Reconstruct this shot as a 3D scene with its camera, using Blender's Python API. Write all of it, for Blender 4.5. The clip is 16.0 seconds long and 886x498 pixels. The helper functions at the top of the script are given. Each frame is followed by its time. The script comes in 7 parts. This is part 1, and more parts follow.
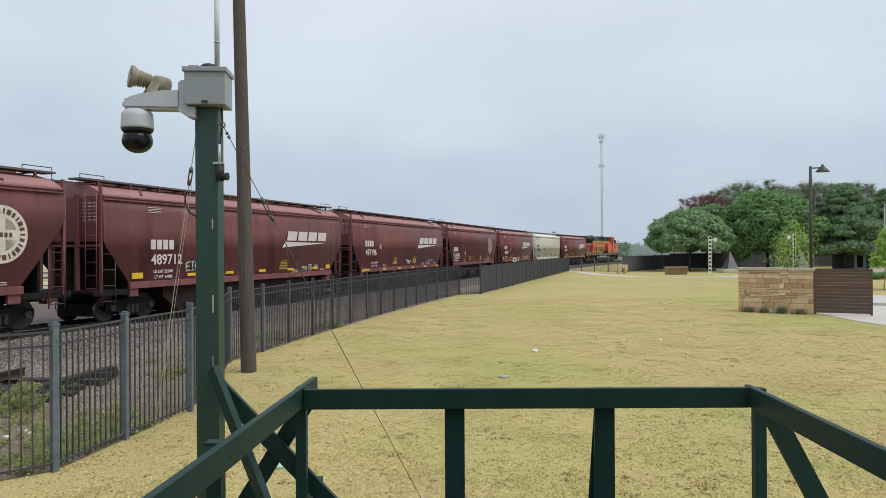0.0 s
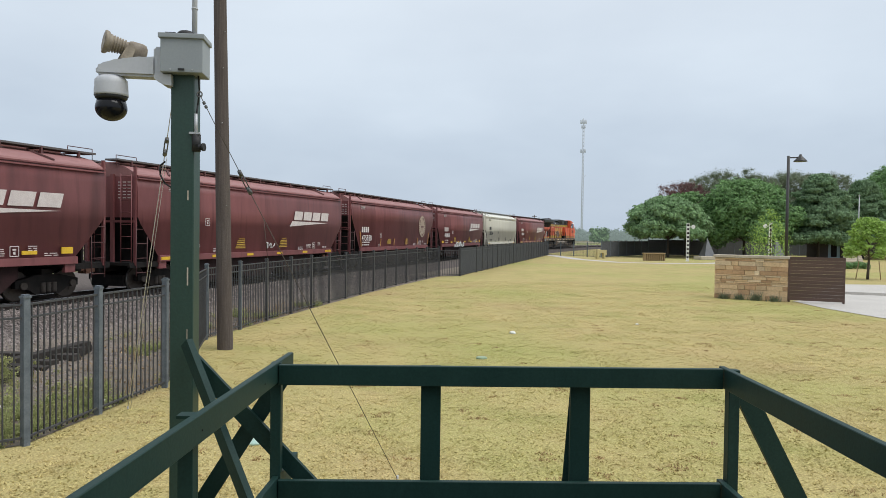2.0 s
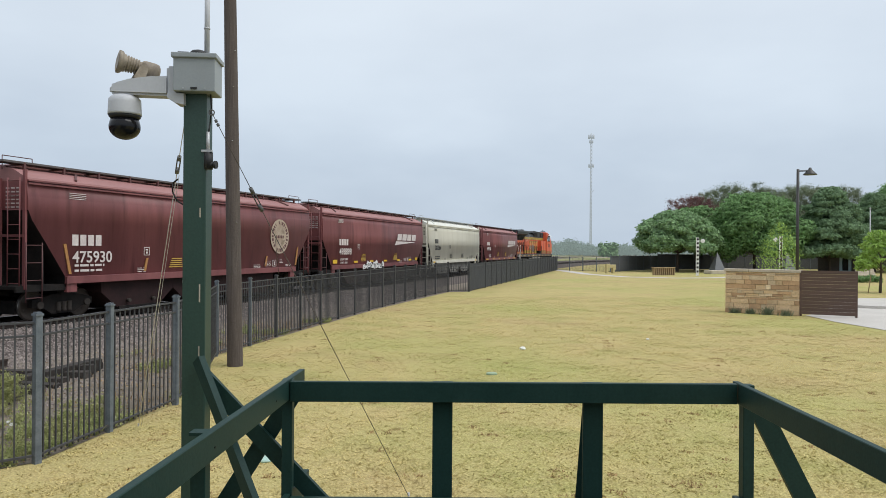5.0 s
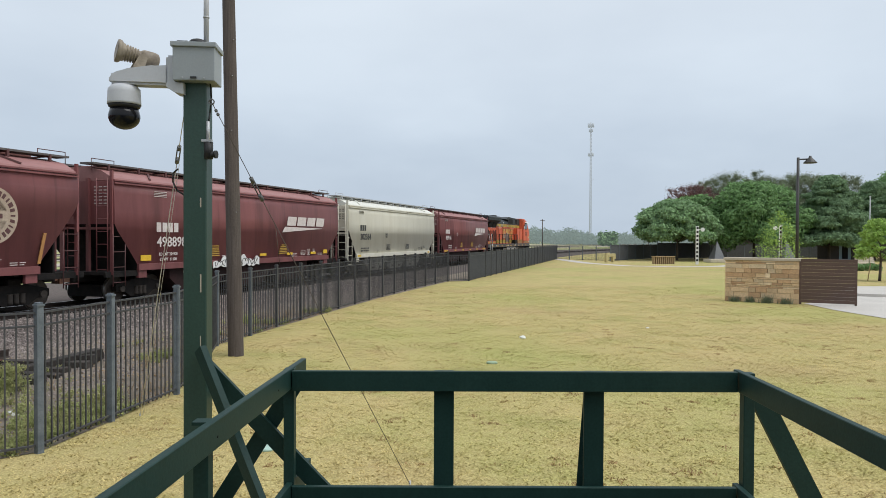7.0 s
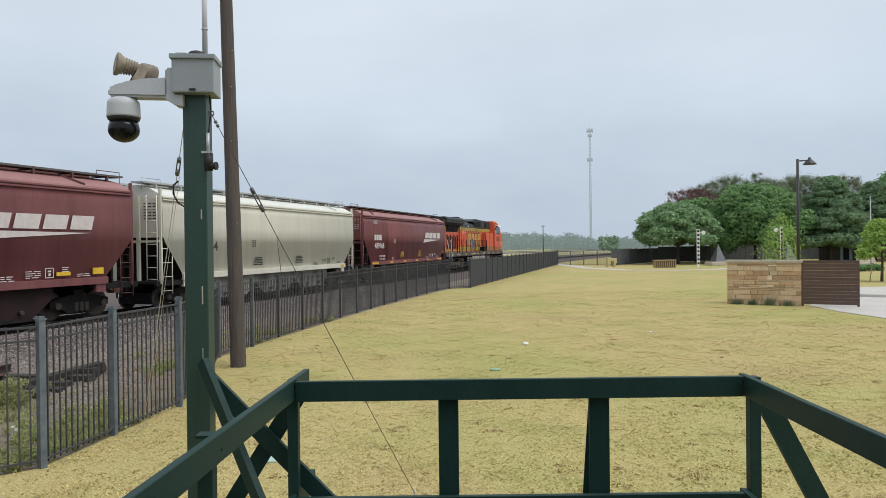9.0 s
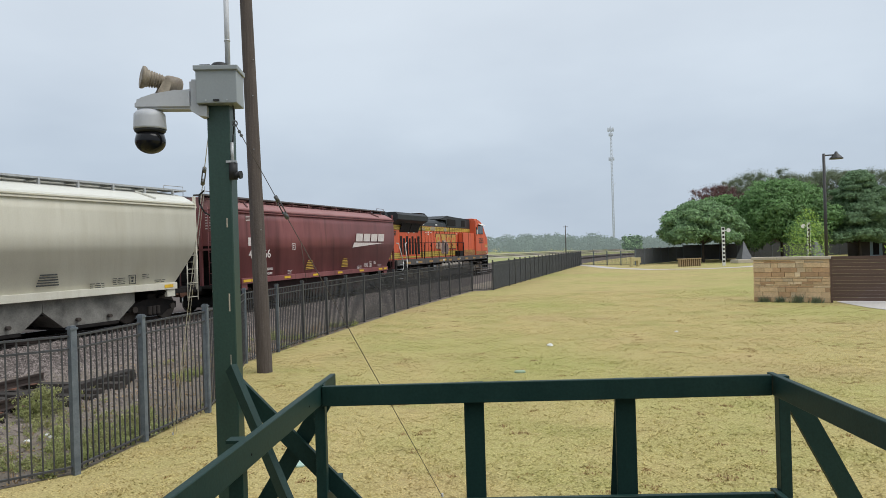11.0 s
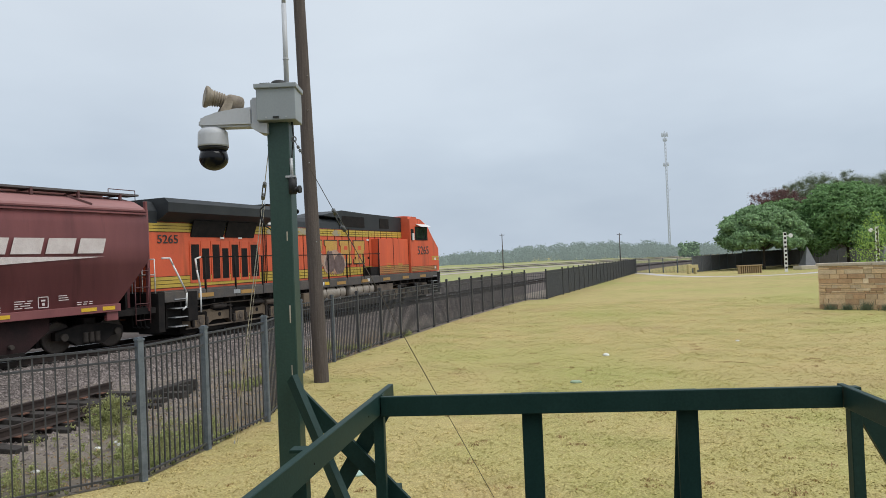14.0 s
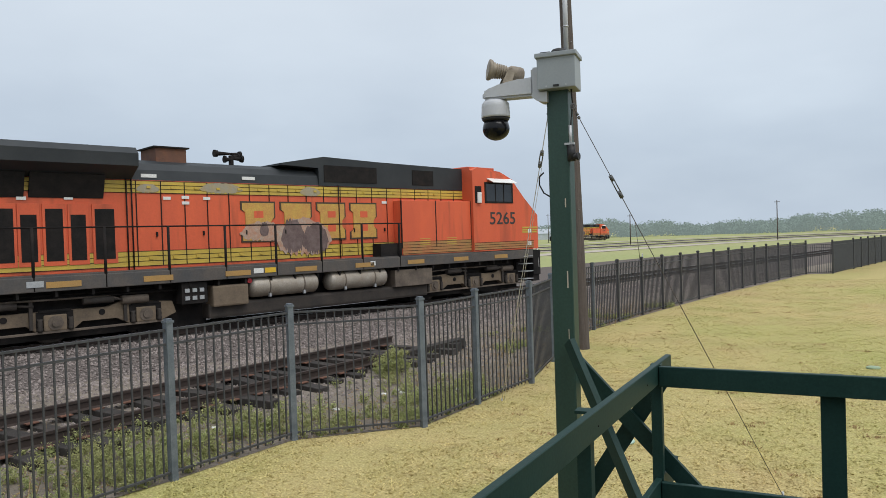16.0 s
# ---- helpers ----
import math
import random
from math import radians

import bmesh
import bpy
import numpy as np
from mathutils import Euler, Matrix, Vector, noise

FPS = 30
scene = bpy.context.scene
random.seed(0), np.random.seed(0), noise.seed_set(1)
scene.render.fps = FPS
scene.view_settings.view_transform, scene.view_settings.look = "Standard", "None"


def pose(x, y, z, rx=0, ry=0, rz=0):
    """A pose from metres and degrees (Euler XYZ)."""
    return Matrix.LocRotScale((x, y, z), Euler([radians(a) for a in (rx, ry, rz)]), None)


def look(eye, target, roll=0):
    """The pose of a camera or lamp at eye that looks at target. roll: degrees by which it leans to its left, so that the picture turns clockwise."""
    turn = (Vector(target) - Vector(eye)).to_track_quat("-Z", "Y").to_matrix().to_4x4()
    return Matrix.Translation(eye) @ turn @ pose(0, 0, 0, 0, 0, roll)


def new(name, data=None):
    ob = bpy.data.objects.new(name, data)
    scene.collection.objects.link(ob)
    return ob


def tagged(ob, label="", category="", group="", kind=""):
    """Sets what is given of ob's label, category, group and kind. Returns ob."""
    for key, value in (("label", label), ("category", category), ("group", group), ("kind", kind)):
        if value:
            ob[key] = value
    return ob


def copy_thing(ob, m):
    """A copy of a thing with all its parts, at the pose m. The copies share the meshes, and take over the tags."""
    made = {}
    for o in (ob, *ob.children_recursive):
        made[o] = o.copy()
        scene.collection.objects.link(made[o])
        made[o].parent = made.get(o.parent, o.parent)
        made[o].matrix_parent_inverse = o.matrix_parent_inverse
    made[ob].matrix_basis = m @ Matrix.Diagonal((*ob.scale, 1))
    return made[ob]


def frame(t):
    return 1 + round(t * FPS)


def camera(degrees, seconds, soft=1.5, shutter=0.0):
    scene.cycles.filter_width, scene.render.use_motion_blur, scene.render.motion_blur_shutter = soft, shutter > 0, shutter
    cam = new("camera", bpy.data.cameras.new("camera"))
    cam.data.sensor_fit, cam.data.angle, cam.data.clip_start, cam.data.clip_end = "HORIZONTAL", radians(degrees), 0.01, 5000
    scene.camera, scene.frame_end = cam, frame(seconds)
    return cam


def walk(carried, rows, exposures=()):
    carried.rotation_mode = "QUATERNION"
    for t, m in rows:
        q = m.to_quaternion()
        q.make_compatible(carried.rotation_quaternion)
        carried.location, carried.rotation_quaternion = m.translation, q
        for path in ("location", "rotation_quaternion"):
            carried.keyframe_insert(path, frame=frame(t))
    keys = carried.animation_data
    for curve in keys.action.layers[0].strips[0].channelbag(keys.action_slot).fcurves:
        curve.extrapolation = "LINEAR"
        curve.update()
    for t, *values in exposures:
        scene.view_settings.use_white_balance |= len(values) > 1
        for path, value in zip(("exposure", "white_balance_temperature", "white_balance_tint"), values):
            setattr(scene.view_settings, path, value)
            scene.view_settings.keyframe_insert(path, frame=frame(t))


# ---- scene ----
cam = camera(64.05, 16.0, soft=0.8)
# seconds, place, yaw, pitch, roll
PATH = [
    (0.0, 0.035, -0.017, 2.696, 0.43, 0.12, 0.35),
    (0.5, 0.029, -0.007, 2.672, 1.64, -0.19, -0.08),
    (1.0, 0.036, 0.009, 2.657, 0.72, -1.34, -0.59),
    (1.5, 0.041, 0.021, 2.657, -0.84, -1.46, -0.14),
    (2.0, 0.041, 0.022, 2.659, -1.16, -1.31, -0.79),
    (2.5, 0.041, 0.019, 2.657, -1.54, -1.32, -1.11),
    (3.0, 0.035, 0.019, 2.659, -0.91, -1.06, -0.87),
    (3.5, 0.028, 0.006, 2.653, -0.56, -0.56, -1.53),
    (4.0, 0.031, 0.009, 2.657, -0.73, -0.24, -0.86),
    (6.5, 0.015, 0.028, 2.659, -0.40, -0.00, -0.34),
    (7.0, 0.016, 0.022, 2.658, -0.50, -0.91, -0.30),
    (7.5, 0.009, 0.046, 2.655, -1.13, -0.92, 0.46),
    (8.0, 0.010, 0.056, 2.655, -1.79, -0.83, 0.72),
    (8.5, 0.009, 0.038, 2.664, -1.46, -0.46, 0.65),
    (9.0, 0.009, 0.037, 2.663, -0.44, -0.33, 0.62),
    (11.5, 0.002, -0.001, 2.673, 1.98, 0.18, 1.90),
    (12.0, -0.004, -0.014, 2.678, 3.27, 0.58, 1.55),
    (12.5, -0.005, -0.020, 2.678, 3.88, 0.72, 1.74),
    (13.0, -0.016, -0.021, 2.680, 4.85, 0.87, 1.79),
    (13.5, -0.015, -0.022, 2.683, 5.12, 0.87, 2.22),
    (14.0, -0.021, -0.011, 2.679, 5.55, 0.85, 2.36),
    (14.5, -0.022, -0.021, 2.682, 6.22, 0.87, 2.52),
    (15.0, -0.047, -0.027, 2.682, 9.60, 0.81, 2.11),
    (15.5, -0.094, -0.060, 2.676, 16.43, -0.14, 2.14),
    (16.0, -0.163, -0.104, 2.675, 25.94, -1.00, 1.83),
]
walk(cam, [(t, pose(x, y, z, 90 + p, r, w)) for t, x, y, z, w, p, r in PATH],
     exposures=[(0.0, 0.0), (1.5, 0.05), (3.0, 0.07), (7.0, 0.04), (9.0, 0.0), (12.5, -0.04), (15.0, -0.05), (15.5, -0.05), (16.0, 0.0)])


# ---------------------------------------------------------------- light
SUN_EL, SUN_AZ = 58, 112
world = bpy.data.worlds.new("overcast_sky")
scene.world = world
world.use_nodes = True
wn, wl = world.node_tree.nodes, world.node_tree.links
wn.clear()
w_out = wn.new("ShaderNodeOutputWorld")
w_bg = wn.new("ShaderNodeBackground")
w_sky = wn.new("ShaderNodeTexSky")
w_sky.sky_type, w_sky.sun_disc = 'NISHITA', False
w_sky.sun_elevation, w_sky.sun_rotation = radians(SUN_EL), radians(SUN_AZ)
w_sky.air_density, w_sky.dust_density = 1.0, 4.0
w_tc = wn.new("ShaderNodeTexCoord")
w_map = wn.new("ShaderNodeMapping")
w_map.inputs["Scale"].default_value = (1.0, 1.0, 2.6)
w_noise = wn.new("ShaderNodeTexNoise")
w_noise.inputs["Scale"].default_value, w_noise.inputs["Detail"].default_value = 1.7, 5.0
w_ramp = wn.new("ShaderNodeValToRGB")
w_ramp.color_ramp.elements[0].position, w_ramp.color_ramp.elements[1].position = 0.33, 0.72
w_ramp.color_ramp.elements[0].color = (0.455, 0.545, 0.665, 1)
w_ramp.color_ramp.elements[1].color = (0.675, 0.775, 0.885, 1)
w_sep = wn.new("ShaderNodeSeparateXYZ")
w_hi = wn.new("ShaderNodeMapRange")
w_hi.inputs["From Min"].default_value, w_hi.inputs["From Max"].default_value = 0.12, 0.5
w_lift = wn.new("ShaderNodeMix")
w_lift.data_type = 'RGBA'
w_lift.inputs["B"].default_value = (0.86, 0.93, 1.0, 1)
w_scale = wn.new("ShaderNodeVectorMath")
w_scale.operation = 'SCALE'
w_scale.inputs["Scale"].default_value = 0.09
w_mix = wn.new("ShaderNodeMix")
w_mix.data_type = 'RGBA'
w_mix.inputs["Factor"].default_value = 0.9
wl.new(w_tc.outputs["Generated"], w_map.inputs["Vector"])
wl.new(w_map.outputs["Vector"], w_noise.inputs["Vector"])
wl.new(w_noise.outputs["Fac"], w_ramp.inputs["Fac"])
wl.new(w_tc.outputs["Generated"], w_sep.inputs["Vector"])
wl.new(w_sep.outputs["Z"], w_hi.inputs["Value"])
wl.new(w_hi.outputs["Result"], w_lift.inputs["Factor"])
wl.new(w_ramp.outputs["Color"], w_lift.inputs["A"])
wl.new(w_sky.outputs["Color"], w_scale.inputs[0])
wl.new(w_scale.outputs["Vector"], w_mix.inputs["A"])
wl.new(w_lift.outputs["Result"], w_mix.inputs["B"])
wl.new(w_mix.outputs["Result"], w_bg.inputs["Color"])
w_bg.inputs["Strength"].default_value = 1.0
wl.new(w_bg.outputs["Background"], w_out.inputs["Surface"])

sun_data = bpy.data.lights.new("sun", 'SUN')
sun_data.energy, sun_data.angle, sun_data.color = 1.7, radians(40), (1.0, 0.985, 0.96)
sun = new("sun", sun_data)
sun.matrix_world = look((0, 0, 60), (-math.sin(radians(SUN_AZ)) * math.cos(radians(SUN_EL)), -math.cos(radians(SUN_AZ)) * math.cos(radians(SUN_EL)), 60 - math.sin(radians(SUN_EL))))


# ---------------------------------------------------------------- materials
def mat(name, col, col2=None, rough=0.6, metal=0.0, scale=3.0, stretch=(1, 1, 1), amount=0.6, fine=40.0, bump=0.15,
        dist=0.01, vary=0.0, island=0.0, spec=0.5, coat=0.0, grain=0.12):
    """Two scales of noise between two colours, fine relief; vary: by object, island: by piece."""
    m = bpy.data.materials.new(name)
    m.use_nodes = True
    n, l = m.node_tree.nodes, m.node_tree.links
    b = n["Principled BSDF"]
    col2 = col2 or tuple(c * 0.72 for c in col)
    tc = n.new("ShaderNodeTexCoord")
    mp = n.new("ShaderNodeMapping")
    mp.inputs["Scale"].default_value = stretch
    l.new(tc.outputs["Object"], mp.inputs["Vector"])
    big = n.new("ShaderNodeTexNoise")
    big.inputs["Scale"].default_value, big.inputs["Detail"].default_value, big.inputs["Roughness"].default_value = scale, 6, 0.62
    sm = n.new("ShaderNodeTexNoise")
    sm.inputs["Scale"].default_value, sm.inputs["Detail"].default_value = fine, 3
    l.new(mp.outputs["Vector"], big.inputs["Vector"])
    l.new(tc.outputs["Object"], sm.inputs["Vector"])
    mr = n.new("ShaderNodeMapRange")
    mr.inputs["From Min"].default_value, mr.inputs["From Max"].default_value = 0.35, 0.68
    mr.inputs["To Max"].default_value = amount
    l.new(big.outputs["Fac"], mr.inputs["Value"])
    mx = n.new("ShaderNodeMix")
    mx.data_type = 'RGBA'
    mx.inputs["A"].default_value, mx.inputs["B"].default_value = (*col, 1), (*col2, 1)
    l.new(mr.outputs["Result"], mx.inputs["Factor"])
    hsv = n.new("ShaderNodeHueSaturation")
    l.new(mx.outputs["Result"], hsv.inputs["Color"])
    v1 = n.new("ShaderNodeMapRange")
    v1.inputs["From Min"].default_value, v1.inputs["From Max"].default_value = 0.3, 0.7
    v1.inputs["To Min"].default_value, v1.inputs["To Max"].default_value = 1 - grain, 1 + grain
    l.new(sm.outputs["Fac"], v1.inputs["Value"])
    last = v1.outputs["Result"]
    for amt, node, out in ((vary, "ShaderNodeObjectInfo", "Random"), (island, "ShaderNodeNewGeometry", "Random Per Island")):
        if amt:
            src = n.new(node)
            v2 = n.new("ShaderNodeMapRange")
            v2.inputs["To Min"].default_value, v2.inputs["To Max"].default_value = 1 - amt, 1 + amt
            l.new(src.outputs[out], v2.inputs["Value"])
            mu = n.new("ShaderNodeMath")
            mu.operation = 'MULTIPLY'
            l.new(last, mu.inputs[0])
            l.new(v2.outputs["Result"], mu.inputs[1])
            last = mu.outputs[0]
    l.new(last, hsv.inputs["Value"])
    l.new(hsv.outputs["Color"], b.inputs["Base Color"])
    b.inputs["Roughness"].default_value, b.inputs["Metallic"].default_value = rough, metal
    b.inputs["Specular IOR Level"].default_value = spec
    b.inputs["Coat Weight"].default_value = coat
    if bump:
        bp = n.new("ShaderNodeBump")
        bp.inputs["Strength"].default_value, bp.inputs["Distance"].default_value = bump, dist
        l.new(sm.outputs["Fac"], bp.inputs["Height"])
        l.new(bp.outputs["Normal"], b.inputs["Normal"])
    return m


# emission that paints haze onto far things
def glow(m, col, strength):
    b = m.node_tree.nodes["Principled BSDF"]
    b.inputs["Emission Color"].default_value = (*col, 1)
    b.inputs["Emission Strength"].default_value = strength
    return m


def lawn_tones(m, bright=1.0):
    """Green and rusty patches over the straw tone."""
    n, l = m.node_tree.nodes, m.node_tree.links
    hsv = next(k for k in n if k.type == 'HUE_SAT')
    src = hsv.inputs["Color"].links[0].from_socket
    geo = n.new("ShaderNodeNewGeometry")
    for sc, lo, hi, amt, col in ((0.09, 0.47, 0.63, 0.75, (0.335, 0.345, 0.115)), (0.55, 0.52, 0.69, 0.65, (0.30, 0.295, 0.10)), (0.22, 0.52, 0.68, 0.55, (0.41, 0.30, 0.155)), (2.6, 0.56, 0.74, 0.38, (0.27, 0.21, 0.10)),
                                 (6.5, 0.52, 0.70, 0.30, (0.32, 0.235, 0.115)), (17.0, 0.52, 0.70, 0.40, (0.53, 0.45, 0.23))):
        t = n.new("ShaderNodeTexNoise")
        t.inputs["Scale"].default_value, t.inputs["Detail"].default_value = sc, 5
        l.new(geo.outputs["Position"], t.inputs["Vector"])
        r = n.new("ShaderNodeMapRange")
        r.inputs["From Min"].default_value, r.inputs["From Max"].default_value, r.inputs["To Max"].default_value = lo, hi, amt
        l.new(t.outputs["Fac"], r.inputs["Value"])
        x = n.new("ShaderNodeMix")
        x.data_type = 'RGBA'
        x.inputs["B"].default_value = (*[c * bright for c in col], 1)
        l.new(src, x.inputs["A"])
        l.new(r.outputs["Result"], x.inputs["Factor"])
        src = x.outputs["Result"]
    l.new(src, hsv.inputs["Color"])
    return m


M_LAWN = lawn_tones(mat("dry_lawn", (0.457, 0.368, 0.166), (0.370, 0.328, 0.133), rough=0.95, scale=0.7, amount=0.75, fine=34, bump=0.6, dist=0.02, spec=0.1, grain=0.30))
M_BLADE = lawn_tones(mat("dry_grass_blade", (0.572, 0.462, 0.212), (0.477, 0.408, 0.168), rough=0.9, scale=0.7, amount=0.8, fine=3, bump=0, island=0.16, spec=0.1), 1.22)
M_TUFT = mat("brown_grass_tuft", (0.40, 0.275, 0.14), (0.30, 0.205, 0.10), rough=0.95, scale=2, fine=8, bump=0, island=0.3, spec=0.1)
M_FIELD = mat("green_field_grass", (0.30, 0.33, 0.14), (0.39, 0.36, 0.19), rough=0.95, scale=0.03, amount=0.8, fine=2, bump=0.3, dist=0.05, spec=0.1)
M_WEED = mat("weed_leaf", (0.37, 0.41, 0.17), (0.34, 0.3, 0.15), rough=0.7, scale=2, fine=8, bump=0, island=0.35, spec=0.2)
M_STRAW = mat("dead_weed_stalk", (0.33, 0.24, 0.13), (0.22, 0.13, 0.08), rough=0.9, scale=2, fine=8, bump=0, island=0.35, spec=0.1)
M_BALLAST = mat("ballast", (0.172, 0.15, 0.14), (0.096, 0.083, 0.078), rough=0.95, scale=14, amount=0.9, fine=22, bump=0.5, dist=0.03, spec=0.0)
M_STONE = mat("ballast_stone", (0.245, 0.21, 0.195), (0.128, 0.105, 0.097), rough=0.9, scale=2, fine=20, bump=0.3, island=0.45, spec=0.2)
M_DIRT = mat("weedy_gravel", (0.245, 0.208, 0.175), (0.15, 0.13, 0.105), rough=0.95, scale=1.1, amount=0.8, fine=18, bump=0.9, dist=0.05, spec=0.1)
M_CONC = mat("concrete_paving", (0.52, 0.49, 0.45), (0.44, 0.41, 0.38), rough=0.85, scale=0.8, fine=20, bump=0.1)
M_GRAVELSTRIP = mat("pale_gravel", (0.46, 0.40, 0.33), (0.33, 0.29, 0.24), rough=0.95, scale=0.3, fine=6, bump=0.3)
M_GREEN = mat("dark_green_paint", (0.01, 0.034, 0.029), (0.018, 0.049, 0.042), rough=0.52, scale=5, stretch=(1, 1, 0.4), amount=0.5, fine=60, bump=0.06, spec=0.22)
M_GREENPOST = mat("green_post_paint", (0.018, 0.052, 0.040), (0.028, 0.064, 0.050), rough=0.45, scale=4, stretch=(3, 3, 0.4), amount=0.6, fine=60, bump=0.08)
M_FENCE = mat("weathered_black_steel", (0.052, 0.053, 0.058), (0.088, 0.09, 0.096), rough=0.55, metal=0.2, scale=6, amount=0.6, fine=50, bump=0.05)
M_FENCEPOST = mat("weathered_grey_post", (0.095, 0.115, 0.135), (0.19, 0.215, 0.24), rough=0.6, metal=0.1, scale=7, amount=0.75, fine=50, bump=0.08)
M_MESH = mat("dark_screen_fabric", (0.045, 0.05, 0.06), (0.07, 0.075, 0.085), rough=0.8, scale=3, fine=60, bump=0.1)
M_MESHPALE = mat("grey_screen_fabric", (0.085, 0.09, 0.10), (0.12, 0.125, 0.135), rough=0.8, scale=3, fine=60, bump=0.1)
M_POLE = mat("weathered_pole_wood", (0.108, 0.088, 0.078), (0.06, 0.047, 0.042), rough=0.9, scale=5, stretch=(6, 6, 0.25), amount=0.9, fine=30, bump=0.4, dist=0.02)
M_BOX = mat("grey_enclosure_paint", (0.29, 0.315, 0.325), (0.26, 0.28, 0.29), rough=0.5, scale=4, amount=0.5, fine=80, bump=0.03, grain=0.03)
M_ARM = mat("off_white_housing", (0.49, 0.50, 0.52), (0.44, 0.45, 0.47), rough=0.45, scale=5, amount=0.5, fine=60, bump=0.03, grain=0.03)
M_DOME = mat("smoked_dome", (0.008, 0.008, 0.01), (0.012, 0.012, 0.014), rough=0.12, scale=3, fine=20, bump=0, spec=0.25)
M_BLACK = mat("black_rubber", (0.012, 0.012, 0.013), (0.02, 0.02, 0.021), rough=0.6, scale=8, fine=50, bump=0.05)
M_HORN = mat("tan_siren_paint", (0.33, 0.28, 0.21), (0.12, 0.09, 0.065), rough=0.55, scale=14, amount=0.8, fine=60, bump=0.08)
M_STEEL = mat("galvanised_steel", (0.48, 0.49, 0.50), (0.33, 0.34, 0.35), rough=0.55, metal=0.5, scale=9, fine=60, bump=0.05)
M_WIRE = mat("guy_wire", (0.62, 0.60, 0.57), (0.45, 0.42, 0.40), rough=0.6, metal=0.1, scale=20, fine=60, bump=0)
M_WIREDARK = mat("dark_guy_wire", (0.10, 0.08, 0.06), (0.06, 0.05, 0.04), rough=0.7, scale=20, fine=60, bump=0)
M_MAROON = mat("maroon_car_paint", (0.25, 0.088, 0.088), (0.148, 0.048, 0.05), rough=0.48, scale=0.8, stretch=(1.0, 1.0, 0.20), amount=0.9, fine=30, bump=0.05, vary=0.10, spec=0.45, grain=0.04)
M_MAROONROOF = mat("faded_maroon_roof", (0.33, 0.155, 0.147), (0.25, 0.115, 0.11), rough=0.6, scale=1.4, stretch=(0.5, 3, 1), amount=0.8, fine=20, bump=0.06, grain=0.04)
M_RUSTMAROON = mat("dark_maroon_ironwork", (0.115, 0.045, 0.046), (0.075, 0.04, 0.038), rough=0.65, scale=3, fine=30, bump=0.05)
# darker maroon and cream for the hoppers under the body
M_UNDERMAROON = mat("underside_maroon_steel", (0.040, 0.019, 0.019), (0.018, 0.013, 0.013), rough=0.75, scale=1.5, amount=0.9, fine=25, bump=0.1, spec=0.2)
M_UNDERCREAM = mat("underside_cream_steel", (0.30, 0.29, 0.26), (0.09, 0.085, 0.078), rough=0.75, scale=1.2, amount=0.9, fine=25, bump=0.1, spec=0.2)
M_GRATING = mat("weathered_grating", (0.13, 0.12, 0.12), (0.08, 0.07, 0.07), rough=0.7, metal=0.2, scale=4, fine=50, bump=0.2)
M_TANMARK = mat("faded_tan_emblem", (0.47, 0.38, 0.29), (0.33, 0.24, 0.18), rough=0.65, scale=2.5, amount=0.9, fine=40, bump=0)
M_CREAMMARK = mat("cream_emblem_paint", (0.68, 0.62, 0.51), (0.55, 0.48, 0.38), rough=0.65, scale=2.5, amount=0.8, fine=40, bump=0)
M_DUSTYTAPE = mat("dusty_orange_tape", (0.42, 0.20, 0.06), (0.30, 0.14, 0.06), rough=0.6, scale=3, fine=40, bump=0)
M_CREAM = mat("pale_cream_car_paint", (0.665, 0.64, 0.54), (0.58, 0.55, 0.45), rough=0.55, scale=1.0, stretch=(1.5, 1.5, 0.2), amount=0.8, fine=30, bump=0.05, grain=0.04)
M_CREAMROOF = mat("pale_cream_roof", (0.68, 0.68, 0.62), (0.57, 0.56, 0.50), rough=0.6, scale=1.4, stretch=(0.5, 3, 1), amount=0.7, fine=20, bump=0.06, grain=0.04)
# near-black for sooty steel, and for shade painted under and between cars
M_UNDER = mat("soot_and_shade_steel", (0.011, 0.0105, 0.0105), (0.027, 0.022, 0.020), rough=0.85, scale=3, amount=0.8, fine=30, bump=0.2, spec=0.2)
M_TAN = mat("tan_road_dust", (0.205, 0.152, 0.1), (0.095, 0.072, 0.053), rough=0.8, scale=1.8, amount=0.8, fine=25, bump=0.12)
M_TURNBUCKLE = mat("dull_turnbuckle_steel", (0.16, 0.165, 0.17), (0.09, 0.085, 0.08), rough=0.6, metal=0.4, scale=20, fine=60, bump=0)
M_RED = mat("red_cap", (0.50, 0.03, 0.04), (0.36, 0.03, 0.03), rough=0.5, scale=5, fine=40, bump=0)
M_FADED = mat("chalky_worn_paint", (0.30, 0.29, 0.24), (0.40, 0.30, 0.14), rough=0.8, scale=4, amount=0.9, fine=30, bump=0.03)
M_DUSTY = mat("dusty_brown_steel", (0.165, 0.13, 0.10), (0.07, 0.055, 0.045), rough=0.8, scale=2.2, amount=0.85, fine=25, bump=0.15)
M_SOOTBROWN = mat("sooty_brown_steel", (0.055, 0.043, 0.035), (0.025, 0.022, 0.02), rough=0.8, scale=2.2, amount=0.85, fine=25, bump=0.15)
M_WHEEL = mat("worn_wheel_steel", (0.085, 0.07, 0.06), (0.05, 0.04, 0.035), rough=0.55, metal=0.5, scale=6, fine=30, bump=0.1)
M_TREAD = mat("polished_tread", (0.55, 0.53, 0.50), (0.42, 0.40, 0.38), rough=0.3, metal=0.9, scale=6, fine=30, bump=0.03)
M_MARK = mat("faded_white_lettering", (0.66, 0.60, 0.57), (0.52, 0.44, 0.42), rough=0.6, scale=3, amount=0.7, fine=40, bump=0)
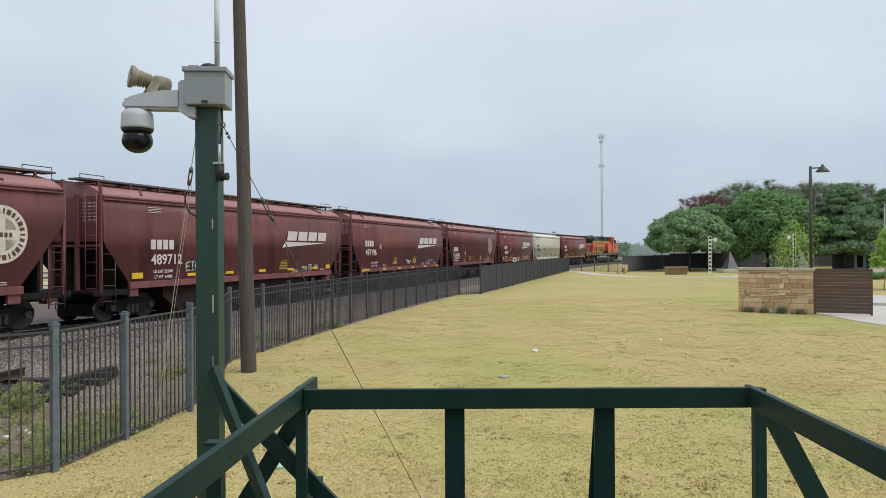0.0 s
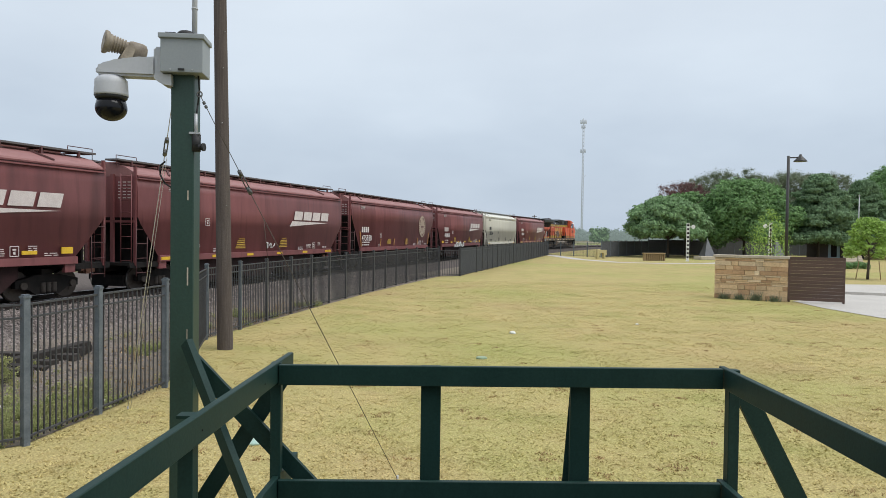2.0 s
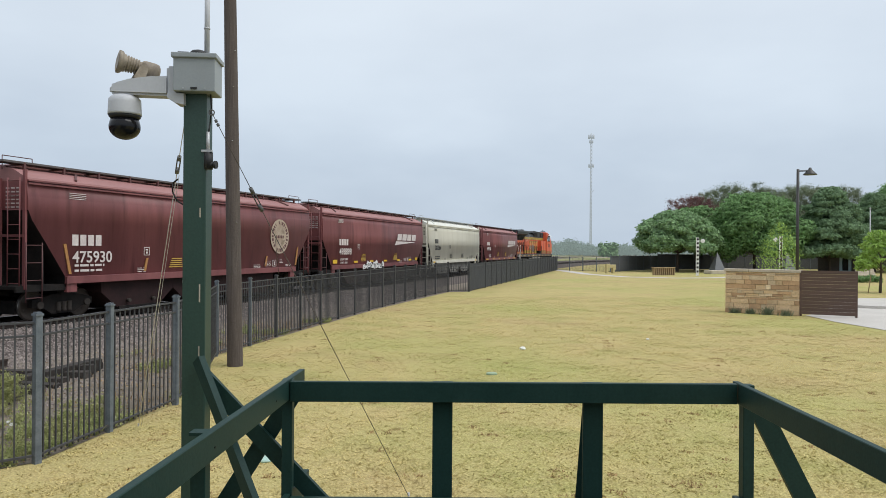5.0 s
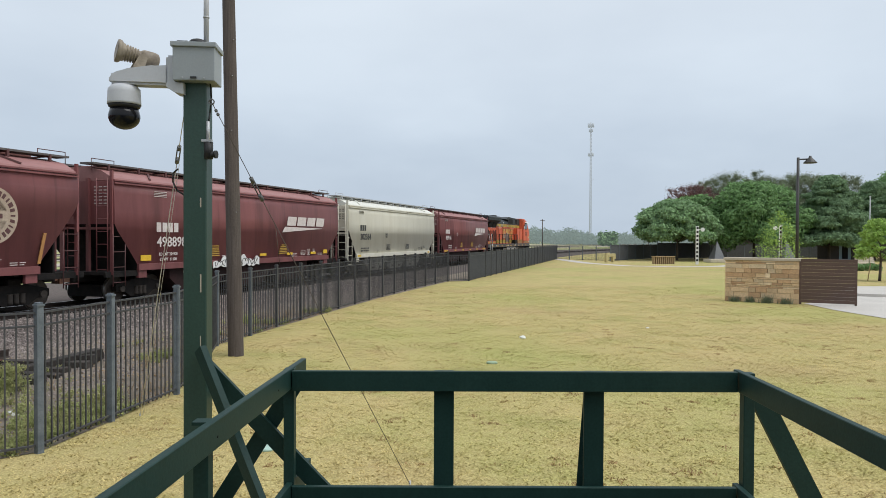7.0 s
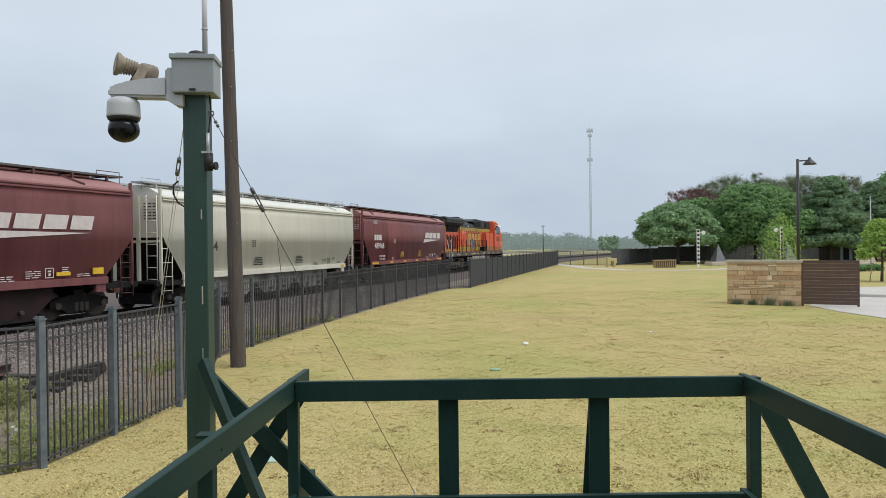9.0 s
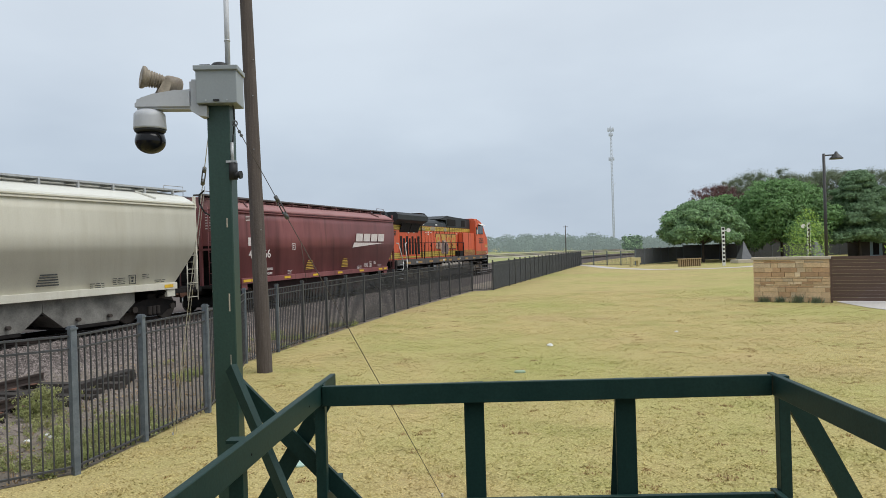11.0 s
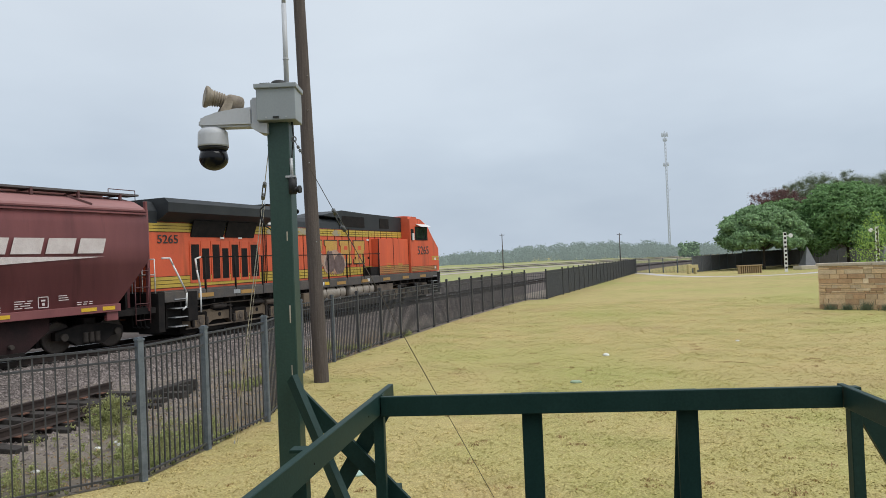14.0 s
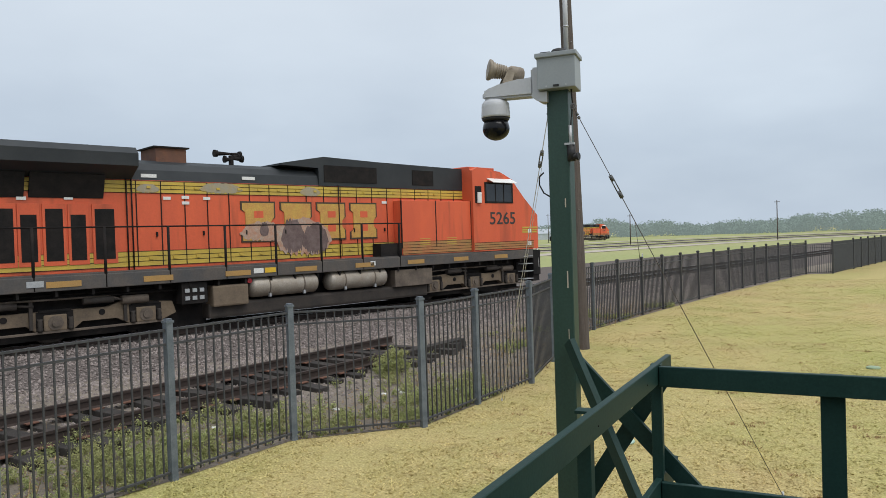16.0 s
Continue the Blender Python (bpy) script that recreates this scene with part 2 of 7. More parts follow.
M_DARKMARK = mat("dark_lettering", (0.028, 0.028, 0.028), (0.055, 0.055, 0.05), rough=0.6, scale=3, fine=40, bump=0)
M_TAPE = mat("yellow_reflective_tape", (0.75, 0.48, 0.03), (0.60, 0.36, 0.03), rough=0.5, scale=3, fine=40, bump=0)
M_DULLYEL = mat("dull_yellow_lettering", (0.45, 0.28, 0.04), (0.34, 0.20, 0.04), rough=0.6, scale=3, fine=40, bump=0)
M_ORANGE = mat("locomotive_orange", (0.70, 0.130, 0.055), (0.58, 0.105, 0.050), rough=0.5, scale=1.3, stretch=(1.2, 1.2, 0.3), amount=0.85, fine=25, bump=0.05, spec=0.35, grain=0.04)
M_YELLOW = mat("faded_stripe_yellow", (0.58, 0.405, 0.06), (0.44, 0.31, 0.07), rough=0.55, scale=2, amount=0.8, fine=25, bump=0.03, grain=0.04)
M_YELLOWDUST = mat("dusty_stripe_yellow", (0.36, 0.215, 0.075), (0.42, 0.13, 0.05), rough=0.65, scale=2.5, amount=0.8, fine=25, bump=0.03)
M_LOCOGREEN = mat("dark_loco_roof", (0.015, 0.019, 0.023), (0.030, 0.034, 0.037), rough=0.6, scale=1.5, amount=0.8, fine=25, bump=0.06, grain=0.04)
M_GREYSILL = mat("grey_dusty_sill", (0.062, 0.062, 0.064), (0.125, 0.1, 0.08), rough=0.75, scale=1.4, amount=0.8, fine=25, bump=0.08)
M_PRIMER = mat("bare_primer_patch", (0.12, 0.078, 0.072), (0.21, 0.155, 0.145), rough=0.75, scale=4, amount=0.8, fine=30, bump=0.05)
M_PRIMERPALE = mat("pale_worn_patch", (0.42, 0.34, 0.28), (0.46, 0.20, 0.11), rough=0.75, scale=5, amount=0.9, fine=30, bump=0.04)
M_TANK = mat("dusty_silver_tank", (0.40, 0.36, 0.31), (0.25, 0.20, 0.15), rough=0.5, metal=0.3, scale=2, amount=0.9, fine=25, bump=0.05)
M_RUST = mat("rusty_steel", (0.17, 0.075, 0.045), (0.085, 0.05, 0.04), rough=0.85, scale=4, amount=0.8, fine=30, bump=0.2)
M_WHITE = mat("white_paint", (0.75, 0.75, 0.73), (0.62, 0.61, 0.58), rough=0.5, scale=4, fine=40, bump=0.03)
M_GLASS = mat("dark_window_glass", (0.015, 0.018, 0.02), (0.02, 0.024, 0.026), rough=0.05, scale=2, fine=10, bump=0, spec=0.7)
M_TIE = mat("creosote_tie", (0.024, 0.02, 0.018), (0.05, 0.041, 0.035), rough=0.9, scale=3, stretch=(0.4, 4, 4), amount=0.8, fine=30, bump=0.4, dist=0.02, vary=0.3)
M_RAIL = mat("rusty_rail", (0.055, 0.038, 0.032), (0.034, 0.027, 0.024), rough=0.75, metal=0.3, scale=3, fine=40, bump=0.1)
M_RAILTOP = mat("shiny_rail_head", (0.50, 0.48, 0.46), (0.40, 0.38, 0.36), rough=0.3, metal=0.9, scale=3, fine=40, bump=0)
M_SAND = mat("sandstone", (0.66, 0.485, 0.3), (0.53, 0.37, 0.22), rough=0.9, scale=4, amount=0.7, fine=18, bump=0.5, dist=0.02, vary=0.15)
M_SANDPALE = mat("pale_sandstone", (0.7, 0.56, 0.385), (0.57, 0.43, 0.28), rough=0.9, scale=4, amount=0.7, fine=18, bump=0.5, dist=0.02, vary=0.2)
M_SANDRED = mat("rusty_sandstone", (0.53, 0.345, 0.2), (0.42, 0.265, 0.155), rough=0.9, scale=4, amount=0.7, fine=18, bump=0.5, dist=0.02, vary=0.2)
M_CAP = mat("pale_limestone_cap", (0.52, 0.46, 0.37), (0.40, 0.34, 0.27), rough=0.85, scale=3, fine=25, bump=0.2)
M_MORTAR = mat("mortar", (0.48, 0.39, 0.28), (0.39, 0.31, 0.22), rough=0.95, scale=5, fine=30, bump=0.3)
M_SLAT = mat("brown_slat", (0.105, 0.062, 0.045), (0.078, 0.047, 0.036), rough=0.65, scale=3, stretch=(0.4, 3, 3), amount=0.7, fine=30, bump=0.1, vary=0.12)
M_LAMP = mat("black_lamp_metal", (0.035, 0.035, 0.035), (0.06, 0.055, 0.05), rough=0.5, metal=0.2, scale=5, fine=40, bump=0.05)
M_BARK = mat("tree_bark", (0.095, 0.075, 0.06), (0.05, 0.04, 0.034), rough=0.95, scale=5, stretch=(3, 3, 0.5), fine=25, bump=0.5, dist=0.03)
M_LEAF_A = mat("mid_green_leaf", (0.26, 0.4, 0.195), (0.18, 0.3, 0.135), rough=0.6, scale=0.8, fine=4, bump=0, island=0.35, spec=0.3)
M_LEAF_B = mat("fresh_green_leaf", (0.2, 0.345, 0.13), (0.125, 0.235, 0.088), rough=0.6, scale=0.8, fine=4, bump=0, island=0.35, spec=0.3)
M_LEAF_C = mat("cypress_needle", (0.205, 0.31, 0.17), (0.145, 0.235, 0.125), rough=0.7, scale=0.8, fine=4, bump=0, island=0.3, spec=0.2)
M_LEAF_Y = mat("bright_young_leaf", (0.34, 0.5, 0.12), (0.25, 0.39, 0.09), rough=0.6, scale=0.8, fine=4, bump=0, island=0.3, spec=0.3)
M_LEAF_G = mat("grey_budding_twig", (0.22, 0.26, 0.17), (0.16, 0.19, 0.125), rough=0.8, scale=0.8, fine=4, bump=0, island=0.3, spec=0.1)
M_LEAF_R = mat("redbud_leaf", (0.22, 0.125, 0.118), (0.16, 0.11, 0.1), rough=0.8, scale=0.8, fine=4, bump=0, island=0.3, spec=0.1)
# haze of distance put into these three as a bluish glow
M_FAR = glow(mat("haze_painted_foliage", (0.085, 0.112, 0.088), (0.066, 0.09, 0.074), rough=1, scale=0.03, fine=0.3, bump=0, island=0.02, spec=0), (0.365, 0.445, 0.435), 0.42)
M_FARMETAL = glow(mat("haze_painted_steel", (0.30, 0.32, 0.34), (0.25, 0.27, 0.29), rough=0.8, scale=1, fine=4, bump=0, spec=0.1), (0.40, 0.45, 0.50), 0.45)
M_FARWALL = glow(mat("haze_painted_wall", (0.40, 0.42, 0.42), (0.34, 0.36, 0.36), rough=0.9, scale=0.5, fine=3, bump=0, spec=0), (0.36, 0.44, 0.46), 0.25)


def streaks(m, col, share):
    """Runs of dirt down a painted side, different on each car."""
    n, l = m.node_tree.nodes, m.node_tree.links
    hsv = next(k for k in n if k.type == 'HUE_SAT')
    src = hsv.inputs["Color"].links[0].from_socket
    tc, info = n.new("ShaderNodeTexCoord"), n.new("ShaderNodeObjectInfo")
    shift = n.new("ShaderNodeMath")
    shift.operation = 'MULTIPLY'
    shift.inputs[1].default_value = 90.0
    l.new(info.outputs["Random"], shift.inputs[0])
    add = n.new("ShaderNodeVectorMath")
    l.new(tc.outputs["Object"], add.inputs[0])
    l.new(shift.outputs[0], add.inputs[1])
    for sc, squash, lo, hi in ((1.1, 0.16, 0.57, 0.72), (3.4, 0.10, 0.58, 0.74)):
        mp, t, r, x = n.new("ShaderNodeMapping"), n.new("ShaderNodeTexNoise"), n.new("ShaderNodeMapRange"), n.new("ShaderNodeMix")
        mp.inputs["Scale"].default_value = (1.0, 0.2, squash)
        t.inputs["Scale"].default_value, t.inputs["Detail"].default_value = sc, 4
        r.inputs["From Min"].default_value, r.inputs["From Max"].default_value, r.inputs["To Max"].default_value = lo, hi, share
        x.data_type = 'RGBA'
        x.inputs["B"].default_value = (*col, 1)
        l.new(add.outputs["Vector"], mp.inputs["Vector"])
        l.new(mp.outputs["Vector"], t.inputs["Vector"])
        l.new(t.outputs["Fac"], r.inputs["Value"])
        l.new(r.outputs["Result"], x.inputs["Factor"])
        l.new(src, x.inputs["A"])
        src = x.outputs["Result"]
    l.new(src, hsv.inputs["Color"])


streaks(M_MAROON, (0.075, 0.028, 0.028), 0.6)
streaks(M_CREAM, (0.45, 0.40, 0.29), 0.3)
streaks(M_ORANGE, (0.28, 0.075, 0.04), 0.6)


def let_through(m, share):
    n, l = m.node_tree.nodes, m.node_tree.links
    b = n["Principled BSDF"]
    t = n.new("ShaderNodeBsdfTranslucent")
    src = b.inputs["Base Color"].links[0].from_socket
    l.new(src, t.inputs["Color"])
    x = n.new("ShaderNodeMixShader")
    x.inputs["Fac"].default_value = share
    l.new(b.outputs["BSDF"], x.inputs[1])
    l.new(t.outputs["BSDF"], x.inputs[2])
    l.new(x.outputs["Shader"], n["Material Output"].inputs["Surface"])


for m in (M_LEAF_A, M_LEAF_B, M_LEAF_C, M_LEAF_Y, M_LEAF_G, M_LEAF_R, M_WEED):
    let_through(m, 0.4)
M_PYRAMID = mat("slate_grey_panel", (0.165, 0.17, 0.18), (0.13, 0.135, 0.145), rough=0.6, scale=2, fine=20, bump=0.05)
M_YPAINT = mat("yellow_paint", (0.52, 0.44, 0.22), (0.40, 0.34, 0.18), rough=0.6, scale=5, fine=30, bump=0.05)
M_BENCH = mat("tan_bench_wood", (0.36, 0.26, 0.14), (0.26, 0.18, 0.10), rough=0.8, scale=5, stretch=(0.3, 3, 3), fine=30, bump=0.2)
M_LITTER = mat("white_litter", (0.75, 0.75, 0.72), (0.6, 0.6, 0.57), rough=0.7, scale=6, fine=30, bump=0.05)
M_TEAL = mat("teal_plastic", (0.40, 0.56, 0.48), (0.32, 0.46, 0.40), rough=0.5, scale=6, fine=30, bump=0.02)
M_COVER = mat("faded_green_plastic", (0.28, 0.37, 0.24), (0.22, 0.29, 0.19), rough=0.6, scale=6, fine=30, bump=0.02)
M_WALLDARK = mat("dark_brick_wall", (0.075, 0.062, 0.055), (0.05, 0.042, 0.038), rough=0.9, scale=2, fine=10, bump=0.2)
M_ROOFTIN = mat("grey_metal_roof", (0.30, 0.31, 0.32), (0.24, 0.25, 0.26), rough=0.6, scale=1, fine=10, bump=0.05)
M_PANEL = mat("pale_blue_panel", (0.28, 0.38, 0.42), (0.22, 0.30, 0.34), rough=0.5, scale=2, fine=10, bump=0.02)


# ---------------------------------------------------------------- mesh helpers
def abox(bm, x0, x1, y0, y1, z0, z1):
    v = [bm.verts.new((x, y, z)) for z in (z0, z1) for y in (y0, y1) for x in (x0, x1)]
    for f in ((0, 2, 3, 1), (4, 5, 7, 6), (0, 1, 5, 4), (2, 6, 7, 3), (0, 4, 6, 2), (1, 3, 7, 5)):
        bm.faces.new([v[i] for i in f])
    return v


def bbox(x0, x1, y0, y1, z0, z1, bevel=0.0):
    bm = bmesh.new()
    abox(bm, x0, x1, y0, y1, z0, z1)
    if bevel:
        bmesh.ops.bevel(bm, geom=bm.edges[:], offset=bevel, segments=2, affect='EDGES', profile=0.6)
    return bm


def tube(bm, a, b, r, r2=None, seg=10, caps=True):
    a, b = Vector(a), Vector(b)
    d = (b - a).normalized()
    u = d.orthogonal().normalized()
    w = d.cross(u)
    r2 = r if r2 is None else r2
    rings = []
    for p, q in ((a, r), (b, r2)):
        rings.append([bm.verts.new(p + (u * math.cos(k * 2 * math.pi / seg) + w * math.sin(k * 2 * math.pi / seg)) * q) for k in range(seg)])
    for k in range(seg):
        f = bm.faces.new((rings[0][k], rings[0][(k + 1) % seg], rings[1][(k + 1) % seg], rings[1][k]))
        f.smooth = True
    if caps:
        bm.faces.new(rings[0][::-1])
        bm.faces.new(rings[1])


def lathe(bm, pts, o=(0, 0, 0), axis='Z', seg=20):
    """pts: (radius, height) along the axis from o."""
    rings = []
    for r, h in pts:
        ring = []
        for k in range(seg):
            c, s = math.cos(k * 2 * math.pi / seg) * r, math.sin(k * 2 * math.pi / seg) * r
            p = {'Z': (c, s, h), 'X': (h, c, s), 'Y': (s, h, c)}[axis]
            ring.append(bm.verts.new((p[0] + o[0], p[1] + o[1], p[2] + o[2])))
        rings.append(ring)
    for a, b in zip(rings, rings[1:]):
        for k in range(seg):
            f = bm.faces.new((a[k], a[(k + 1) % seg], b[(k + 1) % seg], b[k]))
            f.smooth = True
    bm.faces.new(rings[0][::-1])
    bm.faces.new(rings[-1])


def prism(bm, pts, axis, a, b):
    """A polygon (u, v) drawn out along an axis from a to b."""
    def at(u, v, w):
        return {'X': (w, u, v), 'Y': (u, w, v), 'Z': (u, v, w)}[axis]
    lo = [bm.verts.new(at(u, v, a)) for u, v in pts]
    hi = [bm.verts.new(at(u, v, b)) for u, v in pts]
    n = len(pts)
    bm.faces.new(lo[::-1])
    bm.faces.new(hi)
    for k in range(n):
        bm.faces.new((lo[k], lo[(k + 1) % n], hi[(k + 1) % n], hi[k]))


def beam(bm, a, b, w, h):
    """A board from a to b, w wide across and h high."""
    a, b = Vector(a), Vector(b)
    d = (b - a).normalized()
    side = d.cross(Vector((0, 0, 1)))
    side = side.normalized() if side.length > 1e-4 else Vector((1, 0, 0))
    up = side.cross(d).normalized()
    v = [bm.verts.new(p + side * (w / 2 * i) + up * (h / 2 * j)) for p in (a, b) for j in (-1, 1) for i in (-1, 1)]
    for f in ((0, 2, 3, 1), (4, 5, 7, 6), (0, 1, 5, 4), (2, 6, 7, 3), (0, 4, 6, 2), (1, 3, 7, 5)):
        bm.faces.new([v[i] for i in f])


def mesh_of(name, bm, material):
    bmesh.ops.recalc_face_normals(bm, faces=bm.faces)
    me = bpy.data.meshes.new(name)
    bm.to_mesh(me)
    bm.free()
    me.materials.append(material)
    return me


def part(name, bm, material, parent, label=""):
    ob = new(name, mesh_of(name, bm, material) if isinstance(bm, bmesh.types.BMesh) else bm)
    ob.parent = parent
    if label:
        tagged(ob, label)
    return ob


def thing(name, at=None, label="", category="", group="", kind=""):
    ob = new(name)
    ob.empty_display_size = 0.2
    if at is not None:
        ob.matrix_basis = at
    return tagged(ob, label, category, group, kind)


def solid(name, bm, material, label="", category="", group="", kind="", at=None):
    ob = new(name, mesh_of(name, bm, material))
    if at is not None:
        ob.matrix_basis = at
    return tagged(ob, label, category, group, kind)


def raw(name, verts, faces, material):
    me = bpy.data.meshes.new(name)
    me.from_pydata([tuple(v) for v in verts], [], [tuple(f) for f in faces])
    me.materials.append(material)
    return me


def writing(text, size, material, depth=0.004, bold=0.0, squeeze=1.0):
    """Letters as a mesh in the XY plane, centred."""
    cu = bpy.data.curves.new("letters", 'FONT')
    cu.body, cu.size, cu.align_x, cu.align_y, cu.extrude, cu.offset = text, size, 'CENTER', 'CENTER', depth, bold
    cu.resolution_u = 3
    ob = bpy.data.objects.new("letters", cu)
    scene.collection.objects.link(ob)
    me = bpy.data.meshes.new_from_object(ob.evaluated_get(bpy.context.evaluated_depsgraph_get()))
    bpy.data.objects.remove(ob)
    me.transform(Matrix.Diagonal((squeeze, 1, 1, 1)))
    me.materials.clear()
    me.materials.append(material)
    return me


def on_side(name, me, parent, x, y, z, label="", lean=0.0):
    """Letters or marks put upright on the side that faces -y."""
    ob = part(name, me, None, parent, label)
    ob.matrix_basis = pose(x, y, z, 90 + lean, 0, 0)
    return ob


# ---------------------------------------------------------------- the curve of the track
def track_table():
    """Heading by distance; straight before and after the bend."""
    s = np.arange(-260.0, 420.0, 0.5)
    k = np.clip(s, -25, 150)
    th = 0.335577 - 0.0018862 * k + 2.55634e-5 * k * k
    x = np.concatenate([[0], np.cumsum(0.25 * (np.sin(th[1:]) + np.sin(th[:-1])))])
    y = np.concatenate([[0], np.cumsum(0.25 * (np.cos(th[1:]) + np.cos(th[:-1])))])
    i = int(np.argmin(abs(s)))
    x, y = x - x[i] - 11.822, y - y[i] + 20.0
    # the middle of the track lies half a car's width off the near side
    return s, x - 1.6 * np.cos(th), y + 1.6 * np.sin(th), th


TS, TX, TY, TH = track_table()
RAIL_Z = 0.35


def rise(s):
    """The line falls slightly along its way."""
    return float(np.interp(s, [-15, 18], [0.12, 0.0]))


def on_track(s):
    return np.interp(s, TS, TX), np.interp(s, TS, TY), np.interp(s, TS, TH)


def offset_track(s, off):
    """A point off metres to the right (towards the lawn) of the middle."""
    x, y, th = on_track(s)
    return x + off * math.cos(th), y - off * math.sin(th)


def travel(t):
    """How far along the track the end of the first car is."""
    base = 107.902 - 7.11939 * t - 0.0674373 * t * t + 0.0021605 * t ** 3
    return base + float(np.interp(t, [0, 0.5, 1.5, 2.5, 4, 4.8, 6.2, 7, 8, 9.2, 10.5, 12, 12.5, 13, 13.5, 14, 14.5, 15.2, 16], [1.10, 0.80, 0.32, 0.04, -0.33, -0.26, 0.36, 0.50, 0.40, 0.32, 0.24, 0.18, 0.18, 0.13, 0.08, -0.02, -0.05, -0.25, -0.55]))


def strip(name, s0, s1, step, profile, material, label, category, at_z=0.0):
    """A long body along the track; profile: (offset, height) from the lawn side to the far side."""
    vs, fs = [], []
    ss = np.arange(s0, s1 + 0.01, step)
    for s in ss:
        for off, z in profile:
            x, y = offset_track(s, off)
            vs.append((x, y, z + at_z + (rise(s) if z > 0.05 else 0)))
    n = len(profile)
    for i in range(len(ss) - 1):
        for j in range(n - 1):
            a = i * n + j
            fs.append((a, a + n, a + n + 1, a + 1))
    me = raw(name, vs, fs, material)
    return tagged(new(name, me), label, category, kind="structure")

# ---------------------------------------------------------------- ground
def flat(name, pts, z, material, label, category, cut=0):
    me = raw(name, [(x, y, z) for x, y in pts], [tuple(range(len(pts)))], material)
    return tagged(new(name, me), label, category, kind="structure")


def make_ground():
    far = 3000
    vs, fs = [], []
    xs = [-far, -600, -200, -80, -40, -20, -10, -5, 0, 5, 10, 20, 40, 80, 200, 600, far]
    for y in xs:
        for x in xs:
            vs.append((x, y, 0))
    n = len(xs)
    for i in range(n - 1):
        for j in range(n - 1):
            a = i * n + j
            fs.append((a, a + 1, a + n + 1, a + n))
    tagged(new("ground", raw("ground", vs, fs, M_LAWN)), "mown yellow-green dormant lawn grass", "ground", kind="structure")
    # the open field on the far side of the line
    vs, fs = [], []
    ss = list(np.arange(-250, 401, 10.0))
    for s in ss:
        for off in (-13.6, -30, -120, -900):
            x, y = offset_track(s, off)
            vs.append((x, y, 0.012))
    for i in range(len(ss) - 1):
        for j in range(3):
            a = i * 4 + j
            fs.append((a, a + 4, a + 5, a + 1))
    tagged(new("field", raw("field", vs, fs, M_FIELD)), "open green field beyond the railway line", "field", kind="structure")


def make_paths():
    def ribbon(name, mid, w, z, material, label, cat):
        vs, fs = [], []
        for i, (x, y) in enumerate(mid):
            a, b = mid[max(i - 1, 0)], mid[min(i + 1, len(mid) - 1)]
            d = Vector((b[0] - a[0], b[1] - a[1])).normalized()
            ww = w[i] if isinstance(w, (list, tuple)) else w
            vs += [(x - d.y * ww / 2, y + d.x * ww / 2, z), (x + d.y * ww / 2, y - d.x * ww / 2, z)]
        for i in range(len(mid) - 1):
            fs.append((2 * i, 2 * i + 1, 2 * i + 3, 2 * i + 2))
        return tagged(new(name, raw(name, vs, fs, material)), label, cat, kind="structure")
    mid = []
    ctrl = [(13.6, 100), (15.6, 88), (16.2, 76), (18.5, 69), (23, 67.2), (27, 68.5), (33, 74), (42, 84)]
    for i in range(len(ctrl) - 1):
        for k in range(4):
            u = k / 4
            mid.append((ctrl[i][0] * (1 - u) + ctrl[i + 1][0] * u, ctrl[i][1] * (1 - u) + ctrl[i + 1][1] * u))
    mid.append(ctrl[-1])
    ribbon("path", mid, 1.5, 0.012, M_CONC, "pale concrete footpath curving over the lawn", "path")
    flat("driveway", [(15.25, 29.2), (15.0, 26.5), (15.2, 23.5), (16.3, 20.0), (19, 15), (70, 10), (70, 41), (40, 40.5), (23.6, 40.2), (19, 34), (16.5, 30)], 0.016, M_CONC,
         "pale concrete driveway beside the stone wall", "driveway")
    # kerbed planting island in the driveway
    bm = bmesh.new()
    prism(bm, [(26 + 4 * math.cos(a) * 1.6, 33.5 + 1.6 * math.sin(a)) for a in np.linspace(0, 2 * math.pi, 24, endpoint=False)], 'Z', 0.0, 0.14)
    solid("kerb", bm, M_CONC, "low pale concrete kerb island", "kerb", kind="structure")
    # gravel strips of further tracks in the far field
    for d, w in ((-30, 5), (-40, 6), (-54, 9), (-76, 6)):
        vs, fs = [], []
        ss = list(np.arange(-200, 401, 10.0))
        for s in ss:
            for off in (d, d - w):
                x, y = offset_track(s, off)
                vs.append((x, y, 0.06))
        for i in range(len(ss) - 1):
            fs.append((2 * i, 2 * i + 2, 2 * i + 3, 2 * i + 1))
        tagged(new("gravel_strip", raw("gravel_strip", vs, fs, M_GRAVELSTRIP)), "pale gravel strip with distant yard tracks", "gravel", kind="structure")
    for d in (-42.2, -43.7, -57.2, -58.7):
        strip("far_rail", -200, 400, 10, [(d + 0.04, 0.06), (d + 0.04, 0.20), (d - 0.04, 0.20), (d - 0.04, 0.06)], M_GREYSILL, "dark rail of a distant yard track", "rail")


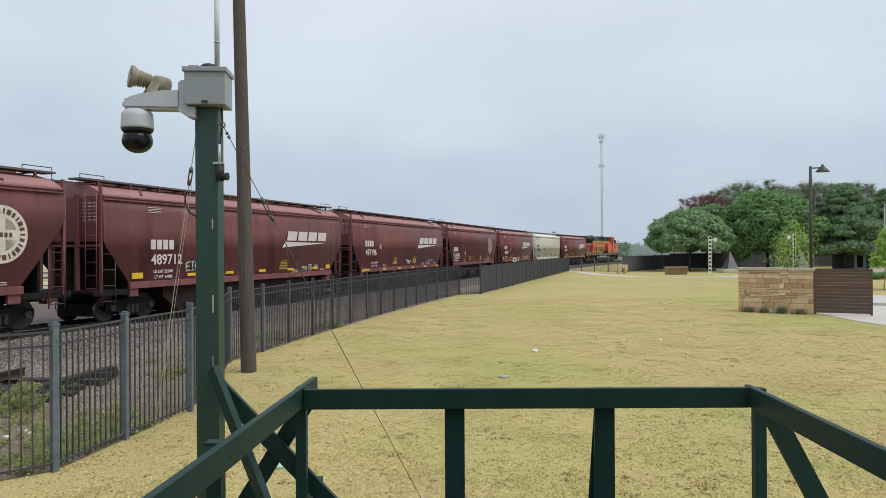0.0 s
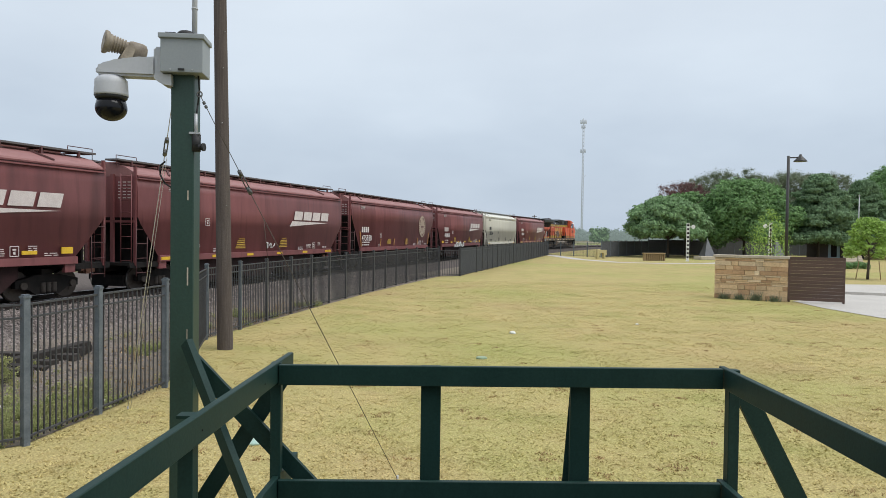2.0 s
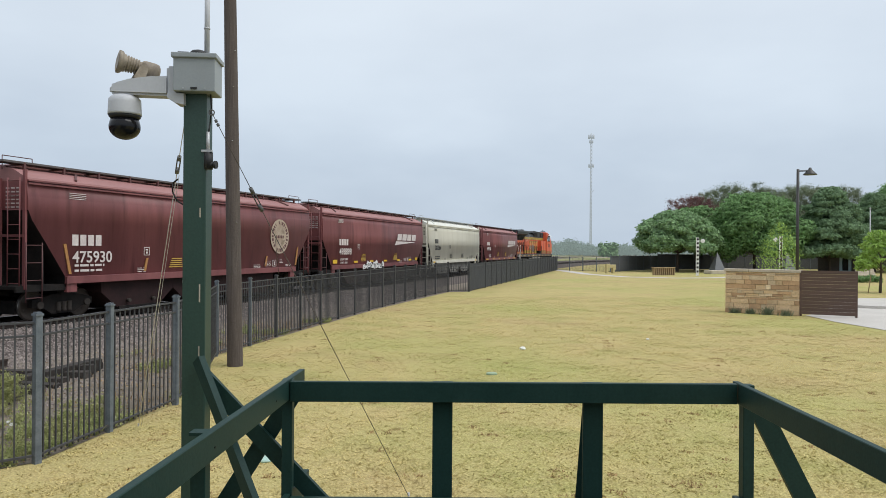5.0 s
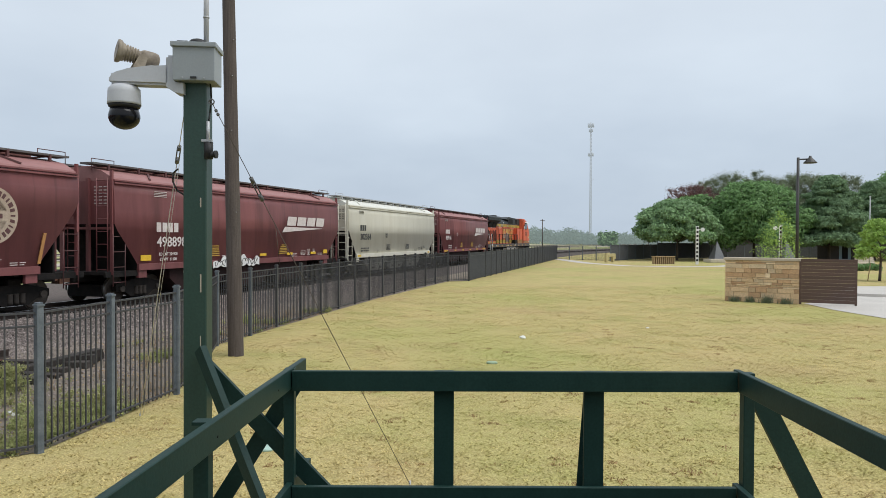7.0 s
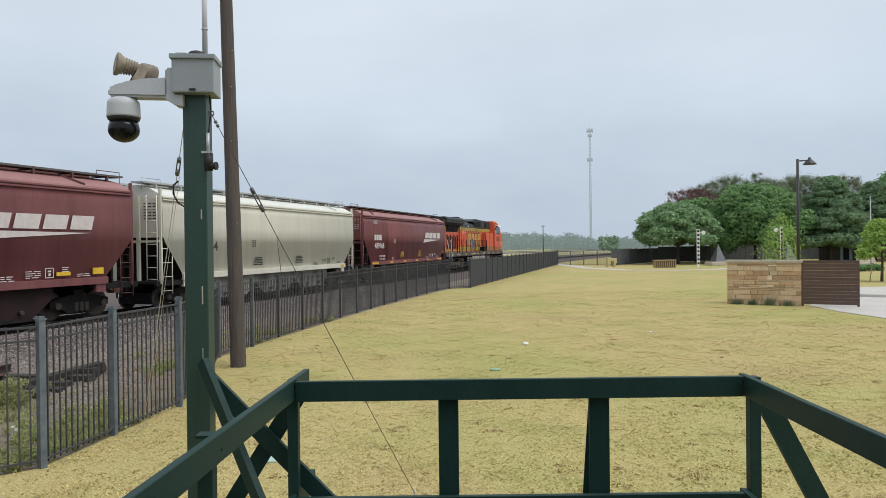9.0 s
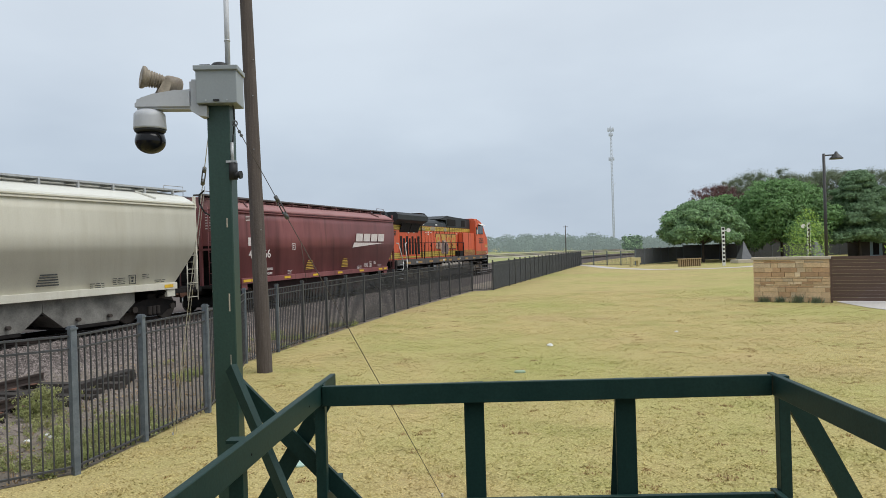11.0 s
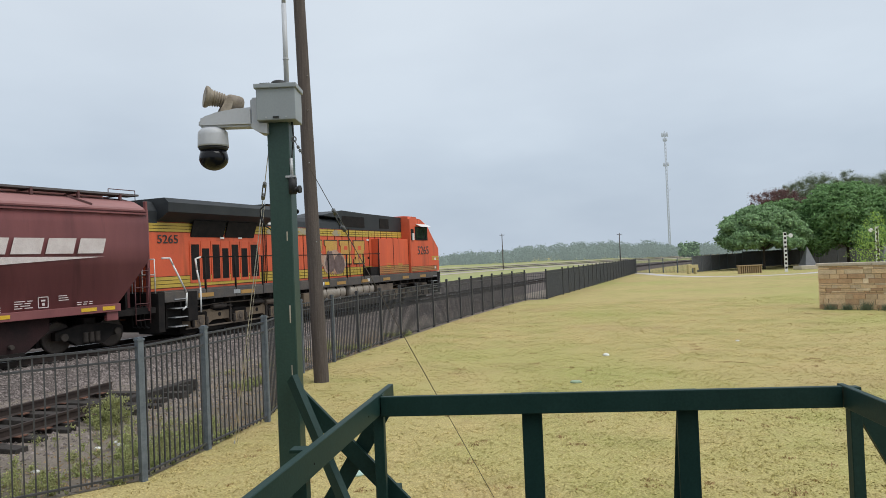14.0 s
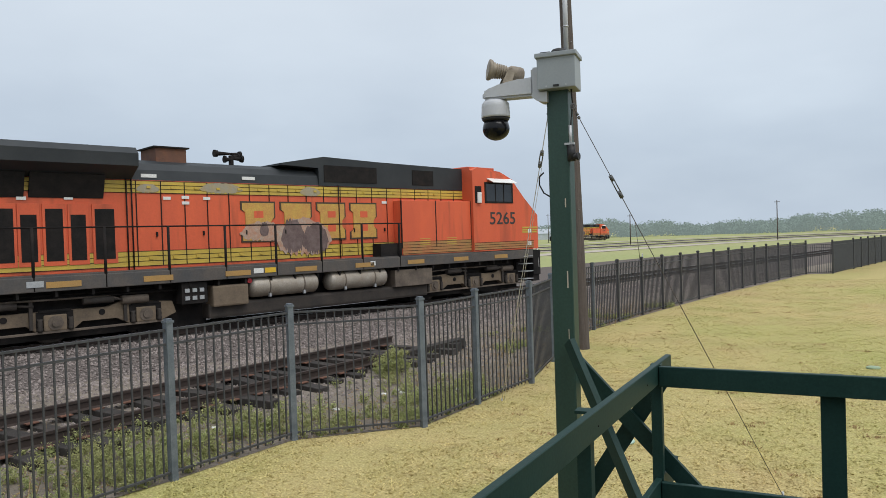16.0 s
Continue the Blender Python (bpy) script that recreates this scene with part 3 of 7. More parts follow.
def make_track():
    strip("ballast_bed", -220, 400, 2, [(4.6, 0.0), (3.3, 0.03), (1.75, 0.17), (0, 0.17), (-1.75, 0.17), (-4.5, 0.08), (-13.0, 0.07), (-14.5, 0.0)], M_BALLAST,
          "grey crushed-stone ballast bed under the railway track", "ballast")
    for off, nm in ((0.755, "rail"), (-0.755, "rail")):
        b = off
        strip(nm, -220, 400, 2, [(b + 0.07, 0.19), (b + 0.07, 0.205), (b + 0.012, 0.22), (b + 0.012, 0.31), (b + 0.036, 0.32), (b + 0.036, 0.345),
                                 (b - 0.036, 0.345), (b - 0.036, 0.32), (b - 0.012, 0.31), (b - 0.012, 0.22), (b - 0.07, 0.205), (b - 0.07, 0.19)], M_RAIL,
              "rusty running rail on wooden ties", "rail")
        strip("rail_head", -220, 400, 2, [(b + 0.026, 0.349), (b - 0.026, 0.349)], M_RAILTOP, "polished top of the running rail", "rail")
    me = mesh_of("tie", bbox(-0.11, 0.11, -1.3, 1.3, 0.02, 0.20, 0.012), M_TIE)
    track = thing("track_ties", None, "dark creosoted wooden ties set in ballast", "ties", kind="structure")
    for i in range(150):
        s = -24 + i * 0.53
        x, y, th = on_track(s)
        ob = part("tie", me, None, track)
        ob.matrix_basis = pose(x, y, rise(s), 0, 0, 90 - math.degrees(th))
    # the weedy yard between the fence and the line
    vs = [(-14.5, -20), (-9.5, -20), (-7.2, 3), (-6.5, 5.7), (-6.2, 7.5), (-4.85, 8.7), (-4.65, 10.1), (-4.5, 12), (-4.85, 14.3), (-5.4, 17.2), (-5.0, 19), (-4.0, 24), (-2.5, 31), (0.7, 43),
          (2, 43.6), (6.3, 62), (15, 92), (12, 92), (-2, 47), (-9.0, 25), (-12.5, 15), (-16, 5)]
    flat("yard", vs, 0.008, M_DIRT, "weedy gravel and soil between fence and track", "gravel")


def stub_track():
    """The dead-end siding beside the fence: two rails, loose ties, a bumper of old ties."""
    a, b = Vector((-10.07, 4.0)), Vector((-8.2, 14.75))
    d = (b - a).normalized()
    ang = math.degrees(math.atan2(d.y, d.x))
    side = thing("siding_track", pose(a.x, a.y, 0, 0, 0, ang), "rusty disused siding with old ties, ending in weeds", "siding", kind="structure")
    L = (b - a).length
    for off, x1 in ((0.75, L), (-0.75, L - 2.2)):
        bm = bmesh.new()
        prism(bm, [(off - 0.07, 0.12), (off + 0.07, 0.12), (off + 0.015, 0.145), (off + 0.015, 0.235), (off + 0.036, 0.245), (off + 0.036, 0.285), (off - 0.036, 0.285), (off - 0.036, 0.245), (off - 0.015, 0.235), (off - 0.015, 0.145)], 'X', -14, x1)
        part("rail", bm, M_RAIL, side)
    rnd = random.Random(4)
    ties = []
    for k in range(4):
        bm = bbox(-0.115, 0.115, -1.3 + 0.12 * k, 1.3, -0.06, 0.118, 0.014)
        for v in bm.verts:
            v.co += Vector((noise.noise(v.co * 3 + Vector((k, 0, 0))) * 0.02, noise.noise(v.co * 5 + Vector((0, k, 0))) * 0.05, noise.noise(v.co * 4) * 0.012))
        ties.append(mesh_of("tie", bm, M_TIE))
    for i in range(53):
        ob = part("tie", ties[i % 4], None, side)
        x = -13.4 + i * 0.50 + rnd.uniform(-0.08, 0.08)
        if x < L + 0.1:
            ob.matrix_basis = pose(x, rnd.uniform(-0.42, 0.05), rnd.uniform(-0.035, 0.004), rnd.uniform(-1.5, 1.5), rnd.uniform(-1, 1), rnd.uniform(-6, 6))
        else:
            bpy.data.objects.remove(ob)
    for off in (0.75, -0.75):
        for i in range(40):
            x = -6 + i * 0.5
            if x < L - (0.2 if off > 0 else 2.4):
                part("tie_plate", bbox(x - 0.09, x + 0.09, off - 0.16, off + 0.16, 0.105, 0.122), M_RUST, side)
    for x, y, z, tilt, turn, half in ((-7.55, 14.25, 0.02, 4, -26, 0.95), (-7.95, 13.35, 0.0, 0, 38, 0.55), (-7.2, 14.9, 0.0, -5, 12, 0.5), (-8.0, 12.9, 0.02, 0, 74, 0.45)):
        solid("loose_tie", bbox(-0.12, 0.12, -half, half, 0, 0.19, 0.02), M_TIE, "old dark railway tie lying loose in the gravel", "railway tie", "loose ties",
              at=pose(x, y, z, tilt, 0, turn))


def scatter_stones():
    rnd = random.Random(8)
    vs, fs = [], []
    base = [(1, 0, 0), (-1, 0, 0), (0, 1, 0), (0, -1, 0), (0, 0, 0.8), (0, 0, -0.8)]
    tri = [(0, 2, 4), (2, 1, 4), (1, 3, 4), (3, 0, 4), (2, 0, 5), (1, 2, 5), (3, 1, 5), (0, 3, 5)]
    for i in range(52000):
        s = rnd.uniform(-17, 26) if i % 3 else rnd.uniform(-17, 8)
        off = rnd.uniform(1.2, 5.5) if rnd.random() < 0.55 else rnd.uniform(4.5, 9.5) if rnd.random() < 0.8 else rnd.uniform(-2, 2)
        x, y = offset_track(s, off)
        z = float(np.interp(off, [-1.75, 1.75, 3.3, 4.6], [0.17 + rise(s), 0.17 + rise(s), 0.03, 0.0]))
        if off > 4.2 and (rnd.random() < 0.3 or x > fence_x(y) - 0.15):
            continue
        r = rnd.uniform(0.018, 0.045)
        o = len(vs)
        ca, sa = math.cos(i), math.sin(i)
        for p in base:
            px, py, pz = (p[0] * r * rnd.uniform(0.7, 1.2), p[1] * r * rnd.uniform(0.7, 1.2), p[2] * r)
            vs.append((x + px * ca - py * sa, y + px * sa + py * ca, z + pz + r * 0.3))
        fs += [tuple(o + k for k in f) for f in tri]
    tagged(new("ballast_stones", raw("ballast_stones", vs, fs, M_STONE)), "loose grey and pinkish ballast stones", "gravel", kind="stuff")


def blades(name, spots, hmin, hmax, width, lean, material, label, cat, seed=1, per=4):
    rnd = random.Random(seed)
    vs, fs = [], []
    for x, y, z in spots:
        for k in range(per):
            a = rnd.uniform(0, 2 * math.pi)
            h = rnd.uniform(hmin, hmax)
            bx, by = x + rnd.uniform(-0.04, 0.04), y + rnd.uniform(-0.04, 0.04)
            w = width * rnd.uniform(0.6, 1.2)
            dx, dy = math.cos(a), math.sin(a)
            lx, ly = rnd.uniform(-lean, lean) * h, rnd.uniform(-lean, lean) * h
            o = len(vs)
            vs += [(bx - dx * w, by - dy * w, z), (bx + dx * w, by + dy * w, z), (bx + lx, by + ly, z + h)]
            fs.append((o, o + 1, o + 2))
    return tagged(new(name, raw(name, vs, fs, material)), label, cat, kind="stuff")


def fence_x(y):
    return float(np.interp(y, [-20, 5.7, 7.5, 8.7, 12, 14.3, 17.2, 19, 24, 31, 43, 62, 90], [-9.5, -6.5, -6.2, -4.85, -4.35, -4.7, -5.3, -4.95, -4.0, -2.5, 0.7, 6.2, 15]))


def scatter_plants():
    rnd = random.Random(3)
    spots = []
    while len(spots) < 88000:
        y = 3.2 + 36 * rnd.random() ** 1.9
        x = rnd.uniform(max(fence_x(y), -0.8 * y - 2), 0.72 * y + 2)
        if x < fence_x(y) + 0.05 or (x > 14.8 and y > 14):
            continue
        if noise.noise(Vector((x * 0.9, y * 0.9, 0.0))) + rnd.uniform(-0.5, 0.5) < -0.25:
            continue
        spots.append((x, y, 0.0))
    blades("grass", spots, 0.008, 0.022, 0.010, 2.4, M_BLADE, "short dry lawn grass blades", "grass", 5, 4)
    tufts = []
    for i in range(230):
        y = 6 + 30 * rnd.random() ** 1.5
        x = rnd.uniform(-0.5 * y, 0.7 * y)
        if x > fence_x(y) + 0.1 and not (x > 14.5 and y > 14):
            for k in range(rnd.randint(3, 9)):
                tufts.append((x + rnd.gauss(0, 0.07), y + rnd.gauss(0, 0.05), 0.0))
    blades("grass_tufts", tufts, 0.015, 0.036, 0.009, 1.2, M_TUFT, "brown dead tufts in the lawn", "grass", 6, 5)
    weeds, dead, leafy = [], [], []
    for i in range(4200):
        y = rnd.uniform(1, 26)
        x = fence_x(y) - abs(rnd.gauss(0, 1.0)) - 0.05
        n = noise.noise(Vector((x * 0.9 + 7, y * 0.9, 0)))
        lush = -0.08 if y < 12.2 else 0.30
        if n > lush:
            if rnd.random() < 0.45:
                weeds.append((x, y, 0.01))
            if rnd.random() < 0.6:
                leafy.append((x, y, rnd.uniform(0.02, 0.10), rnd.uniform(0.05, 0.13), 0.9))
        elif rnd.random() < 0.04:
            for k in range(2):
                dead.append((x + rnd.gauss(0, 0.1), y + rnd.gauss(0, 0.1), 0.01))
    for cx, cy, r, n in ((-7.15, 11.85, 0.42, 90), (-6.7, 11.1, 0.6, 26), (-7.0, 8.5, 0.8, 40), (-8.0, 7.9, 0.7, 34), (-8.5, 6.4, 0.9, 40), (-8.0, 5.2, 0.8, 30), (-7.2, 6.7, 0.7, 60), (-7.7, 5.7, 0.8, 60), (-7.0, 7.6, 0.6, 50)):
        for k in range(n):
            leafy.append((cx + rnd.gauss(0, r * 0.5), cy + rnd.gauss(0, r * 0.5), rnd.uniform(0.03, 0.16 if n < 80 else 0.5), rnd.uniform(0.05, 0.12), 0.9))
    v, f = lobed_leaves(leafy, 110000, 0.016, 17, True)
    v[:, 2] = np.maximum(v[:, 2], 0.01)
    tagged(new("leafy_weeds", fast_mesh("leafy_weeds", v, f, M_WEED)), "yellow-green leafy weeds behind the fence", "weeds", kind="stuff")
    stalks = [(x, y, 0.01) for x, y, z, r, fl in leafy[::3]]
    blades("weed_stalks", stalks, 0.10, 0.34, 0.0055, 0.5, M_WEED, "thin upright weed stalks behind the fence", "weeds", 19, 3)
    blades("weeds", weeds, 0.03, 0.16, 0.010, 1.0, M_WEED, "green weeds growing along the siding", "weeds", 7, 4)
    bits = []
    for i in range(6000):
        y = rnd.uniform(2, 26)
        bits.append((fence_x(y) - abs(rnd.gauss(0, 1.5)) - 0.02, y, 0.012))
    blades("leaf_litter", bits, 0.008, 0.03, 0.022, 2.5, M_STRAW, "dry brown leaf litter and debris behind the fence", "leaf litter", 12, 1)
    blades("dead_weeds", dead, 0.1, 0.4, 0.006, 0.5, M_STRAW, "dry brown weed stalks by the fence", "weeds", 9, 4)


# ---------------------------------------------------------------- fence
def fence_run(name, pts, label, height=1.83, mesh=False, pickets=True, cap=True, post_mat=None):
    """Ornamental steel fence through the given ground points, one panel between each two posts."""
    run = thing(name, None, label, "fence")
    post_mat = post_mat or M_FENCEPOST
    bm = bmesh.new()
    abox(bm, -0.04, 0.04, -0.04, 0.04, -0.02, height - 0.03)
    pm = mesh_of("post", bm, post_mat)
    bm = bmesh.new()
    abox(bm, -0.05, 0.05, -0.05, 0.05, height - 0.03, height - 0.005)
    abox(bm, -0.035, 0.035, -0.035, 0.035, height - 0.005, height + 0.015)
    cm = mesh_of("post_cap", bm, post_mat)
    bm = bmesh.new()
    abox(bm, -0.0085, 0.0085, -0.0085, 0.0085, 0.05, height - 0.09)
    km = mesh_of("picket", bm, M_FENCE)
    for i, (x, y) in enumerate(pts):
        a = pts[max(i - 1, 0)]
        b = pts[min(i + 1, len(pts) - 1)]
        ang = math.degrees(math.atan2(b[1] - a[1], b[0] - a[0]))
        post = part("post", pm, None, run)
        post.matrix_basis = pose(x, y, 0, 0, 0, ang)
        if cap:
            part("post_cap", cm, None, post)
        if i == len(pts) - 1:
            break
        nx, ny = pts[i + 1]
        L = math.hypot(nx - x, ny - y)
        ang = math.degrees(math.atan2(ny - y, nx - x))
        panel = thing("panel", pose(x, y, 0, 0, 0, ang))
        panel.parent = run
        for z in (height - 0.11, height - 0.27, 0.10):
            part("fence_rail", bbox(0.04, L - 0.04, -0.016, 0.016, z - 0.0125, z + 0.0125), M_FENCE, panel)
        n = max(2, int(round(L / 0.118)))
        if pickets:
            for k in range(1, n):
                ob = part("picket", km, None, panel)
                ob.matrix_basis = pose(k * L / n, 0, 0)
        else:
            bm = bmesh.new()
            for k in range(1, n):
                abox(bm, k * L / n - 0.0098, k * L / n + 0.0098, -0.0098, 0.0098, 0.05, height - 0.09)
            tagged(part("picket_infill", bm, M_FENCE, panel), kind="stuff")
        if mesh:
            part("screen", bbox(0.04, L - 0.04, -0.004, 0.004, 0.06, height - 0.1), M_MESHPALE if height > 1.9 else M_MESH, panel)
    return run


def even(a, b, n):
    return [(a[0] + (b[0] - a[0]) * i / n, a[1] + (b[1] - a[1]) * i / n) for i in range(n + 1)]


def make_fences():
    near = [(-7.35, 0.3), (-7.08, 2.1), (-6.8, 3.9), (-6.5, 5.72), (-6.2, 7.52), (-4.83, 8.68), (-4.63, 10.15), (-4.34, 11.92)]
    fence_run("fence", near, "weathered dark grey steel picket fence beside the siding")
    fence_run("fence", [(-4.34, 11.92), (-4.62, 14.1), (-5.3, 17.2), (-4.97, 19.0)], "weathered dark grey steel picket fence behind the green post")
    mid = [(-4.97, 19.0)] + [(x, y) for x, y in ((-4.7, 20.9), (-4.33, 22.7), (-3.98, 24.5), (-3.62, 26.3), (-3.22, 28.1), (-2.82, 29.9), (-2.4, 31.7), (-1.98, 33.5), (-1.55, 35.3), (-1.1, 37.1), (-0.6, 38.9), (-0.05, 40.8), (0.7, 43.0))]
    fence_run("fence", mid, "long dark steel picket fence along the railway", pickets=False, post_mat=M_FENCE)
    fence_run("gate", [(0.7, 43.0), (2.0, 43.6)], "steel picket gate in the railway fence", height=1.7, pickets=False, post_mat=M_FENCE)
    fence_run("fence", [(2.0, 43.6), (3.3, 48.0)], "dark screened fence panel by the gate", mesh=True, pickets=False, post_mat=M_FENCE)
    fence_run("fence", even((3.3, 48.0), (15.2, 89.5), 22), "dark screened steel fence running into the distance", mesh=True, pickets=False, post_mat=M_FENCE)
    fence_run("fence", even((15.2, 89.5), (20.4, 83.0), 4), "open black metal fence at the lawn's far end", pickets=False, height=1.75)
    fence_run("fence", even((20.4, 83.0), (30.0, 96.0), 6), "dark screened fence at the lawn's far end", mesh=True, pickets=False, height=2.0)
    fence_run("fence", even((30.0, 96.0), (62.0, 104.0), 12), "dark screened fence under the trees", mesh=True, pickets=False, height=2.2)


# ---------------------------------------------------------------- viewing platform and its rails
def make_platform():
    p = thing("viewing_platform", None, "dark green painted timber railing of a viewing platform", "railing")

    def rail(name, a, b, w, h):
        bm = bmesh.new()
        beam(bm, a, b, w, h)
        bmesh.ops.bevel(bm, geom=bm.edges[:], offset=0.004, segments=1, affect='EDGES')
        return part(name, bm, M_GREEN, p)
    for dz in (0.0, -0.805):
        rail("front_rail", (-0.985, 4.94, 1.660 + dz), (2.105, 4.905, 1.668 + dz), 0.04, 0.14)
        lift = 0.16 if dz else 0.0      # the lower rail runs on past the corner
        rail("side_rail", (-0.985 + lift * 0.06, 5.36 + lift, 1.672 + dz), (-1.235, 1.2, 1.672 + dz), 0.042, 0.145)
        rail("side_rail", (2.135, 4.99, 1.668 + dz), (2.07, 1.2, 1.668 + dz), 0.042, 0.145)
    for x in (0.072, 1.126):
        b = part("baluster", bbox(x - 0.07, x + 0.07, 4.965, 5.003, 0.02, 1.725, 0.004), M_GREEN, p)
    part("corner_post", bbox(-1.050, -0.976, 4.965, 5.04, 0.0, 1.735, 0.005), M_GREEN, p)
    part("corner_post", bbox(2.158, 2.235, 4.91, 4.985, 0.0, 1.725, 0.005), M_GREEN, p)
    part("side_post", bbox(-1.185, -1.11, 3.52, 3.60, 0.0, 1.66, 0.005), M_GREEN, p)
    part("post_tab", bbox(-1.185, -1.11, 3.50, 3.58, 1.728, 1.744), M_GREEN, p)
    part("side_post", bbox(-1.24, -1.14, 1.4, 1.5, 0.0, 1.7, 0.005), M_GREEN, p)
    part("side_post", bbox(2.08, 2.18, 1.4, 1.5, 0.0, 1.7, 0.005), M_GREEN, p)

    def brace(a, b, w, h):
        bm = bmesh.new()
        beam(bm, a, b, w, h)
        part("brace", bm, M_GREEN, p)
    brace((2.26, 4.95, 1.60), (3.08, 4.95, 0.02), 0.04, 0.14)
    brace((-1.0, 5.125, 1.60), (-1.72, 5.125, 0.45), 0.04, 0.12)
    brace((-1.635, 5.08, 1.735), (-0.53, 5.08, 0.575), 0.04, 0.115)
    brace((1.10, 5.03, 1.55), (1.0, 5.06, 0.02), 0.04, 0.07)
    # the brace of the post on the house side
    bm = bmesh.new()
    beam(bm, (-1.575, 4.80, 1.90), (-0.91, 4.25, 0.75), 0.045, 0.085)
    part("brace", bm, M_GREEN, p, "pale dusty green brace")
    # screw heads in the side rail
    for y in (3.55, 4.62):
        x = -0.985 - 0.0601 * (5.36 - y) + 0.021
        for z in (1.66,):
            bm = bmesh.new()
            tube(bm, (x - 0.004, y, z), (x + 0.003, y, z), 0.006, seg=8)
            part("screw", bm, M_UNDER, p)
    # floor of the platform, under the viewer
    for i in range(24):
        part("deck_board", bbox(-1.0, 2.05, 1.25 + i * 0.148, 1.25 + i * 0.148 + 0.14, 0.62, 0.66), M_GREEN, p)
    # never in view: roof and wall added to keep light off the rails
    sh = thing("shelter", None, "unseen roof and back wall added behind the viewer, shading the rails", "shelter", kind="structure")
    part("roof", bbox(-3.2, 4.2, -4.5, 1.15, 3.42, 3.55), M_GREEN, sh)
    part("unseen_back_wall", bbox(-3.2, 4.2, -4.6, -4.5, 0, 3.42), M_GREEN, sh)
    for y in (1.3, 4.8):
        part("joist", bbox(-1.0, 2.05, y, y + 0.04, 0.42, 0.62), M_GREEN, p)


def make_camera_post():
    X, Y = -1.585, 4.92
    PX = X - 0.045
    post = thing("camera_post", pose(PX, Y, 0), "dark green timber post carrying a surveillance camera", "post")
    bm = bmesh.new()
    abox(bm, -0.078, 0.078, -0.07, 0.07, 0, 3.70)
    bmesh.ops.bevel(bm, geom=bm.edges[:], offset=0.006, segments=1, affect='EDGES')
    shaft = part("shaft", bm, M_GREENPOST, post)
    shaft.matrix_basis = pose(0, 0, 0, 0, 0, 1)
    rnd = random.Random(2)
    for k in range(3):
        z = 1.75 + k * 0.52 + rnd.uniform(0, 0.1)
        h = rnd.uniform(0.03, 0.14)
        fl = part("bare_streak", bbox(0.036, 0.036 + rnd.uniform(0.005, 0.010), -0.0725, -0.069, z, z + h), M_CAP, shaft, "narrow bare streak where paint flaked off")
    # the small socket on its conduit, and the cables
    bm = bmesh.new()
    tube(bm, (0.088, -0.06, 3.29), (0.088, -0.06, 3.44), 0.012)
    part("conduit", bm, M_STEEL, post, "grey metal conduit")
    bm = bmesh.new()
    tube(bm, (0.092, -0.06, 3.185), (0.092, -0.06, 3.30), 0.03)
    tube(bm, (0.092, -0.06, 3.215), (0.140, -0.068, 3.215), 0.022)
    tube(bm, (0.136, -0.068, 3.215), (0.150, -0.070, 3.215), 0.028)
    part("socket", bm, M_BLACK, post, "small black weatherproof socket")
    part("clamp", bbox(0.05, 0.12, -0.085, -0.06, 3.30, 3.315), M_STEEL, post)
    for pts in (((0.10, -0.05, 3.70), (0.107, -0.05, 3.60), (0.098, -0.05, 3.50), (0.09, -0.06, 3.42)),
                ((-0.13, -0.02, 3.12), (-0.165, -0.02, 3.09), (-0.165, -0.02, 3.03), (-0.13, -0.03, 2.97), (-0.08, -0.04, 2.94))):
        bm = bmesh.new()
        for p, q in zip(pts, pts[1:]):
            tube(bm, p, q, 0.006, seg=6)
        part("cable", bm, M_BLACK, post)
    for k in range(3):
        part("staple", bbox(-0.084, -0.076, -0.05, -0.03, 1.75 + k * 0.33, 1.765 + k * 0.33), M_STEEL, shaft)

    box = thing("equipment_box", pose(X - 0.034, Y - 0.02, 3.682, 0, 0, 5), "grey metal equipment box on top of the post", "equipment box")
    part("body", bbox(-0.136, 0.136, -0.14, 0.085, 0.014, 0.245, 0.006), M_BOX, box)
    part("lid", bbox(-0.148, 0.148, -0.156, 0.094, 0.235, 0.268, 0.006), M_BOX, box)
    part("latch", bbox(-0.02, 0.02, -0.152, -0.14, 0.026, 0.038), M_BLACK, box)
    for x in (-0.07, 0.07):
        bm = bmesh.new()
        tube(bm, (x, -0.146, 0.032), (x, -0.139, 0.032), 0.006, seg=8)
        part("screw", bm, M_STEEL, box)
    bm = bmesh.new()
    lathe(bm, [(0.062, 0.268), (0.06, 0.285), (0.045, 0.30), (0.02, 0.308), (0.002, 0.31)], (0.01, -0.06, 0), seg=18)
    part("puck_antenna", bm, M_BLACK, box, "low black puck antenna")
    part("hinge_block", bbox(-0.115, -0.045, -0.11, -0.06, 0.268, 0.283), M_BLACK, box)
    bm = bmesh.new()
    tube(bm, (0.058, -0.03, 0.26), (0.058, -0.03, 0.86), 0.0175, seg=14)
    tube(bm, (0.058, -0.03, 0.86), (0.058, -0.03, 2.6), 0.0145, seg=14)
    part("mast", bm, M_ARM, box, "thin pale grey mast")
    bm = bmesh.new()
    tube(bm, (0.058, -0.03, 0.46), (0.058, -0.03, 0.47), 0.021, seg=14)
    part("mast_collar", bm, M_STEEL, box)

    cam_ob = thing("dome_camera", pose(X - 0.197, Y - 0.05, 3.658, 0, 0, 4), "white pan-tilt dome camera hanging from an arm", "camera")
    bm = bmesh.new()
    abox(bm, -0.03, 0.05, -0.07, 0.07, -0.005, 0.215)
    bmesh.ops.bevel(bm, geom=bm.edges[:], offset=0.014, segments=2, affect='EDGES')
    part("wall_plate", bm, M_ARM, cam_ob)
    bm = bmesh.new()
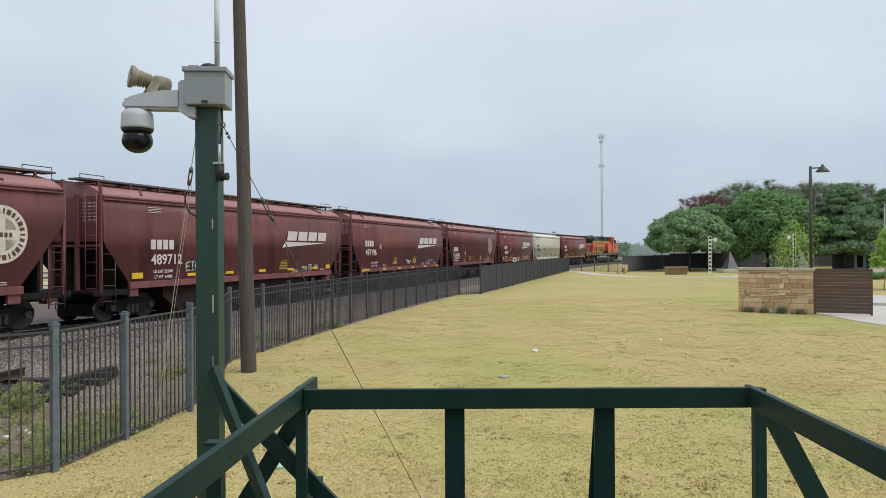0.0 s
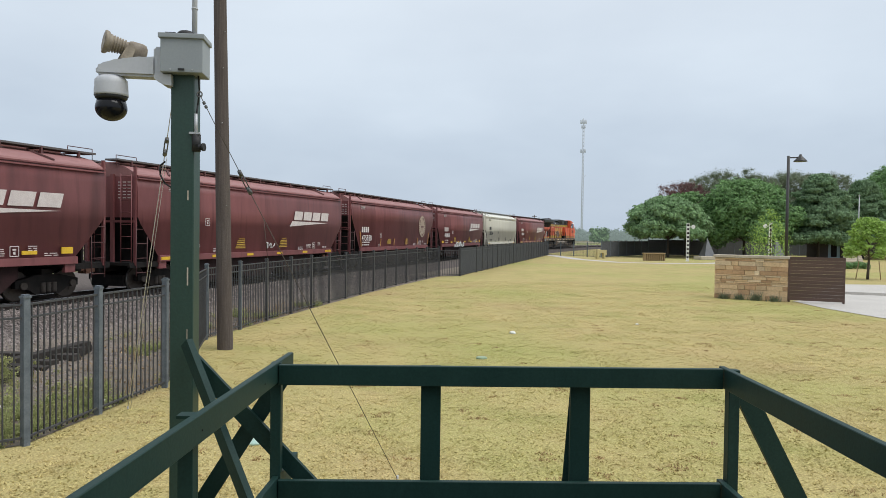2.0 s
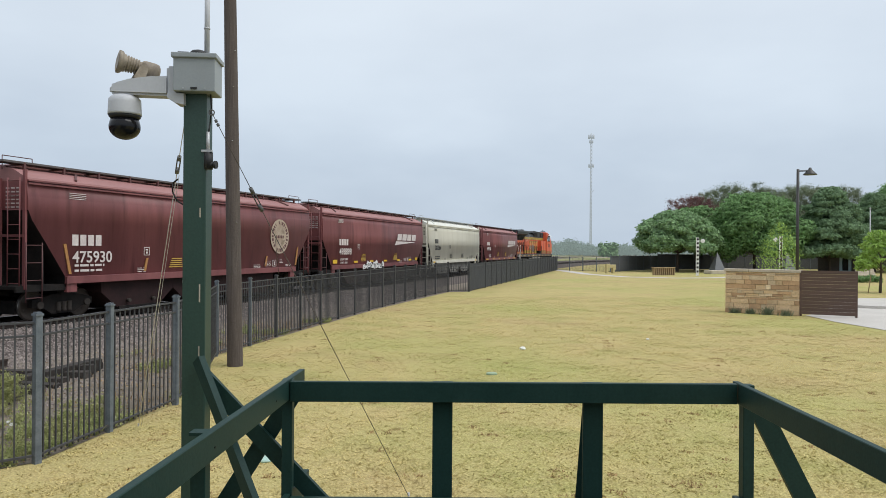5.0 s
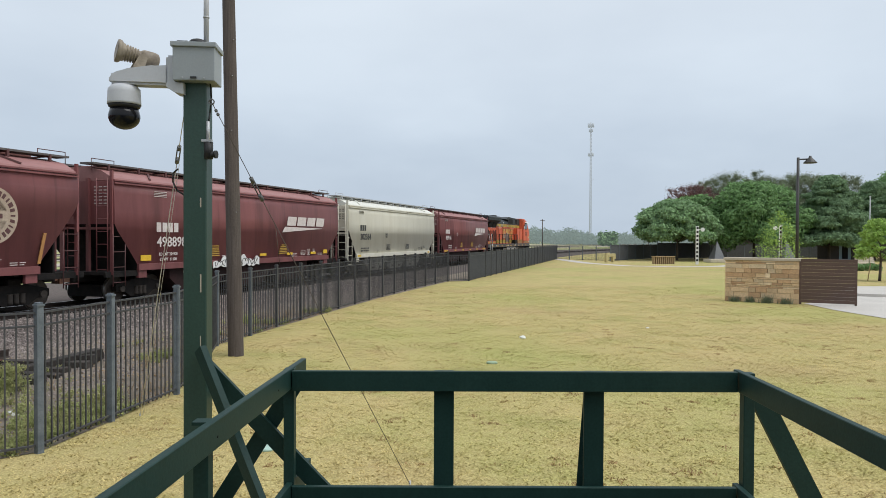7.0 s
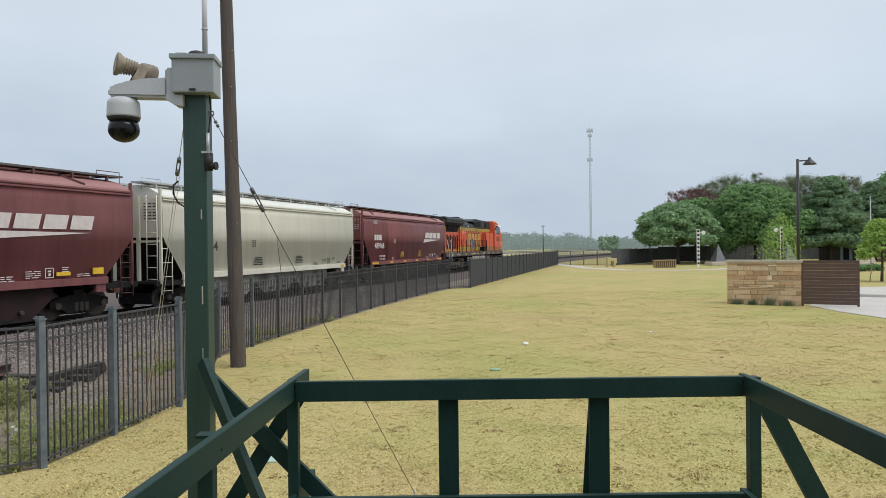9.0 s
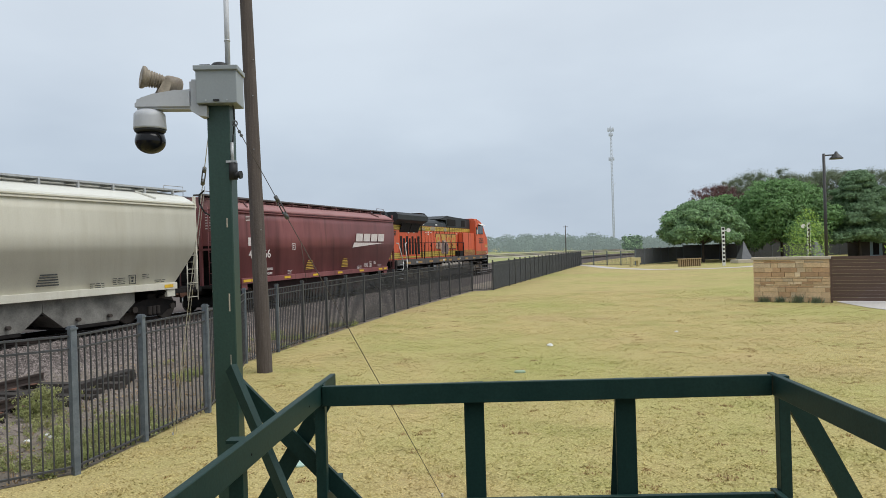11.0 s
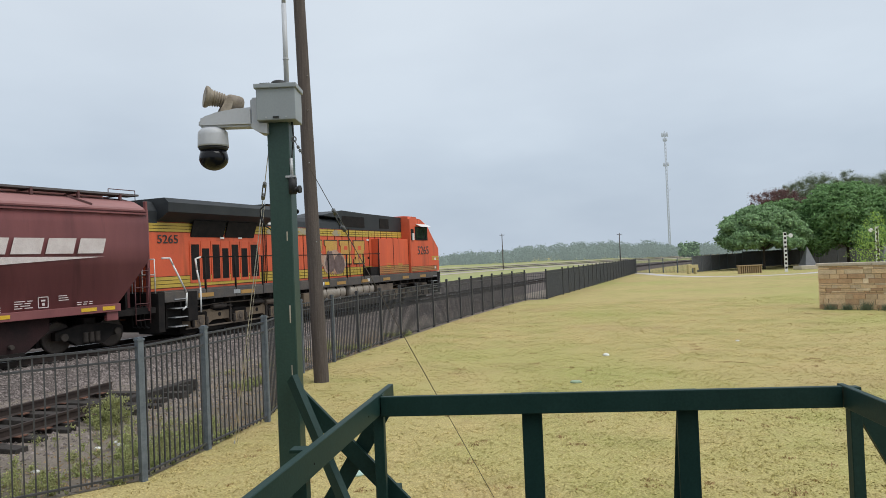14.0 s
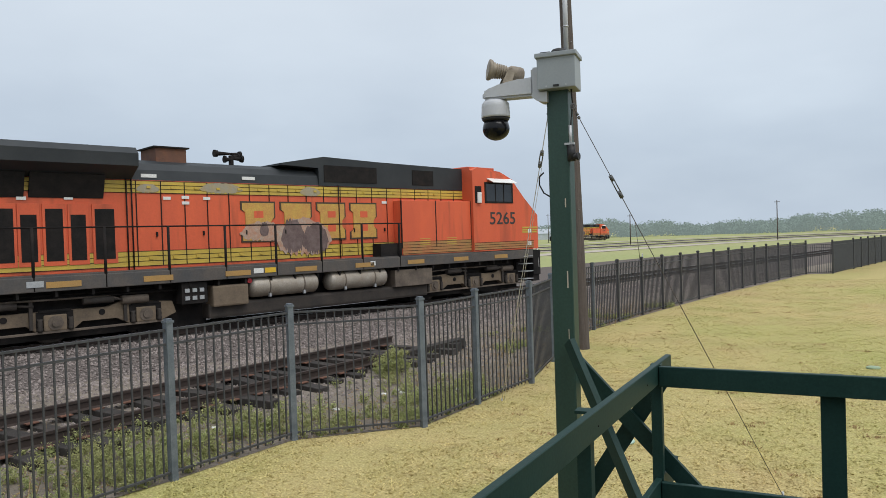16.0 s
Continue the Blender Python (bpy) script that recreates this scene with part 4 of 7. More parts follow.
    prism(bm, [(0.09, -0.045), (0.03, -0.035), (-0.02, 0.0), (-0.02, 0.03), (0.09, 0.03)], 'Y', -0.08, 0.06)
    part("gusset", bm, M_ARM, cam_ob)
    bm = bmesh.new()
    prism(bm, [(-0.01, 0.012), (-0.01, 0.150), (-0.12, 0.142), (-0.28, 0.118), (-0.37, 0.096), (-0.40, 0.075), (-0.40, 0.018)], 'Y', -0.075, 0.055)
    bmesh.ops.bevel(bm, geom=bm.edges[:], offset=0.016, segments=2, affect='EDGES')
    part("arm", bm, M_ARM, cam_ob)
    bm = bmesh.new()
    lathe(bm, [(0.07, 0.018), (0.085, 0.01), (0.102, -0.01), (0.104, -0.035), (0.107, -0.10), (0.107, -0.115)], (-0.318, -0.01, 0), seg=28)
    part("housing", bm, M_ARM, cam_ob)
    bm = bmesh.new()
    lathe(bm, [(0.104, -0.115), (0.10, -0.13), (0.085, -0.142)], (-0.318, -0.01, 0), seg=28)
    part("gasket", bm, M_BLACK, cam_ob)
    bm = bmesh.new()
    lathe(bm, [(0.09, -0.142)] + [(0.101 * math.cos(a), -0.195 - 0.085 * math.sin(a)) for a in np.linspace(-0.3, 1.55, 12)], (-0.318, -0.01, 0), seg=28)
    part("dome", bm, M_DOME, cam_ob, "smoked black dome")

    horn = thing("siren_horn", pose(X - 0.435, Y - 0.05, 3.878, 0, 0, 34), "tan ribbed siren horn on the camera arm", "siren")
    tilt = pose(0, 0, 0, 0, 9, 0)
    bm = bmesh.new()
    prof = [(0.045, -0.135), (0.076, -0.135), (0.078, -0.125), (0.074, -0.112), (0.06, -0.10)]
    for k in range(6):
        prof += [(0.060 - 0.002 * k, -0.094 + k * 0.017), (0.060 - 0.002 * k, -0.088 + k * 0.017), (0.050 - 0.002 * k, -0.086 + k * 0.017), (0.050 - 0.002 * k, -0.079 + k * 0.017)]
    prof += [(0.042, 0.015)]
    lathe(bm, prof, axis='X', seg=28)
    part("bell", bm, M_HORN, horn).matrix_basis = tilt
    bm = bmesh.new()
    lathe(bm, [(0.036, 0.012), (0.05, 0.022), (0.055, 0.04), (0.056, 0.10), (0.05, 0.125), (0.03, 0.137), (0.002, 0.14)], axis='X', seg=24)
    part("driver", bm, M_HORN, horn).matrix_basis = tilt
    bm = bmesh.new()
    lathe(bm, [(0.062, -0.138), (0.060, -0.1345)], axis='X', seg=24)
    part("throat", bm, M_HORN, horn, "pale horn mouth cover").matrix_basis = tilt
    for y0 in (-0.062, 0.05):
        bm = bmesh.new()
        prism(bm, [(-0.045, -0.085), (-0.01, -0.10), (0.03, -0.085), (0.05, -0.02), (0.03, 0.02), (0.0, 0.0)], 'Y', y0, y0 + 0.012)
        part("yoke", bm, M_HORN, horn)

    # the guy wires with their turnbuckles
    def guy(name, a, b, at, material, label, tail=False):
        a, b = Vector(a), Vector(b)
        g = thing(name, None, label, "guy wire")
        d = (b - a).normalized()
        q = a + d * at
        bm = bmesh.new()
        tube(bm, a, q, 0.003, seg=6)
        tube(bm, q + d * 0.17, b, 0.0035, seg=6)
        if tail:
            for k in (1,):
                off = Vector((0.012 * k, 0.02, 0))
                tube(bm, q + d * 0.2 + off, b + off * 2, 0.0022, seg=5)
        if not tail:
            e = q + d * 0.42
            tube(bm, e, e + Vector((0.03, 0.01, -0.30)), 0.0022, seg=5)
        part("wire", bm, material, g)
        bm = bmesh.new()
        for o in (Vector((0.012, 0, 0)), Vector((-0.012, 0, 0))):
            tube(bm, q + o, q + d * 0.14 + o, 0.005, seg=6)
        tube(bm, q - d * 0.03, q + d * 0.015, 0.015, seg=8)
        tube(bm, q + d * 0.125, q + d * 0.18, 0.016, seg=8)
        part("turnbuckle", bm, M_TURNBUCKLE, g)
        bm = bmesh.new()
        for k in range(10):
            u0, u1 = k * 2 * math.pi / 10, (k + 1) * 2 * math.pi / 10
            tube(bm, a + Vector((math.cos(u0) * 0.018, 0, math.sin(u0) * 0.018)), a + Vector((math.cos(u1) * 0.018, 0, math.sin(u1) * 0.018)), 0.005, seg=6)
        part("eye", bm, M_TURNBUCKLE, g)
        for k in (0.06, 0.09):
            bm = bmesh.new()
            tube(bm, a + d * k, a + d * (k + 0.015), 0.012, seg=6)
            part("clamp", bm, M_TURNBUCKLE, g)
        bm = bmesh.new()
        tube(bm, b + Vector((0, 0, -0.1)), b + Vector((0, 0, 0.04)), 0.012, seg=6)
        part("anchor", bm, M_STEEL, g)
        return g
    guy("guy_wire", (-1.515, 4.85, 3.57), (-0.26, 7.61, 0.0), 0.66, M_WIREDARK, "thin dark guy wire running from the post to the lawn")
    guy("guy_wire", (-1.688, 4.86, 3.60), (-4.36, 10.5, 0.0), 0.58, M_WIRE, "pale guy wire with a turnbuckle beside the fence", tail=True)


def make_pole():
    pole = thing("utility_pole", pose(-4.46, 15.85, 0), "weathered brown round wooden utility pole", "pole")
    bm = bmesh.new()
    seg, rings = 18, []
    for k in range(25):
        z = -0.1 + k * 0.5
        r = 0.172 - 0.0046 * z + 0.004 * noise.noise(Vector((0, 0, z * 1.3)))
        cx = -0.021 * z
        rings.append([bm.verts.new((cx + r * math.cos(a * 2 * math.pi / seg), r * math.sin(a * 2 * math.pi / seg), z)) for a in range(seg)])
    for a, b in zip(rings, rings[1:]):
        for k in range(seg):
            f = bm.faces.new((a[k], a[(k + 1) % seg], b[(k + 1) % seg], b[k]))
            f.smooth = True
    bm.faces.new(rings[-1])
    part("shaft", bm, M_POLE, pole)
    for z, a in ((6.2, -60), (7.0, -40), (5.0, -75), (3.2, -50)):
        bm = bmesh.new()
        r = 0.172 - 0.0046 * z
        x, y = -0.021 * z + r * math.cos(radians(a)), r * math.sin(radians(a))
        tube(bm, (x, y, z), (x * 1.0 + 0.03, y - 0.04, z), 0.008, seg=6)
        part("bolt", bm, M_STEEL, pole)


# ---------------------------------------------------------------- trains
def wheelset(parent, x, r, gauge=0.755):
    bm = bmesh.new()
    for sy in (-1, 1):
        y0 = sy * gauge
        lathe(bm, [(0.10, y0 - 0.07), (r - 0.05, y0 - 0.055), (r, y0 - 0.06), (r, y0 + 0.06), (r - 0.05, y0 + 0.055), (0.10, y0 + 0.07)], axis='Y', seg=24)
    tube(bm, (0, -1.05, 0), (0, 1.05, 0), 0.075, seg=12)
    for k in range(4):
        a = k * math.pi / 2
        for sy in (-1, 1):
            tube(bm, (math.cos(a) * r * 0.55, sy * (gauge + 0.03), math.sin(a) * r * 0.55), (math.cos(a) * r * 0.55, sy * (gauge + 0.075), math.sin(a) * r * 0.55), 0.05, seg=8)
    ob = part("wheelset", bm, M_WHEEL, parent, "steel wheels with worn bright treads")
    ob.matrix_basis = pose(x, 0, r)
    for sy in (-1, 1):
        bm = bmesh.new()
        lathe(bm, [(r + 0.001, sy * gauge - 0.045), (r + 0.002, sy * gauge - 0.04), (r + 0.002, sy * gauge + 0.04), (r + 0.001, sy * gauge + 0.045)], axis='Y', seg=24)
        part("tread", bm, M_TREAD, ob)
    return ob


WHEELS = []


def truck(car, x, wb=1.78, r=0.457):
    """A two-axle freight truck."""
    for dx in (-wb / 2, wb / 2):
        WHEELS.append((wheelset(car, x + dx, r), x + dx, r))
    for sy in (-1, 1):
        bm = bmesh.new()
        h = wb / 2
        prism(bm, [(x - h - 0.24, 0.62), (x - h - 0.24, 0.40), (x - h + 0.18, 0.36), (x - 0.42, 0.18), (x + 0.42, 0.18), (x + h - 0.18, 0.36), (x + h + 0.24, 0.40),
                   (x + h + 0.24, 0.62), (x + 0.40, 0.78), (x - 0.40, 0.78)], 'Y', sy * 1.0 - 0.09, sy * 1.0 + 0.09)
        part("side_frame", bm, M_UNDER, car, "dark cast steel truck side frame")
        for k in (-0.2, 0, 0.2):
            bm = bmesh.new()
            lathe(bm, [(0.08, 0.24), (0.085, 0.3), (0.08, 0.36), (0.085, 0.42), (0.08, 0.48), (0.085, 0.54)], (x + k, sy * 1.10, 0), seg=10)
            part("spring", bm, M_SOOTBROWN, car)
        for dx in (-h, h):
            bm = bmesh.new()
            tube(bm, (x + dx, sy * 1.06, 0.47), (x + dx, sy * 1.17, 0.47), 0.11, seg=14)
            part("bearing_cap", bm, M_SOOTBROWN, car)
    part("bolster", bbox(x - 0.2, x + 0.2, -1.05, 1.05, 0.5, 0.95), M_UNDER, car)


def ladder(car, x, y, z0, z1, along, material, rungs=6, w=0.45):
    bm = bmesh.new()
    dx, dy = (w, 0) if along else (0, w)
    tube(bm, (x, y, z0), (x, y, z1), 0.02, seg=6)
    tube(bm, (x + dx, y + dy, z0), (x + dx, y + dy, z1), 0.02, seg=6)
    for k in range(rungs):
        z = z0 + 0.12 + (z1 - z0 - 0.2) * k / max(rungs - 1, 1)
        tube(bm, (x, y, z), (x + dx, y + dy, z), 0.014, seg=6)
    part("ladder", bm, material, car)


def mark_bars(car, x, z, rows, w, h, gap, material, y=-1.625, seed=0, name="lettering"):
    """Small rows of writing too fine to read, as bars."""
    rnd = random.Random(seed)
    bm = bmesh.new()
    for k in range(rows):
        u = 0.0
        while u < w - 0.05:
            d = min(rnd.uniform(0.1, 0.35), w - u)
            abox(bm, x + u, x + u + d, y, y + 0.006, z - k * gap, z - k * gap + h)
            u += d + 0.06
    part(name, bm, material, car, "rows of tiny painted lettering")


def emblem_bars(car, x, z, w, h, material, y=-1.655, slant=0.28):
    """The maker's mark as plain slanted blocks over a wedge."""
    bm = bmesh.new()
    n = 4
    for k in range(n):
        a, b = x + k * w / n, x + (k + 0.86) * w / n
        s = slant * h
        prism(bm, [(a, z), (b, z), (b + s, z + h), (a + s, z + h)], 'Y', y, y + 0.006)
    prism(bm, [(x - 0.42, z - 0.33), (x - 0.18, z - 0.06), (x + w - 0.1, z - 0.10)], 'Y', y, y + 0.006)
    part("emblem", bm, material, car, "white slanted block emblem over a wedge")


def hopper(name, label, body_mat, roof_mat, kind, number, seed, numx=-6.5, numz=2.09, boxx=-2.9, boxz=2.5, loads=(), B=16.52, embx=2.72):
    """A covered grain hopper, 16.5 m over the ends; the side to the lawn is -y, the origin on the rails."""
    car = thing(name, None, label, "hopper car", "train of hopper cars")
    H = B / 2
    # body: rings from the sill up; steep end sheets below, walls above
    low = 2.68 if kind != "round" else 3.28
    E = 1.14 if kind != "round" else 1.40      # how far the sill stops short of the ends
    rings = [(1.10, 1.44, H - E - 0.05), (1.32, 1.52, H - E), (1.32 + (low - 1.32) * 0.5, 1.585, H - E * 0.47), (1.32 + (low - 1.32) * 0.85, 1.605, H - E * 0.10), (low, 1.61, H), (max(low + 0.35, 3.1), 1.61, H), (3.7, 1.585, H), (4.12, 1.545, H)]
    bm = bmesh.new()
    rr = []
    for z, w, hl in rings:
        hl = min(hl, H)
        rr.append([bm.verts.new(p) for p in ((-hl, -w, z), (hl, -w, z), (hl, w, z), (-hl, w, z))])
    for a, b in zip(rr, rr[1:]):
        for k in range(4):
            f = bm.faces.new((a[k], a[(k + 1) % 4], b[(k + 1) % 4], b[k]))
            f.smooth = k in (0, 2)
            # end sheets go near-black: soot plus the cavity's shade, as colour
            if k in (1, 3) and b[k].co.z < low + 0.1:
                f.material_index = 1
    bm.faces.new(rr[0])
    bm.faces.new(rr[-1])
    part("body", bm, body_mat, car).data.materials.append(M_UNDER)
    # roof with its eave lips
    bm = bmesh.new()
    prism(bm, [(-1.545, 4.125), (-1.50, 4.22), (-1.05, 4.46), (-0.5, 4.60), (0.5, 4.60), (1.05, 4.46), (1.50, 4.22), (1.545, 4.125)], 'X', -H + 0.01, H - 0.01)
    part("roof", bm, roof_mat, car)
    for sy in (-1, 1):
        for z, w in ((4.13, 1.585), (4.04, 1.60)):
            part("eave", bbox(-H, H, sy * w - 0.03, sy * w + 0.03, z - 0.02, z + 0.025), body_mat, car)
        part("side_sill", bbox(-H + E - 0.02, H - E + 0.02, sy * 1.57 - 0.05, sy * 1.57 + 0.05, 1.10, 1.33, 0.012), body_mat, car)
        for sx in (-1, 1):
            part("jacking_pad", bbox(*sorted((sx * (H - E - 0.03), sx * (H - E - 0.42))), sy * 1.50 - 0.06, sy * 1.50 + 0.06, 0.84, 1.11, 0.01), body_mat, car)
            part("end_sill", bbox(*sorted((sx * (H + 0.28), sx * (H - E - 0.05))), sy * 1.46 - 0.05, sy * 1.46 + 0.05, 0.92, 1.04), M_UNDER, car, "sooty end sill")
    # running board over the hatches, on brackets
    for sy in (-1, 1):
        part("running_board", bbox(-H - 0.25, H + 0.25, sy * 0.69 - 0.27, sy * 0.69 + 0.27, 4.665, 4.725), M_GRATING if kind != "cream" else M_STEEL, car, "grey steel grating running board")
    bm = bmesh.new()
    for sy in (-1, 1):
        prism(bm, [(sy * 0.90, 4.47), (sy * 0.975, 4.45), (sy * 0.975, 4.70), (sy * 0.90, 4.70)], 'X', -0.035, 0.035)
    abox(bm, -0.02, 0.02, -0.95, 0.95, 4.62, 4.66)
    bk = mesh_of("bracket", bm, M_STEEL if kind == "cream" else M_RUSTMAROON)
    for k in range(12):
        ob = part("bracket", bk, None, car)
        ob.matrix_basis = pose(-H + 0.45 + k * (B - 0.9) / 11, 0, 0)
    for sx in (-1, 1):
        bm = bmesh.new()
        beam(bm, (sx * (H - 2.3), -0.98, 4.53), (sx * (H - 1.85), -1.45, 4.28), 0.06, 0.05)
        part("roof_brace", bm, M_RUSTMAROON if kind != "cream" else roof_mat, car)
    part("hatch", bbox(-H + 0.6, H - 0.6, -0.36, 0.36, 4.595, 4.70, 0.02), roof_mat, car, "long roof hatch trough")
    for sx in (-1, 1):
        # end walls, corner posts, ladders and rails
        x0 = sx * (H - 0.02)
        for sy in (-1, 1):
            bm = bmesh.new()
            abox(bm, *(sorted((x0, x0 + sx * 0.07))), sy * 1.5 - 0.05, sy * 1.5 + 0.05, 1.0, 4.45)
            part("corner_post", bm, body_mat, car)
            bm = bmesh.new()
            abox(bm, *(sorted((x0, x0 + sx * 0.10))), sy * 0.55 - 0.06, sy * 0.55 + 0.06, 1.0, 4.2)
            part("end_post", bm, body_mat, car)
        yy = -1.56
        ladder(car, sx * (H + 0.02) - (0 if sx < 0 else 0.55), yy, 0.62, 2.35, True, M_RUSTMAROON if kind != "cream" else body_mat, 4, 0.55)
        ladder(car, sx * (H + 0.14), -1.45, 1.05, 4.2, False, body_mat, 8)
        bm = bmesh.new()
        hx = sx * (H + 0.2)
        tube(bm, (hx, -0.85, 4.45), (hx, -0.85, 4.85), 0.014, seg=6)
        tube(bm, (hx - sx * 1.0, -0.85, 4.70), (hx - sx * 1.0, -0.85, 4.85), 0.014, seg=6)
        tube(bm, (hx, -0.85, 4.85), (hx - sx * 1.0, -0.85, 4.85), 0.014, seg=6)
        part("grab_rail", bm, M_STEEL if kind == "cream" else M_RUSTMAROON, car)
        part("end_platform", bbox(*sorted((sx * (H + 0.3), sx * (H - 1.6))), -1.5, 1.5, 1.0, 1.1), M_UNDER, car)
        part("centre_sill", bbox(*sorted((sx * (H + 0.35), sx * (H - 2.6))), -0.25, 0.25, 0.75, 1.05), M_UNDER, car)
        bm = bmesh.new()
        abox(bm, *sorted((sx * (H + 0.3), sx * (H + 0.86))), -0.09, 0.09, 0.76, 0.98)
        abox(bm, *sorted((sx * (H + 0.66), sx * (H + 0.84))), -0.17, 0.17, 0.72, 1.02)
        part("coupler", bm, M_RUST, car)
        part("end_bar", bbox(*sorted((x0 + sx * 0.05, x0 + sx * 0.1)), -1.5, 1.5, 2.5, 2.58), body_mat, car)
        truck(car, sx * (H - 1.75))
    part("brake_reservoir", bbox(-H + 0.2, -H + 0.9, 0.2, 0.7, 1.2, 1.6, 0.08), M_UNDER, car)
    part("centre_sill", bbox(-H + 1.0, H - 1.0, -0.32, 0.32, 0.68, 1.08), M_UNDER, car)
    for sx in (-1, 1):
        # webs carry soot and shade as colour; the end sheet is added for shade
        part("bolster_web", bbox(*sorted((sx * (H - 2.1), sx * (H - 1.95))), -1.45, 1.45, 1.05, 2.0), M_UNDER, car, "bolster web blackened for soot and shade")
        part("centre_web", bbox(*sorted((sx * (H - 2.1), sx * (H - 0.06))), -0.04, 0.04, 1.05, low), M_UNDER, car, "near-black centre web blocking the view through the shaded end")
        part("end_bulkhead", bbox(*sorted((sx * (H - 0.75), sx * (H - 0.68))), -1.38, 1.38, 1.08, 2.5), M_UNDER, car, "near-black sheet standing in for the shaded end cavity")
        # near-black block added in place of the shade inside the truck
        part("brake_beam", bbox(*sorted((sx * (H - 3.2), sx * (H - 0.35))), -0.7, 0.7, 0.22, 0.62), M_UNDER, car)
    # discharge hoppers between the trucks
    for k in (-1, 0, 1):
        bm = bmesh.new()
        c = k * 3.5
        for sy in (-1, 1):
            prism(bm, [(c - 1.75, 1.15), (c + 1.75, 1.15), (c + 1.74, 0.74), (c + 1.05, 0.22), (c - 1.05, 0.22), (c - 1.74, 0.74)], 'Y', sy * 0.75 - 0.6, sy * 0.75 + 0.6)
        part("discharge_hopper", bm, M_UNDERCREAM if kind == "cream" else M_UNDERMAROON, car, "darker discharge hopper under the body")
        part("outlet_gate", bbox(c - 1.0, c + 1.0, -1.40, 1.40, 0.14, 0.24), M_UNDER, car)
        for dx in (-0.6, 0.6):
            bm = bmesh.new()
            tube(bm, (c + dx, -1.50, 0.42), (c + dx, -1.38, 0.42), 0.06, seg=10)
            part("gate_capstan", bm, M_SOOTBROWN, car)
    part("side_rod", bbox(-H + 3.5, H - 3.5, -1.22, -1.18, 0.62, 0.68), M_UNDER, car)
    mk = M_DARKMARK if kind == "cream" else M_MARK
    yb = -1.617
    if kind == "swoosh":
        emblem_bars(car, embx, 2.83, 3.86, 0.43, mk)
    elif kind == "round":
        bm = bmesh.new()
        ex, ez = embx if embx > 5 else 5.35, 2.77
        lathe(bm, [(0.80, -1.632), (0.80, -1.622), (0.47, -1.622), (0.47, -1.632)], (ex, 0, ez), axis='Y', seg=36)
        part("emblem_ring", bm, M_CREAMMARK if seed == 14 else M_TANMARK, car, "round faded cream emblem ring")
        bm = bmesh.new()
        abox(bm, ex - 0.47, ex + 0.47, -1.633, -1.623, ez - 0.15, ez + 0.13)
        abox(bm, ex - 0.12, ex + 0.12, -1.634, -1.622, ez - 0.47, ez + 0.47)
        part("emblem_cross", bm, M_CREAMMARK if seed == 14 else M_TANMARK, car, "faded cream cross within the ring")
        bm = bmesh.new()
        for a in range(26):
            t = a * 2 * math.pi / 26
            if a % 9 == 8:
                continue
            u = Vector((math.cos(t), 0, math.sin(t)))
            w = Vector((-u.z, 0, u.x)) * (0.025 + 0.02 * (a % 3))
            c = Vector((ex, -1.637, ez)) + u * 0.64
            vs = [bm.verts.new(c + u * p * 0.075 + w * q) for p, q in ((-1, -1), (1, -1), (1, 1), (-1, 1))]
            bm.faces.new(vs)
        for k in range(5):
            abox(bm, ex - 0.33 + k * 0.14, ex - 0.24 + k * 0.14, -1.640, -1.634, ez - 0.08, ez + 0.05)
        tagged(part("emblem_letters", bm, M_RUSTMAROON, car), kind="stuff")
        for x0, x1, z1 in ((6.78 if embx < 5 else 4.9, 0.21, 2.30), (4.10, 0.12, 1.86), (1.55, 0.12, 1.86), (-1.0, 0.12, 1.86), (-3.6, 0.12, 1.86), (-6.82, -0.21, 2.32)):
            bm = bmesh.new()
            prism(bm, [(x0, 1.40), (x0 + 0.10, 1.40), (x0 + x1 + 0.10, z1), (x0 + x1, z1)], 'Y', -1.628, -1.60)
            part("slant_stripe", bm, M_DUSTYTAPE, car, "dusty orange slanted stripe")
    high = kind != "swoosh" or numz > 2.0
    xl = numx
    on_side("car_number", writing(number, 0.50, mk, 0.004, 0.008, 1.08), car, xl + 0.82, yb, numz + 0.15, "painted car number")
    bm = bmesh.new()
    for k in range(3 if kind == "cream" else 4):
        abox(bm, xl + k * 0.31, xl + k * 0.31 + 0.235, yb - 0.004, yb + 0.006, numz + 0.52, numz + 0.86)
    part("reporting_mark", bm, mk, car, "plain painted blocks of the owner's mark")
    if loads:
        for i, text in enumerate(loads):
            on_side("load_limit", writing(text, 0.15, mk, 0.003, 0.003, 1.0), car, xl + (1.25 if high else 0.62), yb, 1.64 - i * 0.19, "small painted load figures")
    else:
        mark_bars(car, xl + 0.1, 1.62, 2, 1.2, 0.07, 0.16, mk, yb, seed)
    bm = bmesh.new()
    for k in range(4):
        abox(bm, xl - 0.1, xl + 0.55, yb + 0.015, yb + 0.03, 3.86 - k * 0.055, 3.878 - k * 0.055)
    part("inspection_lines", bm, mk, car, "fine lines of painted lettering")
    for dx, z, rows, w in ((4.1, 1.58, 4, 0.5), (5.35, 1.66, 3, 0.3), (3.2, 1.46, 3, 0.55), (5.9, 1.44, 2, 0.5), (-2.4 if not high else -3.9, 1.5, 3, 0.4)):
        mark_bars(car, dx, z, rows, w, 0.022, 0.06, mk, yb, seed + rows)
    # outlined stencil boxes
    for bx, bz, q in ((boxx, boxz, 0.29), (4.75, 1.38, 0.30)):
        bm = bmesh.new()
